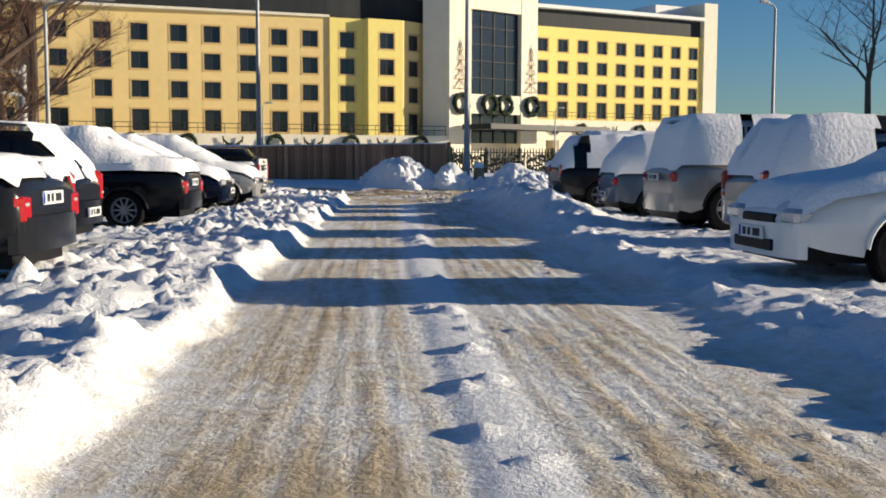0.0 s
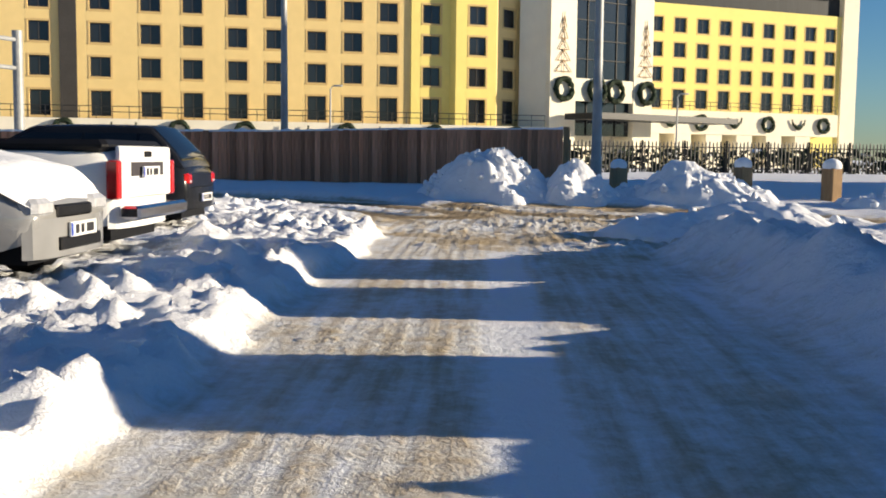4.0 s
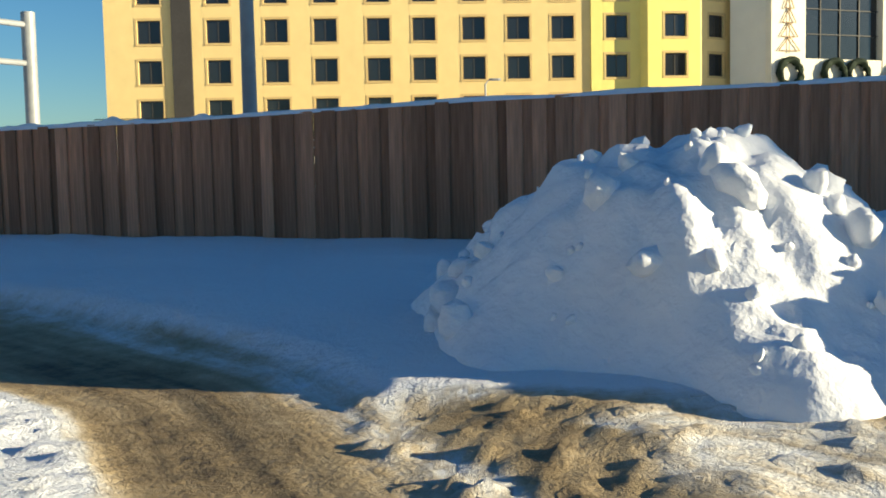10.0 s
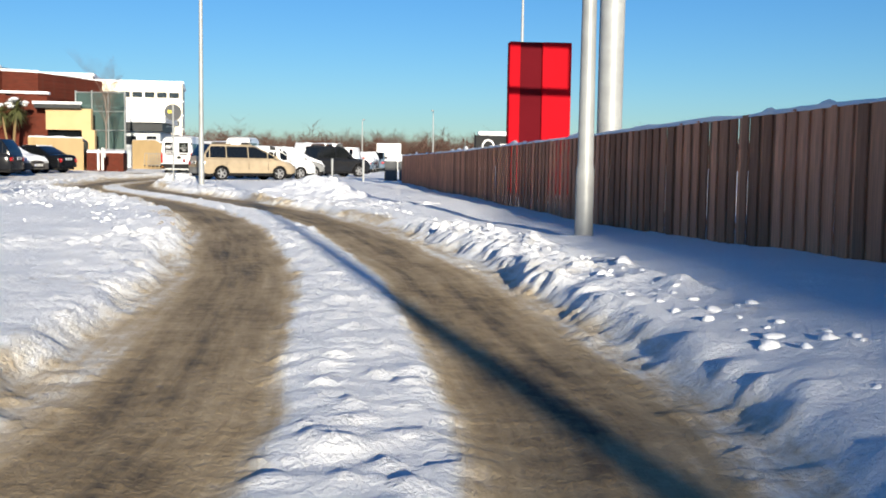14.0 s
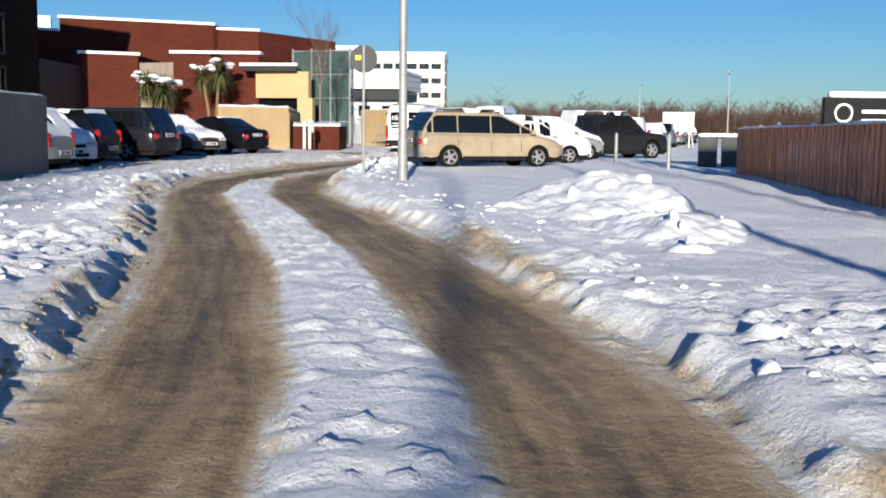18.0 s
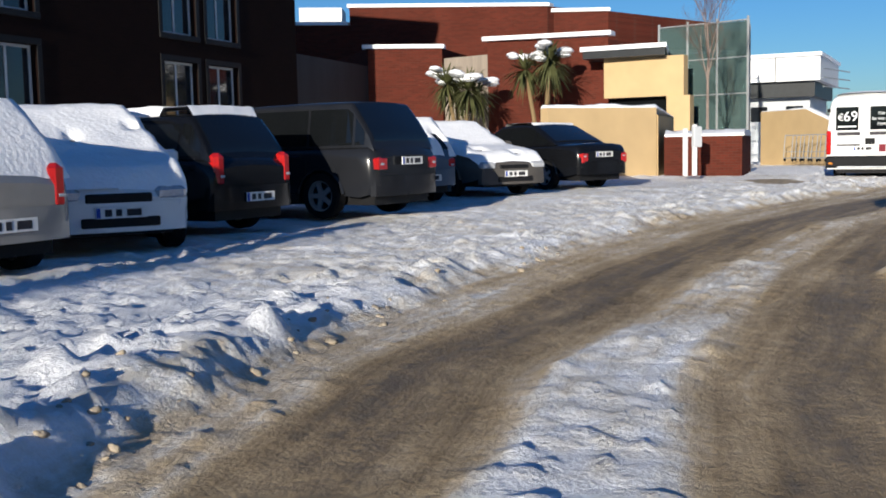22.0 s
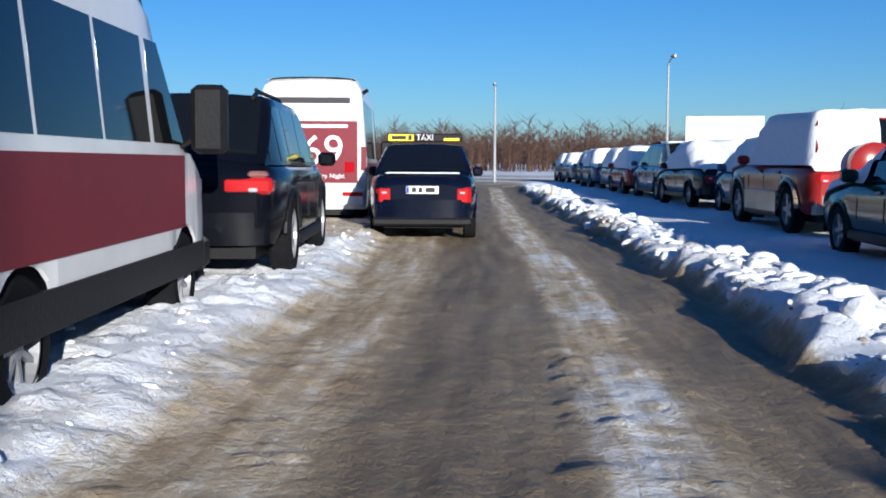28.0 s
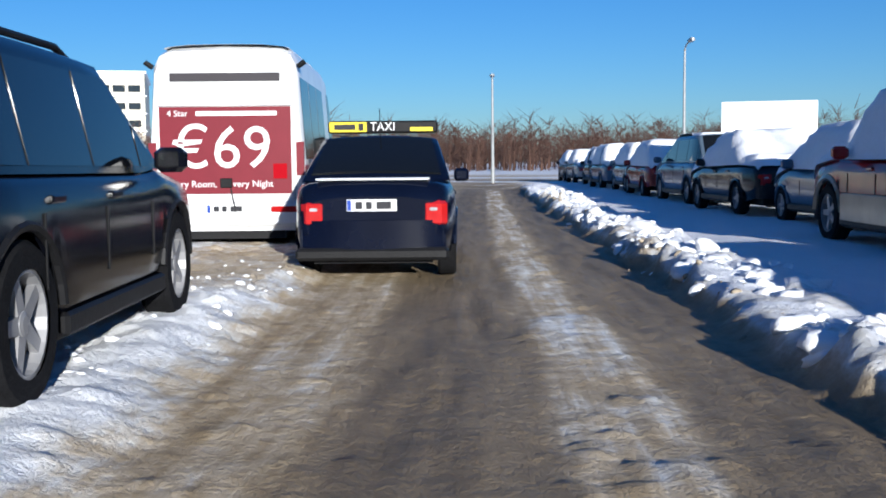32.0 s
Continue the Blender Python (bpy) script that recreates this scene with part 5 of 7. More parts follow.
gw = thing("garden_wall", "beige rendered garden wall with a snow-topped coping", "wall")
prism(gw, "wall", [(-73.6, 38.4), (-75.7, 41.5), (-76.0, 41.3), (-73.9, 38.2)], 0, 2.2, BEIGE)
prism(gw, "wall", [(-75.75, 41.55), (-79.6, 42.4), (-79.7, 42.1), (-75.95, 41.28)], 0, 2.0, BEIGE)
part("snow_cap", snow_strip("c", [(-73.7, 38.3, 2.2), (-75.85, 41.4, 2.2), (-79.6, 42.25, 2.0)], 0.19, 0.09, 6), SNOW, gw, smooth=60)
pb = thing("brick_planter", "low red-brick planter heaped with snow beside the entrance", "planter")
prism(pb, "body", [(-75.5, 41.7), (-75.6, 43.9), (-78.2, 44.6), (-78.8, 42.4)], 0, 1.35, BRICK)
g = Geo()
rings = []
for i in range(10):
    t = i / 9
    a, b = Vector((-75.45, 41.7, 1.35)).lerp(Vector((-75.55, 43.95, 1.35)), t), Vector((-78.8, 42.4, 1.35)).lerp(Vector((-78.2, 44.6, 1.35)), t)
    rings.append([a.lerp(b, j / 8) + Vector((0, 0, (0.16 + 0.14 * noise.noise(Vector((i, j * 0.7, 3)))) * (0.4 if j in (0, 8) else 1))) for j in range(9)] + [b, a])
part("snow_cap", g.loft(rings), SNOW, pb, smooth=60)
w2 = thing("garden_wall", "beige rendered wall sloping down to the road", "wall")
g = Geo()
a, b = Vector((-88.5, 46.8)), Vector((-83.3, 48.8))
d = (b - a).normalized()
nn = Vector((-d.y, d.x)) * 0.3
pr = [(0, 0), (1, 0), (1, 1.55), (0.55, 2.35), (0, 2.35)]
g.loft([[(*(a.lerp(b, u) + o), z) for u, z in pr] for o in (Vector((0, 0)), nn)])
part("wall", g, BEIGE, w2)
part("snow_cap", snow_strip("c", [(*(a + nn / 2), 2.35), (*(a.lerp(b, 0.55) + nn / 2), 2.35), (*(b + nn / 2), 1.55)], 0.16, 0.06, 8), SNOW, w2, smooth=60)
wbx = thing("service_building", "white panelled first floor projecting over a grey base", "building")
WB0, WB1, WBD = Vector((-96.4, 44.9)), Vector((-94.3, 50.5)), Vector((-7.5, 2.7))


def wbox(u0, u1, back0, back1):
    p, q = WB0.lerp(WB1, u0), WB0.lerp(WB1, u1)
    return [tuple(p + WBD * back0), tuple(q + WBD * back0), tuple(q + WBD * back1), tuple(p + WBD * back1)]


for k in range(3):
    prism(wbx, "upper_panel", wbox(k / 3 + 0.004, (k + 1) / 3 - 0.004, 0, 1), 3.9, 5.0, WHITE_PANEL)
prism(wbx, "snow_cap", wbox(-0.01, 1.01, -0.02, 1.02), 5.0, 5.16, SNOW)
prism(wbx, "soffit", wbox(0.0, 0.95, 0.05, 1), 3.2, 3.9, STEEL_DARK, "dark sloping soffit")
prism(wbx, "base", wbox(0.0, 0.9, 0.15, 1), 0, 3.2, GREY_PANEL)
for t in (0.12, 0.45, 0.72):
    prism(wbx, "window", wbox(t, t + 0.13, 0.145, 0.16), 2.1, 2.8, PANE)
for z in (0.4, 0.8, 1.2):
    part("railing", Geo().tube((-94.2, 50.6, 3.2 + z), (-97.5, 52.6, 3.2 + z), 0.03, n=5), STEEL, wbx)

far_ = thing("terminal_building", "distant pale panelled airport building with strip windows", "building")
FA, FB, FD = Vector((-366, 62)), Vector((-352, 111)), Vector((-40, 10))


def fbox(u0, u1, b0, b1):
    p, q = FA.lerp(FB, u0), FA.lerp(FB, u1)
    return [tuple(p + FD * b0), tuple(q + FD * b0), tuple(q + FD * b1), tuple(p + FD * b1)]


prism(far_, "wall", fbox(0.0, 0.45, 0.1, 1), 0, 26.6, GREY_PANEL)
prism(far_, "wall", fbox(0.45, 1.0, 0, 1), 0, 24.6, CREAM)
prism(far_, "roof_snow", fbox(-0.01, 0.46, 0.08, 1), 26.6, 27.4, SNOW)
prism(far_, "roof_snow", fbox(0.44, 1.01, -0.02, 1), 24.6, 25.3, SNOW)
for z in (6.5, 11.0, 15.5, 20.0):
    for u in range(7):
        prism(far_, "window", fbox(0.47 + u * 0.075, 0.53 + u * 0.075, -0.008, 0.01), z, z + 1.7, PANE)
    prism(far_, "window_strip", fbox(0.03, 0.42, 0.092, 0.11), z + 1.0, z + 2.4, PANE)
    prism(far_, "ledge", fbox(0.44, 1.01, -0.02, 0.02), z - 1.3, z - 0.9, WHITE_PANEL)

# tall plain block far to the east, unseen, added only to shade the verge
sh = thing("shade_block", "plain beige block added out of view to shade the verge", "building")
BLOCK = [(101.3, 4.1), (90.3, 7.3), (83.3, 14.2), (75.8, 17.7), (65.8, 22.2), (72, 27), (106, 18), (108, 4)]
prism(sh, "wall", BLOCK, 0, 20, BEIGE)
prism(sh, "roof", [(x + 0.05, y) for x, y in BLOCK], 20, 20.2, WHITE_PANEL, "snow-covered flat roof")
# dark shrubs behind the palisade
hg = Geo()
r = random.Random(5)
for k in range(2800):
    x, y = r.uniform(8.8, 69), r.uniform(67.3, 69.2) - 0
    y -= (x - 8.5) * 0.055
    z, q = r.uniform(0.1, 1.75), r.uniform(0.12, 0.34)
    d = Vector((r.gauss(0, 1), r.gauss(0, 1), r.gauss(0, 0.7))).normalized() * q
    e = d.orthogonal().normalized() * q * 0.7
    c = Vector((x, y, z))
    hg.add([c - d, c + e, c + d, c - e, c + d.cross(e).normalized() * q * 0.5], [(0, 1, 4), (1, 2, 4), (2, 3, 4), (3, 0, 4), (3, 2, 1, 0)])
solo("shrub_bed", hg, GREENERY, "dark evergreen shrubs behind the palisade fence", "shrubs", kind="stuff")
hs = Geo()
for k in range(26):
    x = r.uniform(9, 68)
    c, q = Vector((x, 68.2 - (x - 8.5) * 0.055 + r.uniform(-0.7, 0.7), r.uniform(1.2, 1.75))), r.uniform(0.25, 0.6)
    hs.loft([[(c.x + q * w * math.cos(a), c.y + q * w * 0.8 * math.sin(a), c.z + q * h) for a in [6.283 * e / 8 for e in range(8)]] for w, h in ((0.7, -0.1), (1, 0.05), (0.75, 0.25), (0.2, 0.34))])
solo("shrub_snow", hs, SNOW, "clumps of snow lying on the dark shrubs", "snow", kind="stuff", smooth=60)


# ---- vehicles ----
def lerp(a, b, t):
    return a + (b - a) * t


def interp(pts, x):
    return float(np.interp(x, [p[0] for p in pts], [p[1] for p in pts]))


WHEELS = {}


def wheel_meshes(r, w, style):
    key = (r, w, style)
    if key not in WHEELS:
        t = Geo().lathe([(r * 0.66, -w / 2), (r * 0.93, -w / 2), (r, -w * 0.36), (r, w * 0.36), (r * 0.93, w / 2), (r * 0.66, w / 2)], "y", 28, cap=False)
        rim = Geo().lathe([(r * 0.68, -w * 0.3), (r * 0.68, w * 0.44), (r * 0.61, w * 0.46), (r * 0.58, w * 0.1)], "y", 24, cap=False)
        disc = Geo().lathe([(r * 0.6, w * 0.0), (r * 0.6, w * 0.06), (0.02, w * 0.08)], "y", 20)
        n = {"five": 5, "ten": 10, "steel": 7}[style]
        for i in range(n):
            a = 6.28318 * i / n
            c, s, k = math.cos(a), math.sin(a), r * (0.11 if n == 5 else 0.05)
            q = [(c * r * 0.1 - s * k, s * r * 0.1 + c * k), (c * r * 0.6 - s * k * 0.8, s * r * 0.6 + c * k * 0.8), (c * r * 0.6 + s * k * 0.8, s * r * 0.6 - c * k * 0.8), (c * r * 0.1 + s * k, s * r * 0.1 - c * k)]
            rim.loft([[(x, y, z) for x, z in q] for y in (w * 0.18, w * 0.36)])
        cap = Geo().lathe([(r * 0.16, w * 0.2), (r * 0.16, w * 0.38), (r * 0.1, w * 0.41)], "y", 14)
        WHEELS[key] = (t.mesh("tyre", RUBBER, 35), rim.mesh("rim", ALLOY), cap.mesh("hub_cap", ALLOY), disc.mesh("brake_disc", RUBBER))
    return WHEELS[key]


def put_wheels(t, axles, track, r, w=0.2, style="five"):
    tyre, rim, cap, disc = wheel_meshes(r, w, style)
    for ax in axles:
        for s in (1, -1):
            o = new("wheel", tyre)
            o.parent = t
            o.matrix_local = pose(ax, s * track, r, 0, 0, 0 if s > 0 else 180)
            for me, n in ((rim, "rim"), (cap, "hub_cap"), (disc, "brake_disc")):
                c = new(n, me)
                c.parent = o


def number_plate(t, x, z, facing, w=0.52, dark=False):
    s = 1 if facing > 0 else -1
    p = part("number_plate", Geo().box(-0.008, 0.008, -w / 2, w / 2, -0.056, 0.056), PLATE, t, "white number plate with dark bars")
    p.matrix_local = pose(x, 0, z, 0, 0, 0 if s > 0 else 180)
    for a, b in ((-0.17, -0.10), (-0.06, 0.0), (0.05, 0.20)):
        part("plate_bar", Geo().box(0.006, 0.011, a * w / 0.52, b * w / 0.52, -0.035, 0.035), INK, p)
    part("plate_band", Geo().box(0.006, 0.0105, -w / 2 + 0.005, -w / 2 + 0.045, -0.05, 0.05), BLUE_BAR, p)


SPECS = {
    "hatch": dict(L=3.95, W=1.68, H=1.46, r=0.30, ax=(-1.22, 1.27), top=[(-1.98, 0.86), (-1.85, 0.93), (0.55, 0.95), (0.9, 0.97), (1.7, 0.80), (1.98, 0.64)], gh=(-1.92, -1.45, 0.15, 1.0), doors=(-1.3, -0.55, 0.35), wr=0.66),
    "estate": dict(L=4.55, W=1.76, H=1.50, r=0.32, ax=(-1.35, 1.35), top=[(-2.28, 0.9), (-2.1, 0.97), (0.7, 0.96), (1.0, 0.97), (1.95, 0.82), (2.28, 0.66)], gh=(-2.2, -1.85, 0.25, 1.1), doors=(-1.75, -1.0, -0.1, 0.75), wr=0.68),
    "sedan": dict(L=4.65, W=1.78, H=1.45, r=0.32, ax=(-1.36, 1.36), top=[(-2.33, 0.88), (-2.2, 0.97), (-1.5, 0.99), (0.6, 0.95), (1.0, 0.96), (2.0, 0.80), (2.33, 0.62)], gh=(-1.65, -0.85, 0.15, 1.05), doors=(-1.0, -0.15, 0.7), wr=0.67),
    "mpv": dict(L=4.85, W=1.90, H=1.70, r=0.34, ax=(-1.5, 1.45), top=[(-2.42, 0.95), (-2.3, 1.05), (1.0, 1.03), (1.4, 1.02), (2.1, 0.86), (2.42, 0.66)], gh=(-2.36, -1.95, 0.1, 1.55), doors=(-2.05, -1.25, -0.15, 0.85), wr=0.73),
    "suv": dict(L=4.55, W=1.86, H=1.80, r=0.38, ax=(-1.36, 1.38), top=[(-2.27, 1.0), (-2.15, 1.10), (0.8, 1.1), (1.05, 1.12), (2.0, 1.02), (2.27, 0.80)], gh=(-2.2, -2.0, 0.35, 1.05), doors=(-1.85, -1.1, -0.15, 0.7), wr=0.73),
    "x5": dict(L=4.67, W=1.90, H=1.70, r=0.375, ax=(-1.42, 1.40), top=[(-2.33, 0.98), (-2.2, 1.06), (0.75, 1.04), (1.05, 1.07), (2.05, 0.94), (2.33, 0.72)], gh=(-2.22, -1.62, 0.3, 1.15), doors=(-1.75, -1.2, -0.25, 0.7), wr=0.69),
}


def car(kind, x, y, heading, colour, label, snow=0.0, cover=0.0, tall_lamps=False, style="five", z=None, bumper=None, spare=None, rails=False, group="parked cars", roof_only=False, tilt=0.0, name="car"):
    S = SPECS[kind]
    L, W, H, r = S["L"], S["W"], S["H"], S["r"]
    rz = ground_z(x, y) if z is None else z
    t = thing(name, label, "car", pose(x, y, rz - 0.03, 0, tilt, heading), group)
    hl = L / 2
    xr0, xr1, xf1, xf0 = S["gh"]

    def ztop(u):
        return interp(S["top"], u)

    def hw(u):
        k = abs(u) / hl
        return W / 2 * (1 - 0.15 * max(0, (k - 0.6) / 0.4) ** 2.2)

    def roof(u):
        b = ztop(u)
        if u <= xr0 or u >= xf0:
            return b
        crown = H - 0.05 * ((u - (xr1 + xf1) / 2) / (xf1 - xr1)) ** 2
        if u < xr1:
            q = (u - xr0) / (xr1 - xr0)
            return lerp(b, crown, q ** 0.8)
        if u > xf1:
            q = (xf0 - u) / (xf0 - xf1)
            return lerp(b, crown, q ** 0.85)
        return crown

    wr_ = S["wr"] * W / 2 / 0.89

    def yside(u, zz):
        b = ztop(u) - 0.02
        wb = hw(u) * 0.93
        return wb - (wb - wr_ * hw(u) / (W / 2)) * max(0, (zz - b) / (H - b))

    # lower body with open wheel arches
    R = r * 1.16
    xs = sorted({*np.linspace(-hl, hl, 17).tolist(), -hl + 0.02, hl - 0.02, -hl + 0.07, hl - 0.07, -hl + 0.13, hl - 0.13, *[a + R * math.sin(q) for a in S["ax"] for q in np.linspace(-1.57, 1.57, 9)]})
    rings = []
    for u in xs:
        zb = 0.27 + 0.12 * max(0, (abs(u) / hl - 0.8) / 0.2)
        for a in S["ax"]:
            if abs(u - a) < R:
                zb = max(zb, r + math.sqrt(max(0, R * R - (u - a) ** 2)) * 0.98)
        w, zt = hw(u), ztop(u)
        e = 1 - min(1.0, (hl - abs(u)) / 0.13)
        e = 1 - math.sqrt(1 - e * e)
        w, zt, zb = w * (1 - 0.10 * e), zt - 0.07 * e, zb + 0.06 * e
        zm = max(zb + 0.02, 0.56)
        half = [(w * 0.94, zb), (w * 0.985, lerp(zb, zm, 0.5)), (w, zm), (w * 0.995, max(zm + 0.01, zt - 0.2)), (w * 0.972, max(zm + 0.015, zt - 0.09)), (w * 0.93, max(zm + 0.02, zt - 0.035)), (w * 0.85, zt - 0.005), (w * 0.5, zt + 0.025)]
        rings.append([(u, a, b) for a, b in half] + [(u, 0, zt + 0.035)] + [(u, -a, b) for a, b in half[::-1]])
    g = Geo().loft(rings, cap=False, closed=False)
    for k, s in ((0, 1), (len(rings) - 1, -1)):
        ring = rings[k]
        n = len(ring)
        g.add(ring, [tuple(range(n))[::s]])
    part("body", g, colour, t, smooth=50)
    part("underbody", Geo().box(-hl + 0.12, hl - 0.12, -W / 2 + 0.26, W / 2 - 0.26, 0.2, 0.62).box(S["ax"][0] + R, S["ax"][1] - R, -W / 2 + 0.06, W / 2 - 0.06, 0.22, 0.4), BLACK, t)
    # cabin
    rings = []
    for u in sorted({*np.linspace(xr0, xr1, 6).tolist(), *np.linspace(xr1, xf1, 7).tolist(), *np.linspace(xf1, xf0, 7).tolist()}):
        zb, zt = ztop(u) - 0.02, max(roof(u), ztop(u) - 0.015)
        pts = [(yside(u, zb + (zt - zb) * q), zb + (zt - zb) * q) for q in (0, 0.5, 0.86)]
        half = pts + [(pts[-1][0] * 0.965, lerp(zb, zt, 0.945)), (pts[-1][0] * 0.87, lerp(zb, zt, 0.99)), (pts[-1][0] * 0.5, zt + 0.012), (0, zt + 0.02)]
        rings.append([(u, a, b) for a, b in half] + [(u, -a, b) for a, b in half[-2::-1]])
    part("cabin", Geo().loft(rings, cap=False, closed=False), colour, t, smooth=50)
    # side windows
    for s in (1, -1):
        ds = [xr0 + 0.12] + list(S["doors"]) + [xf0 - 0.1]
        ds = sorted(set(round(q, 3) for q in ds))
        for a, b in zip(ds, ds[1:]):
            rr = []
            for q in np.linspace(a + 0.022, b - 0.022, 9):
                lo, hi = ztop(q) + 0.02, min(H - 0.115, roof(q) - 0.075)
                if hi - lo < 0.06:
                    continue
                yo, yh = yside(q, lo) + 0.005, yside(q, hi) + 0.005
                rr.append([(q, s * yo, lo), (q, s * yh, hi), (q, s * (yh - 0.02), hi), (q, s * (yo - 0.02), lo)])
            if len(rr) > 1:
                part("side_window", Geo().loft(rr), GLASS, t)
    for nm, a, b in (("windscreen", xf0, xf1), ("rear_window", xr0, xr1)):
        rr = []
        for q in np.linspace(0.1, 0.93, 6):
            u = lerp(a, b, q)
            zz = roof(u)
            yy = yside(u, zz) * 0.9
            rr.append([(u, yy, zz + 0.008), (u, yy * 0.6, zz + 0.026), (u, 0, zz + 0.032), (u, -yy * 0.6, zz + 0.026), (u, -yy, zz + 0.008), (u, -yy, zz - 0.02), (u, 0, zz - 0.02), (u, yy, zz - 0.02)])
        part(nm, Geo().loft(rr), GLASS, t, smooth=40)
    # lamps, bumpers, mirrors, handles
    bm_ = bumper or colour
    for s in (1, -1):
        yl, zl = s * (hw(-hl) - 0.13), ztop(-hl) - 0.08
        if tall_lamps:
            part("tail_lamp", Geo().box(-hl - 0.012, -hl + 0.16, yl - 0.08, yl + 0.09, zl - 0.2, zl + 0.2, 0.045), LAMP_RED, t)
        elif kind == "sedan":
            part("tail_lamp", Geo().box(-hl - 0.010, -hl + 0.24, yl - 0.16, yl + 0.12, zl - 0.27, zl + 0.03, 0.06), LAMP_RED, t)
        elif kind == "mpv":
            part("tail_lamp", Geo().box(-hl - 0.010, -hl + 0.22, yl - s * 0.03 - 0.15, yl - s * 0.03 + 0.15, zl - 0.2, zl + 0.04, 0.05), LAMP_RED, t)
        elif kind == "x5":
            part("tail_lamp", Geo().box(-hl - 0.010, -hl + 0.3, min(s * 0.42, s * 0.86), max(s * 0.42, s * 0.86), 0.78, 0.93, 0.03), LAMP_RED, t)
            part("upper_tail_lamp", Geo().box(-hl + 0.0, -hl + 0.2, min(s * 0.64, s * 0.82), max(s * 0.64, s * 0.82), 0.925, 0.985, 0.02), LAMP_SMOKED, t, "smoked upper lamp glass")
        else:
            part("tail_lamp", Geo().box(-hl - 0.010, -hl + 0.2, yl - 0.13, yl + 0.11, zl - 0.15, zl + 0.06, 0.05), LAMP_RED, t)
        part("reverse_lamp", Geo().box(-hl - 0.016, -hl + 0.02, yl - 0.06, yl + 0.03, zl - 0.1, zl - 0.06, 0.01), LAMP_CLEAR, t)
        part("headlamp", Geo().box(hl - 0.24, hl + 0.012, s * (hw(hl) - 0.17) - 0.17, s * (hw(hl) - 0.17) + 0.17, ztop(hl) - 0.09, ztop(hl) + 0.06, 0.04), LAMP_CLEAR, t)
        part("mirror", Geo().box(xf0 - 0.42, xf0 - 0.28, s * (W / 2 + 0.10) - 0.1, s * (W / 2 + 0.10) + 0.1, ztop(0.5) - 0.02, ztop(0.5) + 0.14, 0.035), colour, t)
        for q in S["doors"][-3:-1]:
            part("door_handle", Geo().box(q + 0.1, q + 0.28, s * (W / 2 - 0.012) - 0.02, s * (W / 2 - 0.012) + 0.02, ztop(q) - 0.16, ztop(q) - 0.12, 0.008), CHROME if tall_lamps else colour, t)
    part("rear_bumper", Geo().loft([[(-hl + 0.18 - 0.24 * math.cos(a * 1.45) ** 0.5, hw(-hl) * 1.02 * math.sin(a * 1.57), zz) for a in np.linspace(-1, 1, 11)] for zz in (0.33, 0.38, 0.56, 0.62)], cap=False, closed=False), bm_, t, smooth=40)
    part("front_bumper", Geo().loft([[(hl - 0.18 + 0.24 * math.cos(a * 1.45) ** 0.5, -hw(hl) * 1.02 * math.sin(a * 1.57), zz) for a in np.linspace(-1, 1, 11)] for zz in (0.25, 0.3, 0.5, 0.55)], cap=False, closed=False), bm_, t, smooth=40)
    part("grille", Geo().box(hl - 0.04, hl + 0.02, -0.34, 0.34, ztop(hl) - 0.1, ztop(hl) - 0.0, 0.015).box(hl, hl + 0.07, -0.4, 0.4, 0.3, 0.4, 0.01), BLACK, t)
    number_plate(t, -hl - 0.075 if kind != "sedan" else -hl - 0.012, 0.48 if kind in ("hatch", "estate") else ztop(-hl) - 0.12, -1)
    number_plate(t, hl + 0.075, 0.45, 1)
    put_wheels(t, S["ax"], W / 2 - 0.11, r, 0.21, style)
    for s in (1, -1):
        part("sill", Geo().box(S["ax"][0] + R + 0.02, S["ax"][1] - R - 0.02, s * (W / 2 - 0.02) - 0.03, s * (W / 2 - 0.02) + 0.03, 0.24, 0.36, 0.02), BLACK, t)
        for q in S["doors"][-3:]:
            if S["ax"][0] + 0.2 < q < S["ax"][1]:
                part("door_seam", Geo().box(q - 0.006, q + 0.006, s * (W / 2 + 0.001) - 0.004, s * (W / 2 + 0.001) + 0.004, 0.5, ztop(q) - 0.2), BLACK, t)
        for ax in S["ax"]:
            arch = Geo()
            pts = [(ax + R * 1.02 * math.sin(q), r + R * 1.0 * math.cos(q)) for q in np.linspace(-1.5, 1.5, 13)]
            for (u0, z0), (u1, z1) in zip(pts, pts[1:]):
                arch.tube((u0, s * (hw(u0) - 0.01), z0), (u1, s * (hw(u1) - 0.01), z1), 0.026, n=6)
            part("wheel_arch_trim", arch, BLACK if kind in ("suv", "x5") else colour, t)
    if rails:
        for s in (1, -1):
            part("roof_rail", Geo().tube((xr1 - 0.1, s * 0.6, H - 0.04), (xr1 + 0.2, s * 0.6, H + 0.035), 0.022, n=8).tube((xr1 + 0.2, s * 0.6, H + 0.035), (xf1 - 0.3, s * 0.6, H + 0.04), 0.022, n=8).tube((xf1 - 0.3, s * 0.6, H + 0.04), (xf1, s * 0.6, H - 0.04), 0.022, n=8), BLACK, t)
    if spare:
        sw = part("spare_wheel", Geo().lathe([(0.36, 0.0), (0.37, 0.05), (0.36, 0.18), (0.3, 0.21), (0.02, 0.22)], "y", 28), spare, t, "round spare wheel cover", 40)
        sw.matrix_local = pose(-hl - 0.02, 0.0, 1.06, 0, 0, 90)
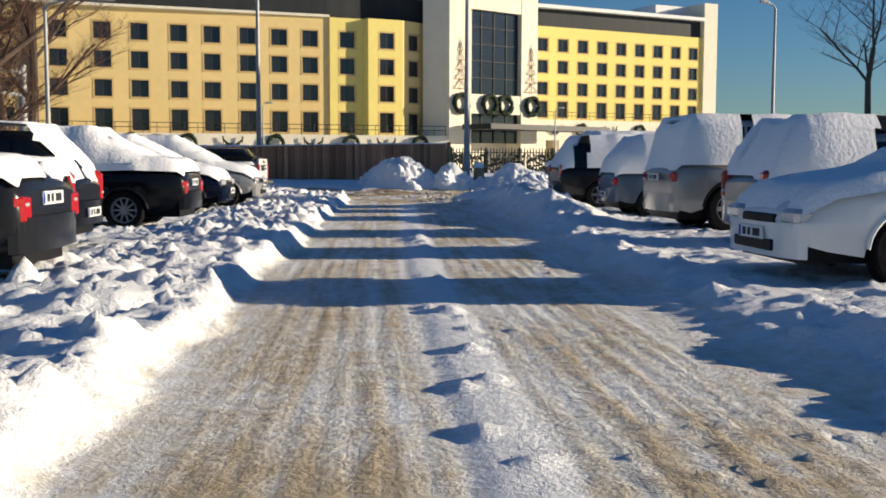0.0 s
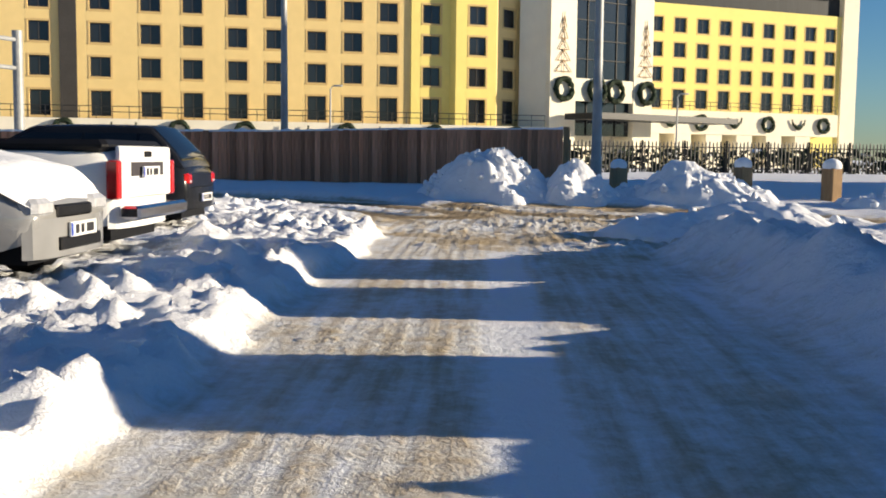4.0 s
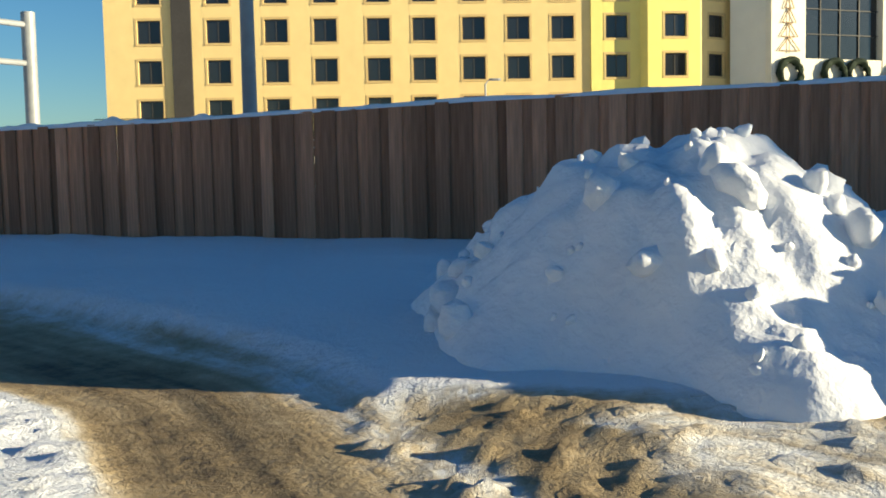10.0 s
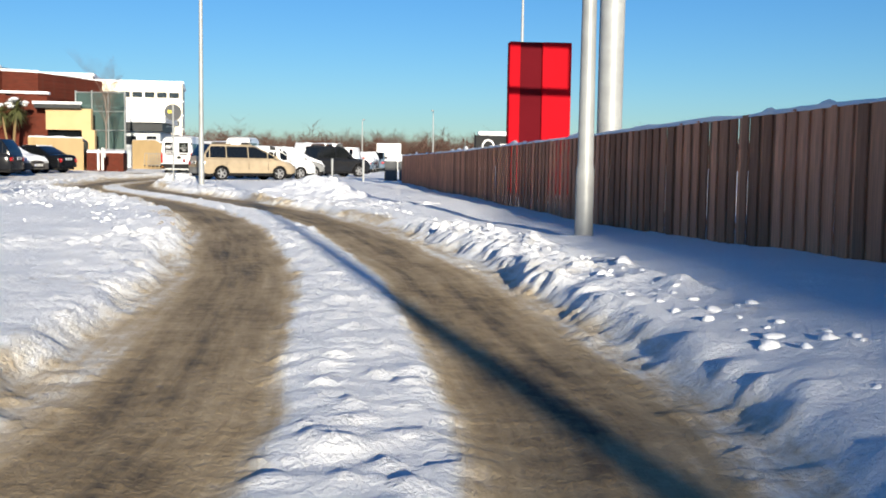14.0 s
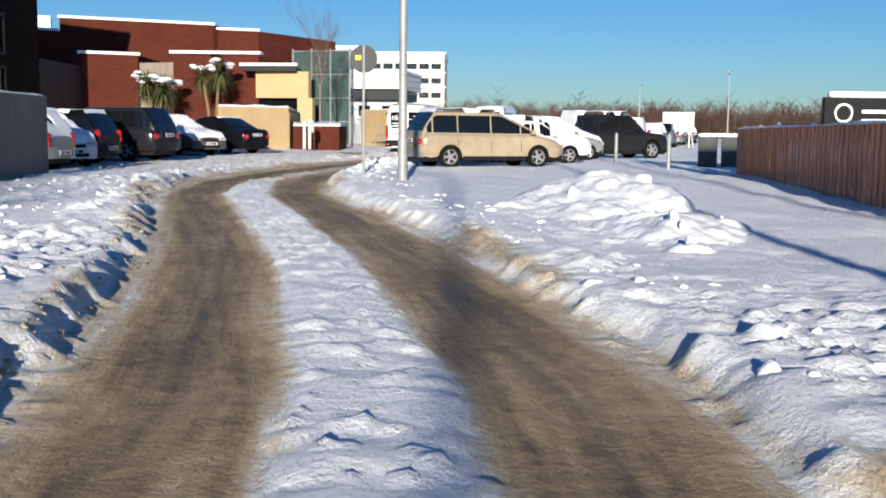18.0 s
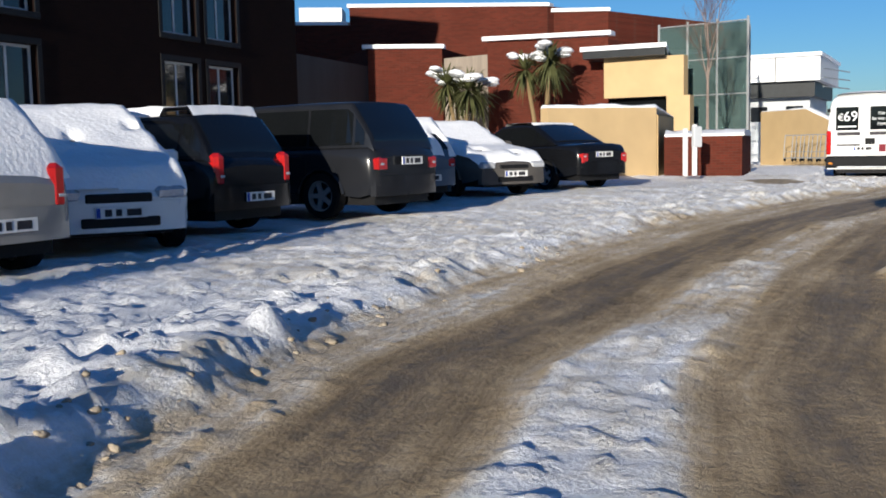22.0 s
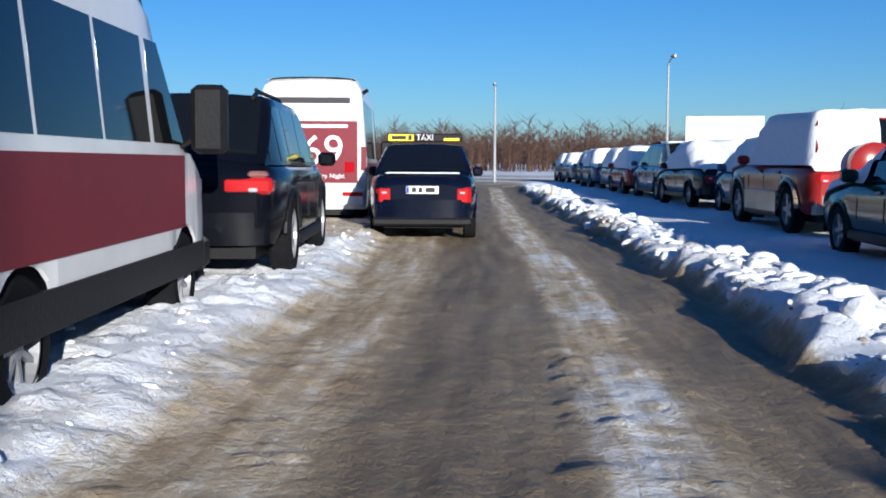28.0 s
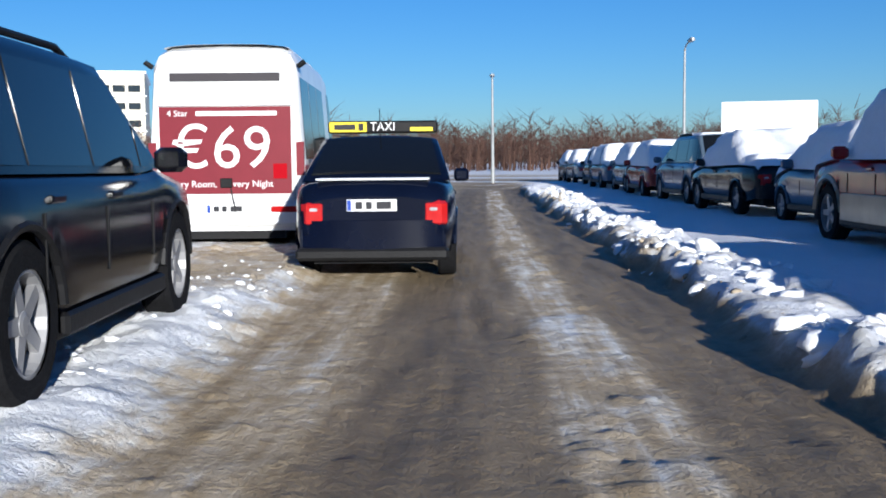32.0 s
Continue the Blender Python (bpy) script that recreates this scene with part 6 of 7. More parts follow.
    # snow lying on it
    if snow > 0:
        nx, ny = 46, 26
        vs, th, bare = [], [], set()
        sd = Vector((x * 0.37, y * 0.53, 1.7))
        for i in range(nx + 1):
            u = lerp(-hl + 0.02, hl - 0.02, i / nx)
            for j in range(ny + 1):
                v = (j / ny * 2 - 1)
                wy = hw(u) * 1.0
                yy = v * wy
                zt, b = roof(u), ztop(u)
                a = abs(yy)
                wb = hw(u) * 0.93
                incab = xr0 < u < xf0 and a < wb and zt > b + 0.02
                if incab:
                    yr = yside(u, zt)
                    if a <= yr:
                        zz, k = zt + 0.02, 1.0
                        slope = u < xr1 or u > xf1
                        k = cover * 0.8 if slope else 1.0
                        if slope and cover < 0.3:
                            k = 0.0
                        e = min(1, (yr - a) / 0.10)
                        k *= 0.35 + 0.65 * math.sqrt(max(0, e)) if cover < 0.7 else 1
                    else:
                        q = (wb - a) / max(1e-3, wb - yr)
                        zz = lerp(b, zt, min(1, q))
                        k = 0.55 * max(0, cover - 0.45) / 0.55
                else:
                    zz = b + 0.025
                    k = 0.0 if roof_only else 0.8
                    k *= min(1, math.sqrt(max(0, (wy - a) / 0.12)))
                    if abs(u) > hl - 0.16:
                        k *= max(0, (hl - abs(u)) / 0.16)
                p = Vector((u, yy, 0)) + sd
                n1 = noise.noise(p * 1.6) * 0.35 + noise.noise(p * 5) * 0.12
                cut = noise.noise(p * 2.3 + Vector((9, 2, 5)))
                h = snow * k * (1 + n1)
                if cut > 0.55 - 0.35 * (1 - cover) and not (incab and k == 1.0):
                    h *= 0.1
                if incab and k < 1.0 and a > yside(u, zt):
                    if h > 0.016:
                        yy += math.copysign(0.014 + h * 0.9, yy)
                    else:
                        bare.add(len(vs))
                vs.append((u, yy, zz + h))
                th.append(h)
        fs = []
        for i in range(nx):
            for j in range(ny):
                a = i * (ny + 1) + j
                q = (a, a + ny + 1, a + ny + 2, a + 1)
                if max(th[e] for e in q) > 0.016 and not bare.intersection(q):
                    fs.append(q)
        low = [(p[0], p[1], p[2] - h - 0.05 if h <= 0.016 else p[2]) for p, h in zip(vs, th)]
        part("snow_cover", Geo().add(low, fs), SNOW_CAR, t, "thick cap of lying snow", 70)
    return t


def text(body, size, material, parent, m, name="lettering", label="", align="CENTER", ext=0.003):
    cu = bpy.data.curves.new("text", "FONT")
    cu.body, cu.size, cu.extrude, cu.align_x, cu.align_y = body, size, ext, align, "CENTER"
    cu.resolution_u = 3
    tmp = bpy.data.objects.new("text", cu)
    scene.collection.objects.link(tmp)
    me = bpy.data.meshes.new_from_object(tmp.evaluated_get(bpy.context.evaluated_depsgraph_get()))
    bpy.data.objects.remove(tmp)
    me.materials.clear()
    me.materials.append(material)
    o = part(name, me, material, parent, label)
    o.matrix_local = m
    return o


def van(x, y, heading, L, W, H, label, name="minibus", snow=0.06, high=False):
    """Boxy white minibus, rear at -L/2."""
    t = thing(name, label, "van", pose(x, y, 0.0, 0, 0, heading), "hotel shuttle buses")
    hl, r = L / 2, 0.34
    ax = (-hl + 1.05, hl - 0.95)
    R = r * 1.2
    prof = [(-hl, H - 0.16), (-hl + 0.05, H - 0.08), (-hl + 0.3, H), (hl - 1.75, H), (hl - 1.55, H - 0.05), (hl - 0.85, 1.3), (hl - 0.2, 1.05), (hl, 0.75)]
    rings = []
    for u in sorted({*np.linspace(-hl, hl, 25).tolist(), *[p[0] for p in prof], *[a + R * math.sin(q) for a in ax for q in np.linspace(-1.57, 1.57, 9)]}):
        zb = 0.36
        for a in ax:
            if abs(u - a) < R:
                zb = max(zb, r + math.sqrt(max(0, R * R - (u - a) ** 2)) * 0.95)
        zt = interp(prof, u)
        w = W / 2 * (1 - (0.10 * max(0, (u - hl + 0.9) / 0.9) ** 2) - 0.02 * (u < -hl + 0.02))
        tw = w * lerp(1, 0.90, max(0, min(1, (zt - 1.1) / 1.2)))
        zs = min(zt - 0.03, 1.25)
        half = [(w * 0.98, zb), (w, max(zb + 0.01, 0.6)), (w, max(zb + 0.02, zs)), (lerp(w, tw, 0.9), max(zs + 0.01, zt - 0.22)), (tw * 0.93, zt - 0.07), (tw * 0.78, zt - 0.01)]
        rings.append([(u, a, b) for a, b in half] + [(u, 0, zt + 0.015)] + [(u, -a, b) for a, b in half[::-1]])
    g = Geo().loft(rings, cap=False, closed=False)
    n = len(rings[0])
    g.add(rings[0], [tuple(range(n))]).add(rings[-1], [tuple(range(n))[::-1]])
    body = part("body", g, WHITE_PAINT, t, smooth=35)
    part("underbody", Geo().box(-hl + 0.05, hl - 0.3, -W / 2 + 0.27, W / 2 - 0.27, 0.25, 0.7), BLACK, t)
    put_wheels(t, ax, W / 2 - 0.12, r, 0.21, "steel")
    # side band and windows
    for s in (1, -1):
        for a, b in zip((-hl + 0.25, -hl + 1.25, -hl + 2.25, hl - 1.75), (-hl + 1.2, -hl + 2.2, -hl + 3.15, hl - 0.98)):
            q = [(a, 1.32), (b, 1.32), (min(b, hl - 1.45), H - 0.42), (a, H - 0.42)]

            def sy(zz):
                return W / 2 * lerp(1, 0.905, max(0, min(1, (zz - 1.2) / (H - 1.45)))) + 0.004
            part("side_window", Geo().loft([[(u, s * (sy(zz) + o), zz) for u, zz in q] for o in (0.004, -0.02)]), GLASS, t)
        part("side_band", Geo().box(-hl + 0.06, -hl + 0.5, s * (W / 2 + 0.002) - 0.006, s * (W / 2 + 0.002) + 0.006, 0.98, 1.24).box(-hl + 0.5, hl - 1.0, s * (W / 2 + 0.002) - 0.006, s * (W / 2 + 0.002) + 0.006, 0.72, 1.24), MAROON, t, "maroon stripe along the side")
        part("sill_band", Geo().box(-hl + 0.02, hl - 0.5, s * (W / 2 + 0.004) - 0.012, s * (W / 2 + 0.004) + 0.012, 0.37, 0.58), BLACK, t) if not high else None
        part("mirror", Geo().box(hl - 1.1, hl - 0.95, s * (W / 2 + 0.2) - 0.13, s * (W / 2 + 0.2) + 0.13, 1.25, 1.75, 0.04), BLACK, t)
        part("mirror_arm", Geo().tube((hl - 1.02, s * (W / 2 - 0.02), 1.3), (hl - 1.02, s * (W / 2 + 0.15), 1.4), 0.02, n=6), BLACK, t)
    part("windscreen", Geo().loft([[(lerp(hl - 0.88, hl - 1.5, q), w, lerp(1.34, H - 0.16, q) + 0.03) for w in (-0.85, 0, 0.85)] + [(lerp(hl - 0.88, hl - 1.5, q) - 0.03, w, lerp(1.34, H - 0.16, q)) for w in (0.85, 0, -0.85)] for q in (0, 0.5, 1)]), GLASS, t)
    part("front_bumper", Geo().box(hl - 0.2, hl + 0.1, -W / 2 + 0.05, W / 2 - 0.05, 0.3, 0.6, 0.06), BLACK, t)
    for s in (1, -1):
        part("headlamp", Geo().box(hl - 0.15, hl + 0.03, s * 0.68 - 0.16, s * 0.68 + 0.16, 0.72, 0.95, 0.04), LAMP_CLEAR, t)
    # roof snow
    if snow:
        rings = []
        for i in range(22):
            u = lerp(-hl + 0.1, hl - 1.6, i / 21)
            e = min(1, 6 * min(i, 21 - i) / 21 + 0.15)
            rings.append([(u, v * W * 0.40, H - 0.045 * abs(v) ** 4 + (0.0 if abs(v) == 1 else snow * e * (1 + 0.4 * noise.noise(Vector((u, v, H)))))) for v in (-1, -0.92, -0.6, -0.2, 0.2, 0.6, 0.92, 1)])
        part("snow_cover", Geo().loft(rings, cap=False, closed=False), SNOW_CAR, t, "flat layer of snow on the roof", 60)
    return t, hl


def shuttle(x, y, heading):
    t, hl = van(x, y, heading, 5.0, 2.0, 2.42, "white hotel shuttle minibus with priced rear doors and dark bumper")
    xb = -hl
    R = pose(0, 0, 0, 90, 0, -90)
    for s in (1, -1):
        door = part("rear_door", Geo().box(xb - 0.035, xb + 0.01, 0.015 if s > 0 else -0.86, 0.86 if s > 0 else -0.015, 0.72, 2.16, 0.012), WHITE_PAINT, t, "white rear door")
        part("rear_window", Geo().box(xb - 0.05, xb - 0.03, 0.15 if s > 0 else -0.74, 0.74 if s > 0 else -0.15, 1.42, 2.05, 0.012), GLASS, door, "blacked-out rear window with white lettering")
        part("tail_lamp", Geo().box(xb - 0.05, xb + 0.1, s * 0.93 - 0.06, s * 0.93 + 0.06, 0.76, 1.42, 0.025), LAMP_RED, t, "tall red tail lamp")
        part("hinge", Geo().box(xb - 0.03, xb + 0.05, s * 0.93 - 0.04, s * 0.93 + 0.04, 1.92, 2.02, 0.01), BLACK, door)
        part("reflector", Geo().box(xb - 0.1, xb - 0.06, s * 0.86 - 0.05, s * 0.86 + 0.05, 0.5, 0.55), LAMP_AMBER, t)
    part("rear_bumper", Geo().box(xb - 0.09, xb + 0.3, -1.0, 1.0, 0.40, 0.72, 0.04), BLACK, t, "black plastic bumper")
    part("bumper_snow", snow_strip("b", [(xb - 0.08, -0.75, 0.62), (xb - 0.08, 0.8, 0.62)], 0.05, 0.03, 2), SNOW_CAR, t, smooth=60).matrix_local = pose(0, 0, -0.20)
    text("€", 0.26, TEXT_W, t, Matrix.Translation((xb - 0.055, 0.61, 1.76)) @ R)
    text("69", 0.38, TEXT_W, t, Matrix.Translation((xb - 0.055, 0.35, 1.78)) @ R)
    part("lettering_bar", Geo().box(xb - 0.056, xb - 0.05, 0.2, 0.68, 1.5, 1.54), TEXT_W, t)
    for w, z in (("Kids", 1.86), ("Eat and Stay", 1.72), ("FREE", 1.57)):
        text(w, 0.105, TEXT_W, t, Matrix.Translation((xb - 0.055, -0.45, z)) @ R)
    part("brand_bar", Geo().box(xb - 0.041, xb - 0.034, 0.1, 0.7, 1.28, 1.37).box(xb - 0.041, xb - 0.034, -0.66, -0.14, 1.28, 1.37), TEXT_D, t, "brand name as a dark bar")
    part("brand_square", Geo().box(xb - 0.041, xb - 0.034, -0.56, -0.38, 0.83, 1.03), MAROON, t)
    part("handle_recess", Geo().box(xb - 0.042, xb - 0.034, -0.28, -0.03, 1.03, 1.2, 0.003), BLACK, t)
    part("plate_lamp", Geo().box(xb - 0.06, xb - 0.034, 0.1, 0.72, 1.0, 1.04, 0.008), BLACK, t)
    number_plate(t, xb - 0.043, 0.92, -1)
    return t


def shuttle_tall(x, y, heading):
    t, hl = van(x, y, heading, 5.6, 2.05, 2.85, "tall white hotel shuttle minibus with a maroon rear poster", high=True)
    xb = -hl
    R = pose(0, 0, 0, 90, 0, -90)
    part("rear_panel", Geo().box(xb - 0.05, xb + 0.02, -0.9, 0.9, 0.75, 2.2, 0.015), WHITE_PAINT, t)
    part("poster", Geo().box(xb - 0.062, xb - 0.05, -0.86, 0.86, 0.86, 2.02), MAROON, t, "maroon price poster with white lettering")
    part("snow_ledge", Geo().box(xb - 0.09, xb + 0.0, -0.88, 0.88, 2.03, 2.07, 0.012), SNOW_CAR, t)
    text("€69", 0.80, TEXT_W, t, Matrix.Translation((xb - 0.066, 0.05, 1.45)) @ R)
    text("Every Room,", 0.125, TEXT_W, t, Matrix.Translation((xb - 0.066, 0.45, 0.99)) @ R)
    text("Every Night", 0.125, TEXT_W, t, Matrix.Translation((xb - 0.066, -0.32, 0.99)) @ R)
    text("4 Star", 0.115, TEXT_W, t, Matrix.Translation((xb - 0.066, 0.62, 1.93)) @ R)
    part("lettering_bar", Geo().box(xb - 0.068, xb - 0.062, -0.68, 0.38, 1.9, 1.96), TEXT_W, t)
    part("brand_bar", Geo().box(xb - 0.018, xb - 0.004, -0.72, 0.72, 2.36, 2.47), TEXT_D, t, "brand name as a dark bar")
    part("brand_square", Geo().box(xb - 0.068, xb - 0.062, -0.8, -0.62, 1.06, 1.26), RED_SIGN, t)
    part("handle", Geo().box(xb - 0.09, xb - 0.06, -0.08, 0.08, 0.94, 1.07, 0.01), BLACK, t)
    part("rear_bumper", Geo().box(xb - 0.08, xb + 0.3, -1.0, 1.0, 0.42, 0.76, 0.04), WHITE_PAINT, t)
    for s in (1, -1):
        part("tail_lamp", Geo().box(xb - 0.09, xb + 0.02, s * 0.77 - 0.2, s * 0.77 + 0.2, 0.6, 0.7, 0.02), LAMP_RED, t)
        part("marker_lamp", Geo().tube((xb + 0.05, s * 0.95, 2.55), (xb + 0.05, s * 1.05, 2.62), 0.035, n=8), BLACK, t)
        part("corner_band", Geo().box(xb - 0.02, xb + 0.06, s * 0.97 - 0.05, s * 0.97 + 0.05, 1.1, 1.55), MAROON, t)
    number_plate(t, xb - 0.085, 0.66, -1)
    t.scale = (1, 0.97, 0.955)
    part("plate_wire", Geo().tube((xb - 0.09, -0.06, 0.93), (xb - 0.1, -0.12, 0.62), 0.01, n=5), BLACK, t)
    return t


NAVY = paint("navy_paint", (0.003, 0.005, 0.015))
BLACKP = paint("black_paint", (0.006, 0.0065, 0.008))
GREYP = paint("dark_grey_paint", (0.028, 0.031, 0.035))
SILVER = paint("silver_paint", (0.36, 0.36, 0.35))
SILVER.node_tree.nodes["Principled BSDF"].inputs["Metallic"].default_value = 0.4
GOLD = paint("gold_paint", (0.34, 0.275, 0.19))
TAUPE = paint("taupe_grey_paint", (0.085, 0.078, 0.072))
GREEN = paint("dark_green_paint", (0.015, 0.04, 0.035))
REDP = paint("dark_red_paint", (0.27, 0.02, 0.018))
BLUEG = paint("blue_grey_paint", (0.10, 0.14, 0.19))
WHITEP = WHITE_PAINT
INKBLUE = paint("blue_black_paint", (0.0035, 0.004, 0.007))
CARBON = paint("charcoal_paint", (0.014, 0.015, 0.018))

# hotel shuttles, taxi and off-roader queueing on the left of the road
shuttle(-76.6, 48.1, 152)
shuttle_tall(-90.2, 55.86, 153)
car("x5", -81.1, 51.05, 153, INKBLUE, "dark navy off-road car parked on the snow behind the shuttle", style="five", rails=True, z=0.16, group="")
taxi = car("sedan", -85.95, 56.0, 152, NAVY, "dark navy saloon taxi with a yellow and black roof sign", style="ten", z=0.03, group="", name="taxi")
rs = part("roof_sign", Geo().box(-0.28, -0.08, -0.68, 0.68, 1.5, 1.64, 0.02), BLACK, taxi, "long black and yellow taxi roof sign")
part("sign_face", Geo().box(-0.292, -0.28, 0.2, 0.66, 1.515, 1.625), TAXI_YELLOW, rs, "yellow sign panel")
part("number_bar", Geo().box(-0.297, -0.29, 0.24, 0.3, 1.53, 1.61), INK, rs)
part("number_bar", Geo().box(-0.297, -0.29, 0.34, 0.6, 1.54, 1.6), INK, rs)
part("sign_face", Geo().box(-0.292, -0.28, -0.62, -0.34, 1.52, 1.565), TAXI_YELLOW, rs)
text("TAXI", 0.14, TEXT_W, taxi, Matrix.Translation((-0.295, 0.0, 1.57)) @ pose(0, 0, 0, 90, 0, -90))
taxi.scale = (1, 0.94, 1.03)
part("snow_dusting", Geo().box(-2.24, -1.7, -0.6, 0.6, 1.0, 1.018, 0.008), SNOW_CAR, taxi, "strip of snow on the boot lid")
part("lower_bumper", Geo().box(-2.40, -2.2, -0.8, 0.8, 0.24, 0.36, 0.03), BLACK, taxi)
part("aerial", Geo().tube((-0.75, 0, 1.42), (-0.85, 0, 1.75), 0.005, n=5), BLACK, taxi)
part("brake_light", Geo().box(-1.4, -1.36, -0.16, 0.16, 1.06, 1.09, 0.008), LAMP_RED, taxi)

# row to the right of the last stretch
def along(s, off):
    a = radians(150.5)
    off += 0.7
    s += 1.4
    return -80.2 + s * math.cos(a) + off * math.sin(a), 59.6 + s * math.sin(a) - off * math.cos(a)


redcar = car("suv", *along(1.8, 0.0), 152, REDP, "red and silver off-road car with spare wheel, sides caked in snow", 0.11, 0.66, spare=REDP, bumper=SILVER, name="car")
for sd in (1, -1):
    part("lower_cladding", Geo().box(-0.88, 0.9, sd * 0.925 - 0.02, sd * 0.925 + 0.02, 0.3, 0.66, 0.015), GOLD, redcar, "pale beige lower door cladding")
    for ax in SPECS["suv"]["ax"]:
        pts = [(ax + 0.47 * math.sin(q), 0.38 + 0.47 * math.cos(q)) for q in np.linspace(-1.5, 1.5, 11)]
        flare = Geo()
        for (u0, z0), (u1, z1) in zip(pts, pts[1:]):
            flare.tube((u0, sd * 0.91, z0), (u1, sd * 0.91, z1), 0.05, n=6)
        part("arch_flare", flare, GOLD, redcar, "pale beige wheel arch flare")
car("hatch", *along(6.3, 0.6), 153, BLUEG, "blue-grey hatchback under thick snow", 0.17, 0.9)
car("sedan", *along(11.2, 0.3), 154, CARBON, "dark saloon with a smooth thick cap of snow", 0.2, 0.95)
car("mpv", *along(16.6, 0.5), 153, BLUEG, "blue-grey people carrier with bare roof", 0.03, 0.1)
car("hatch", *along(21.6, 0.2), 152, REDP, "small car under thick snow", 0.2, 0.9)
car("hatch", *along(26.4, 0.4), 152, SILVER, "small car under thick snow", 0.2, 0.95)
car("estate", *along(31.4, 0.2), 152, BLUEG, "estate car under thick snow", 0.2, 0.9)
car("hatch", *along(36.5, 0.4), 152, GREYP, "small car under thick snow", 0.2, 0.95)
car("sedan", *along(42, 0.2), 152, SILVER, "saloon under thick snow", 0.2, 0.95)
car("hatch", *along(47.5, 0.2), 152, GREYP, "small car under thick snow", 0.2, 0.95)
car("sedan", *along(-4.4, -0.4), 150, GREEN, "dark green saloon under patchy snow", 0.12, 0.6)
car("hatch", *along(-8.8, -0.6), 330, SILVER, "silver hatchback with snow on its bonnet", 0.14, 0.8)

# cars along the buildings on the curve
car("hatch", -53.6, 32.35, 248, SILVER, "silver hatchback with snow on its roof and bonnet", 0.1, 0.75, tall_lamps=True, style="ten")
car("hatch", -56.6, 33.0, 38, WHITEP, "pale hatchback with its nose under deep snow", 0.16, 0.95)
car("estate", -58.4, 32.86, 246, BLACKP, "black hatchback with a snowy roof", 0.1, 0.25, tall_lamps=True, roof_only=True)
# charcoal in place of grey on the people carrier: building's shade put into the paint
car("mpv", -61.2, 34.3, 244, CARBON, "dark grey people carrier with bare roof and red lamps, paint darkened for shade", 0, 0, style="five")
car("hatch", -64.6, 34.9, 228, BLUEG, "pale blue hatchback with snow on its bonnet", 0.1, 0.7)
car("sedan", -66.9, 36.4, 38, TAUPE, "dark silver-grey saloon with snow on bonnet and windscreen", 0.07, 0.5)
car("sedan", -69.5, 38.0, 226, BLACKP, "black executive saloon with a dusting of snow", 0.03, 0.1, roof_only=True, style="five")
# cars on the island
car("mpv", -57.1, 46.2, 99, GOLD, "gold people carrier with a snowy roof", 0.09, 0.25, bumper=SILVER, roof_only=True)
car("estate", -60.6, 48.6, 97, WHITEP, "white estate car under deep snow", 0.16, 0.8)
car("hatch", -63.8, 50.6, 97, SILVER, "small silver car under deep snow", 0.16, 0.9)
car("suv", -66.0, 54.0, 100, CARBON, "dark off-road car with a snowy roof", 0.14, 0.3, roof_only=True)

# first lane, left row: tails to the lane
car("sedan", -11.5, -2.7, 167, CARBON, "dark saloon with snow on roof and window", 0.16, 0.6)
car("hatch", -11.1, 1.3, 167, BLACKP, "black hatchback with snow on its roof", 0.10, 0.5, tall_lamps=True)
car("sedan", -10.0, 6.0, 167, BLACKP, "black saloon under a thick sheet of snow", 0.22, 0.85, style="ten")
car("hatch", -8.8, 10.2, -13, NAVY, "small navy car with snow on its bonnet", 0.14, 0.7)
car("hatch", -7.9, 12.6, -13, SILVER, "silver hatchback, nose to the lane, under snow", 0.14, 0.85)
# right row
car("sedan", -0.7, -4.6, 172, WHITEP, "white saloon, nose to the lane, with snow on its bonnet", 0.12, 0.8, style="ten")
car("estate", 1.3, -0.9, -8, SILVER, "silver estate car caked in snow, tail to the lane", 0.18, 0.8, tall_lamps=True)
car("suv", 1.9, 2.7, -8, SILVER, "silver off-road car coated in snow", 0.07, 0.9)
car("hatch", 2.7, 7.2, -10, BLUEG, "small car buried in snow", 0.24, 1.0)
car("estate", 3.1, 10.4, -10, CARBON, "dark estate car with a thick snow cap", 0.2, 0.75, tall_lamps=True)
# unseen last car, added so that its shadow falls across the lane
car("mpv", 4.6, 12.6, -10, SILVER, "people carrier buried in snow, added unseen at the row's end to shade the lane", 0.2, 1.0)


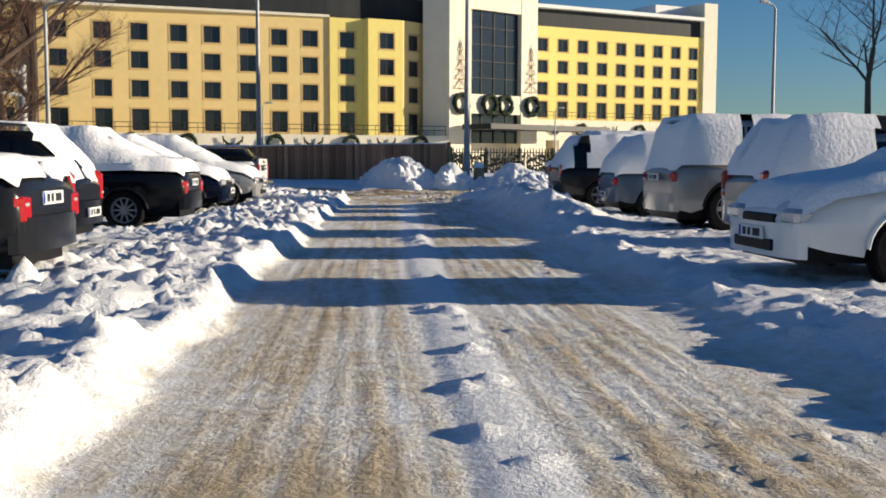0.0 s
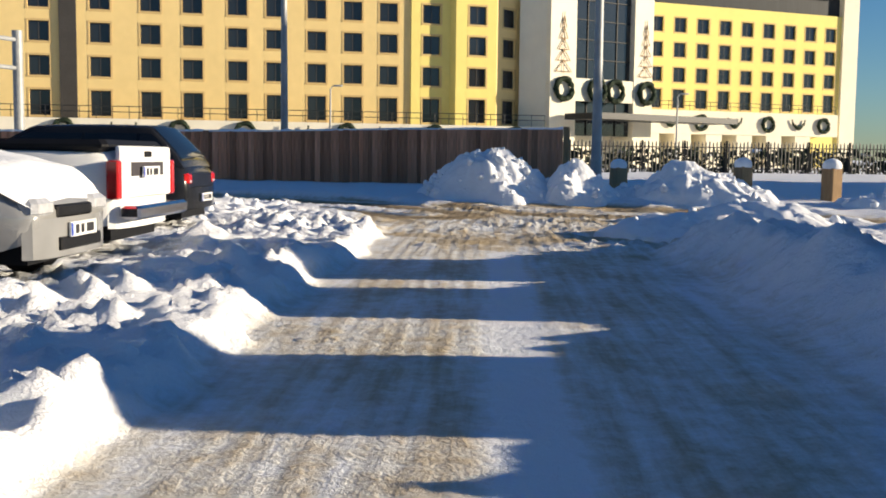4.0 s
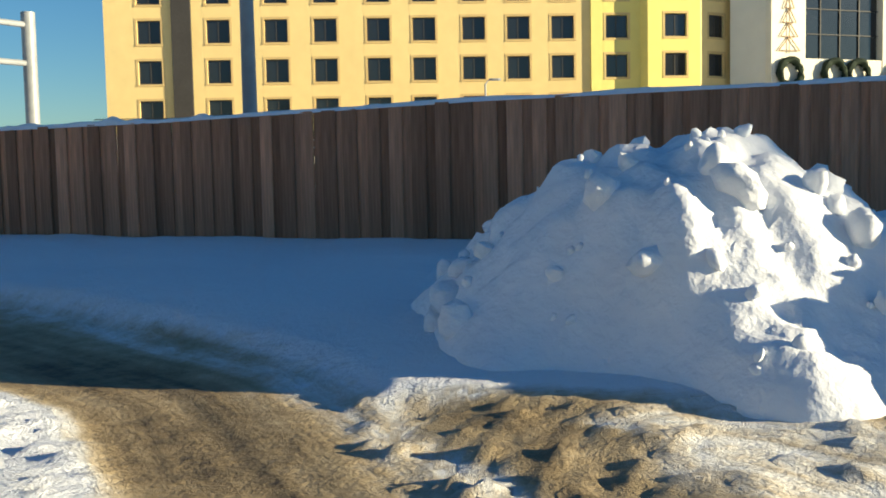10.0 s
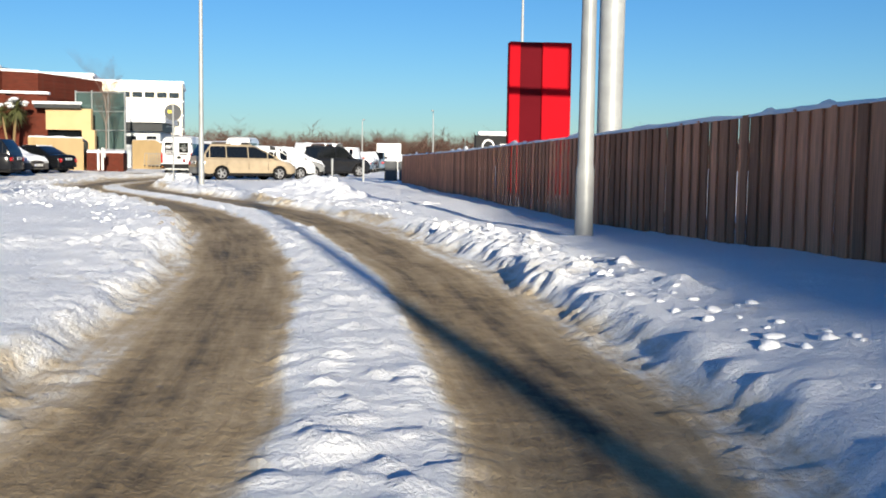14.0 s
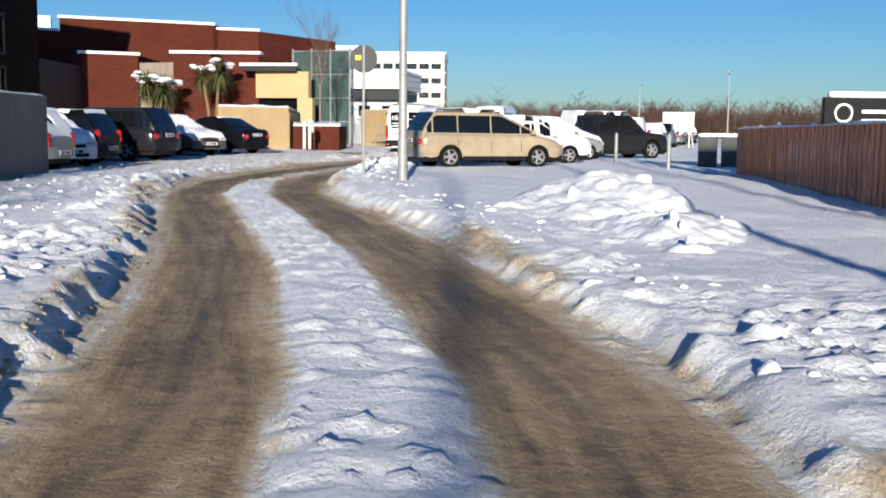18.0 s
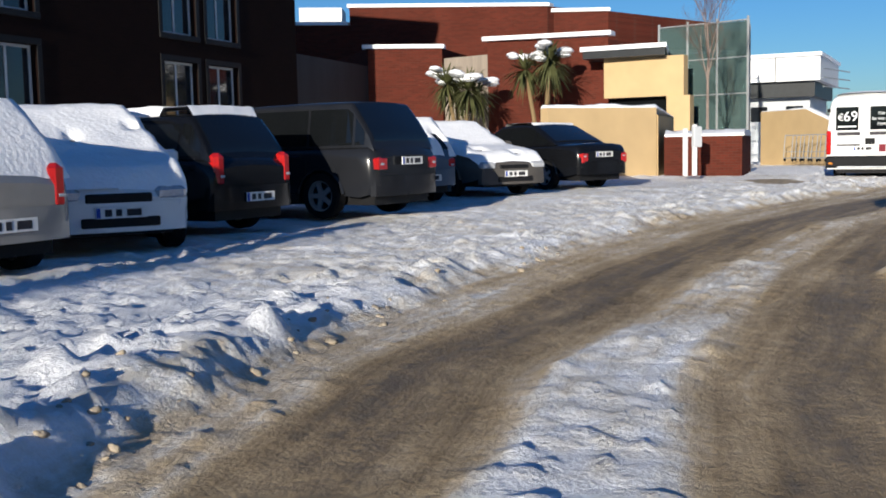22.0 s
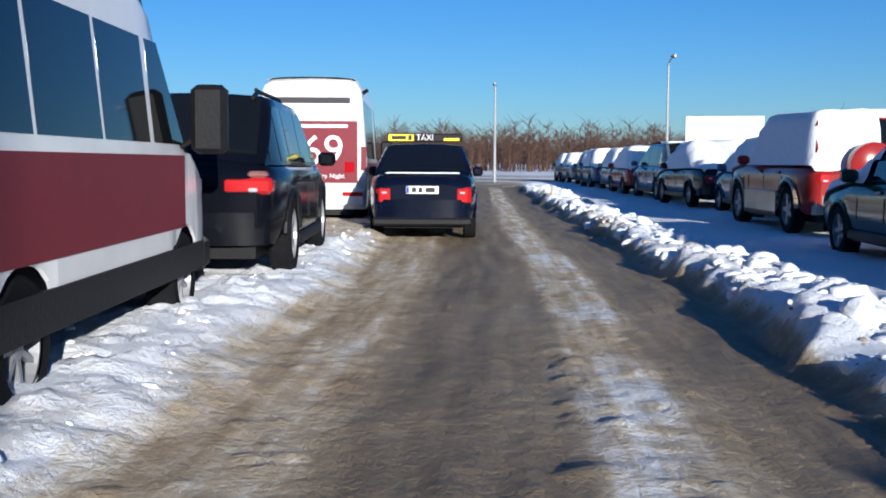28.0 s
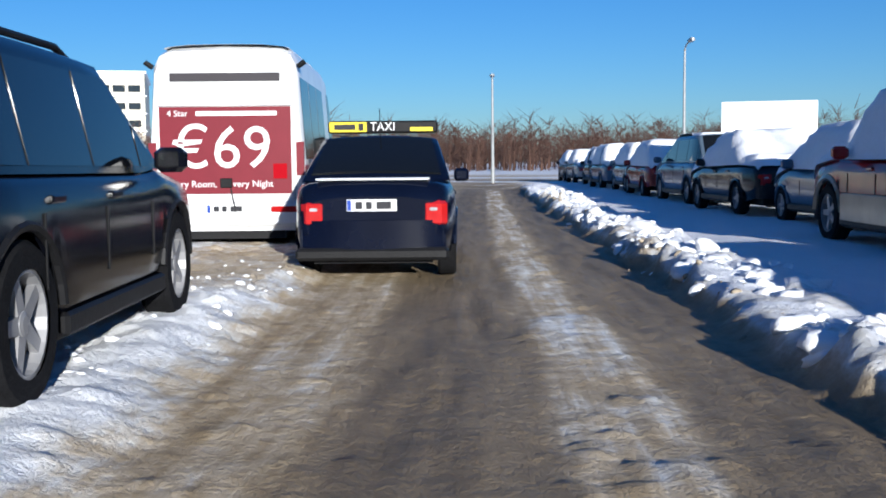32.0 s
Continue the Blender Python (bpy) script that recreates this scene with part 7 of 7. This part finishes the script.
# pickup truck in the left row
def pickup(x, y, heading):
    t = car("suv", x, y, heading, WHITEP, "white pickup truck with a covered load bed, tail to the lane", 0.05, 0.2, roof_only=True, name="pickup_truck", group="")
    for o in list(t.children):
        if o.name.startswith(("rear_window", "cabin", "side_window", "snow_cover", "tail_lamp", "reverse_lamp")):
            for c in list(o.children):
                bpy.data.objects.remove(c)
            bpy.data.objects.remove(o)
    part("load_cover", Geo().box(-2.2, 0.3, -0.86, 0.86, 1.08, 1.2, 0.05), BLACK, t, "dark bed cover")
    part("cabin", Geo().loft([[(u, s * w, z) for s in (1, -1)] for u, w, z in ((0.2, 0.84, 1.08), (0.3, 0.72, 1.7), (0.9, 0.70, 1.74), (1.35, 0.8, 1.1))], cap=False, closed=False).box(0.25, 1.1, -0.72, 0.72, 1.08, 1.66, 0.06), WHITEP, t)
    tg = part("tailgate", Geo().box(-2.31, -2.25, -0.78, 0.78, 0.62, 1.14, 0.015), WHITEP, t, "white tailgate with a dark brand bar")
    part("brand_bar", Geo().box(-2.318, -2.31, -0.5, 0.5, 0.84, 0.98), TEXT_D, tg)
    part("handle", Geo().box(-2.325, -2.31, -0.1, 0.1, 1.03, 1.09, 0.004), BLACK, tg)
    for s in (1, -1):
        part("tail_lamp", Geo().box(-2.32, -2.2, s * 0.84 - 0.06, s * 0.84 + 0.06, 0.62, 1.0, 0.015), LAMP_RED, t)
    part("step_bumper", Geo().box(-2.5, -2.28, -0.8, 0.8, 0.42, 0.56, 0.03), CHROME, t)
    return t


pickup(-7.9, 15.3, 167)
car("hatch", -7.2, 19.1, 167, CARBON, "dark dirty hatchback without snow, tail to the lane", 0, 0, style="ten")


# ---- trees and small things ----
def bare_tree(x, y, h, seed, label, bark=BARK, twig=TWIG, spread=0.5, levels=4, z=None, name="tree", trunk_r=0.02, first=0.3):
    r = random.Random(seed)
    t = thing(name, label, "tree", pose(x, y, ground_z(x, y) - 0.1 if z is None else z), "")
    trunk, tw = Geo(), Geo()

    def grow(p, d, L, rad, lev):
        g = trunk if lev < 2 else tw
        n = 4 if lev < 2 else 2
        for i in range(n):
            q = p + d * (L / n)
            nr = rad * (0.86 if lev < 2 else 0.75)
            g.tube(p, q, rad, nr, 7 if lev < 2 else 3, cap=False)
            p, rad = q, nr
            d = (d + Vector((r.uniform(-1, 1), r.uniform(-1, 1), r.uniform(-0.4, 0.7))) * 0.13).normalized()
            if lev < levels and (lev > 0 or i >= n * first):
                for _ in range(2 if lev < 2 else 3):
                    a = r.uniform(0, 6.283)
                    side = Vector((math.cos(a), math.sin(a), r.uniform(0.0, 0.6)))
                    grow(p, (d * (1 - spread) + side * spread).normalized(), L * r.uniform(0.42, 0.62), rad * 0.55, lev + 1)
    grow(Vector((0, 0, 0)), Vector((0, 0, 1)), h * 0.62, h * trunk_r, 0)
    part("trunk", trunk, bark, t)
    part("crown", tw, twig, t, "bare twigs")
    return t


bare_tree(-77.6, 43.2, 5.6, 3, "slim bare birch behind the brick planter", BIRCH, TWIG, 0.3, 5, z=1.2, trunk_r=0.009, first=0.25)
bare_tree(-13.4, 20.3, 11, 5, "bare tree with snow-dusted limbs before the hotel", BARK, TWIG, 0.55, 5, z=0, trunk_r=0.022, first=0.1)
bare_tree(-12.5, 26.3, 10, 6, "bare tree with snow-dusted limbs before the hotel", BARK, TWIG, 0.55, 5, z=0, first=0.1)
bare_tree(-14.3, 21.8, 7.0, 15, "low bushy bare tree with snow-dusted limbs", BARK, TWIG, 0.6, 5, z=0, trunk_r=0.024, first=0.0)
bare_tree(-13.0, 24.0, 6.5, 16, "low bushy bare tree with snow-dusted limbs", BARK, TWIG, 0.6, 5, z=0, trunk_r=0.024, first=0.0)
bare_tree(27.5, 34, 11.5, 8, "bare weeping tree beyond the parked cars", BARK, TWIG, 0.55, 4, z=0)


def cabbage_palm(x, y, trunks, h, seed):
    r = random.Random(seed)
    t = thing("cabbage_palm", "cabbage palm with snow on its drooping leaf heads", "palm tree", pose(x, y, 0.35))
    for k in range(trunks):
        a = 6.283 * k / trunks + 0.5
        top = Vector((math.cos(a) * 0.6, math.sin(a) * 0.6, h * r.uniform(0.86, 1.0)))
        part("trunk", Geo().tube((math.cos(a) * 0.15, math.sin(a) * 0.15, 0), top * 0.5, 0.09, 0.08, 8).tube(top * 0.5, top, 0.08, 0.07, 8), THATCH, t)
        g = Geo()
        for i in range(150):
            az_, el = r.uniform(0, 6.283), r.uniform(-1.25, 1.2)
            d = Vector((math.cos(az_) * math.cos(el), math.sin(az_) * math.cos(el), math.sin(el)))
            Lf = r.uniform(0.85, 1.25)
            s = d.cross(Vector((0, 0, 1))).normalized() * 0.035
            p1, p2 = top + d * Lf * 0.55, top + d * Lf - Vector((0, 0, 0.18 * Lf))
            g.add([top - s, top + s, p1 + s, p1 - s, p2], [(0, 1, 2, 3), (3, 2, 4)])
        part("leaf_head", g, PALM, t)
        s = Geo()
        for i in range(8):
            c = top + Vector((r.uniform(-0.6, 0.6), r.uniform(-0.6, 0.6), 0.4 + r.uniform(-0.1, 0.15)))
            q = r.uniform(0.16, 0.34)
            s.loft([[(c.x + q * w * math.cos(e), c.y + q * w * math.sin(e), c.z + q * zz) for e in [6.283 * v / 8 for v in range(8)]] for w, zz in ((0.5, -0.3), (1, 0), (0.8, 0.35), (0.2, 0.5))])
        part("snow_clump", s, SNOW, t, "clumps of snow on the leaves", 60)
    return t


cabbage_palm(-84.2, 35.1, 4, 3.3, 3)
cabbage_palm(-83.6, 38.1, 3, 4.1, 5)


# distant winter woods round the horizon
def woods():
    r = random.Random(11)
    vs, fs = [], []

    def stroke(p, q, w):
        o = len(vs)
        vs.extend([(p[0] - w, p[1] - w, p[2]), (p[0] + w, p[1] + w, p[2]), (p[0] + w, p[1] - w, p[2]), q])
        fs.extend([(o, o + 1, o + 3), (o + 1, o + 2, o + 3), (o + 2, o, o + 3)])
    for k in range(4200):
        a = radians(r.uniform(100, 186))
        R = r.uniform(150, 260)
        x, y = -40 + R * math.cos(a), 42 + R * math.sin(a)
        h = r.uniform(4.0, 6.6) * (1.3 if r.random() < 0.04 else 1)
        if 168 < math.degrees(a) < 176:
            continue
        stroke((x, y, 0), (x + r.uniform(-0.5, 0.5), y + r.uniform(-0.5, 0.5), h), 0.055)
        for i in range(30):
            z = h * r.uniform(0.15, 0.9)
            b = r.uniform(0, 6.283)
            w = h * 0.42 * (1 - abs(z / h - 0.45))
            stroke((x, y, z), (x + math.cos(b) * w, y + math.sin(b) * w, z + h * r.uniform(0.05, 0.25)), 0.035)
    g = Geo().add(vs, fs)
    solo("far_woods", g, TWIG, "belt of bare brown winter trees along the horizon", "woods", kind="stuff")


woods()


def trolleys():
    for k in range(9):
        t = thing("luggage_trolley", "nested luggage trolley by the beige wall", "luggage trolley", pose(-84.6 + k * 0.42, 46.9 + k * 0.19, 0.42, 0, 0, 24), "luggage trolleys")
        g = Geo()
        for s in (0, 0.5):
            g.tube((0, s, 0.1), (0.1, s, 0.95), 0.016, n=6).tube((0, s, 0.12), (0.75, s, 0.14), 0.016, n=6)
        g.tube((0.1, 0, 0.95), (0.1, 0.5, 0.95), 0.018, n=6).tube((0.02, 0, 0.35), (0.02, 0.5, 0.35), 0.012, n=6)
        part("frame", g, STEEL, t)
        for p in ((0.05, 0.02), (0.05, 0.48), (0.7, 0.25)):
            part("castor", Geo().lathe([(0.06, -0.015), (0.06, 0.015)], "y", 10, (p[0], p[1], 0.06)), RUBBER, t)


trolleys()
tp = thing("barrier_post", "weathered red and white barrier post with a hinge box", "barrier", pose(-73.0, 42.0, 0.3, 0, 0, 30))
part("post", Geo().box(-0.05, 0.05, -0.05, 0.05, 0, 1.25, 0.01), WHITE_PANEL, tp)
part("post", Geo().box(-0.05, 0.05, 0.25, 0.35, 0, 1.35, 0.01), WHITE_PANEL, tp)
part("hinge_box", Geo().box(-0.07, 0.07, 0.24, 0.5, 0.75, 1.3, 0.02), GREY_PANEL, tp)
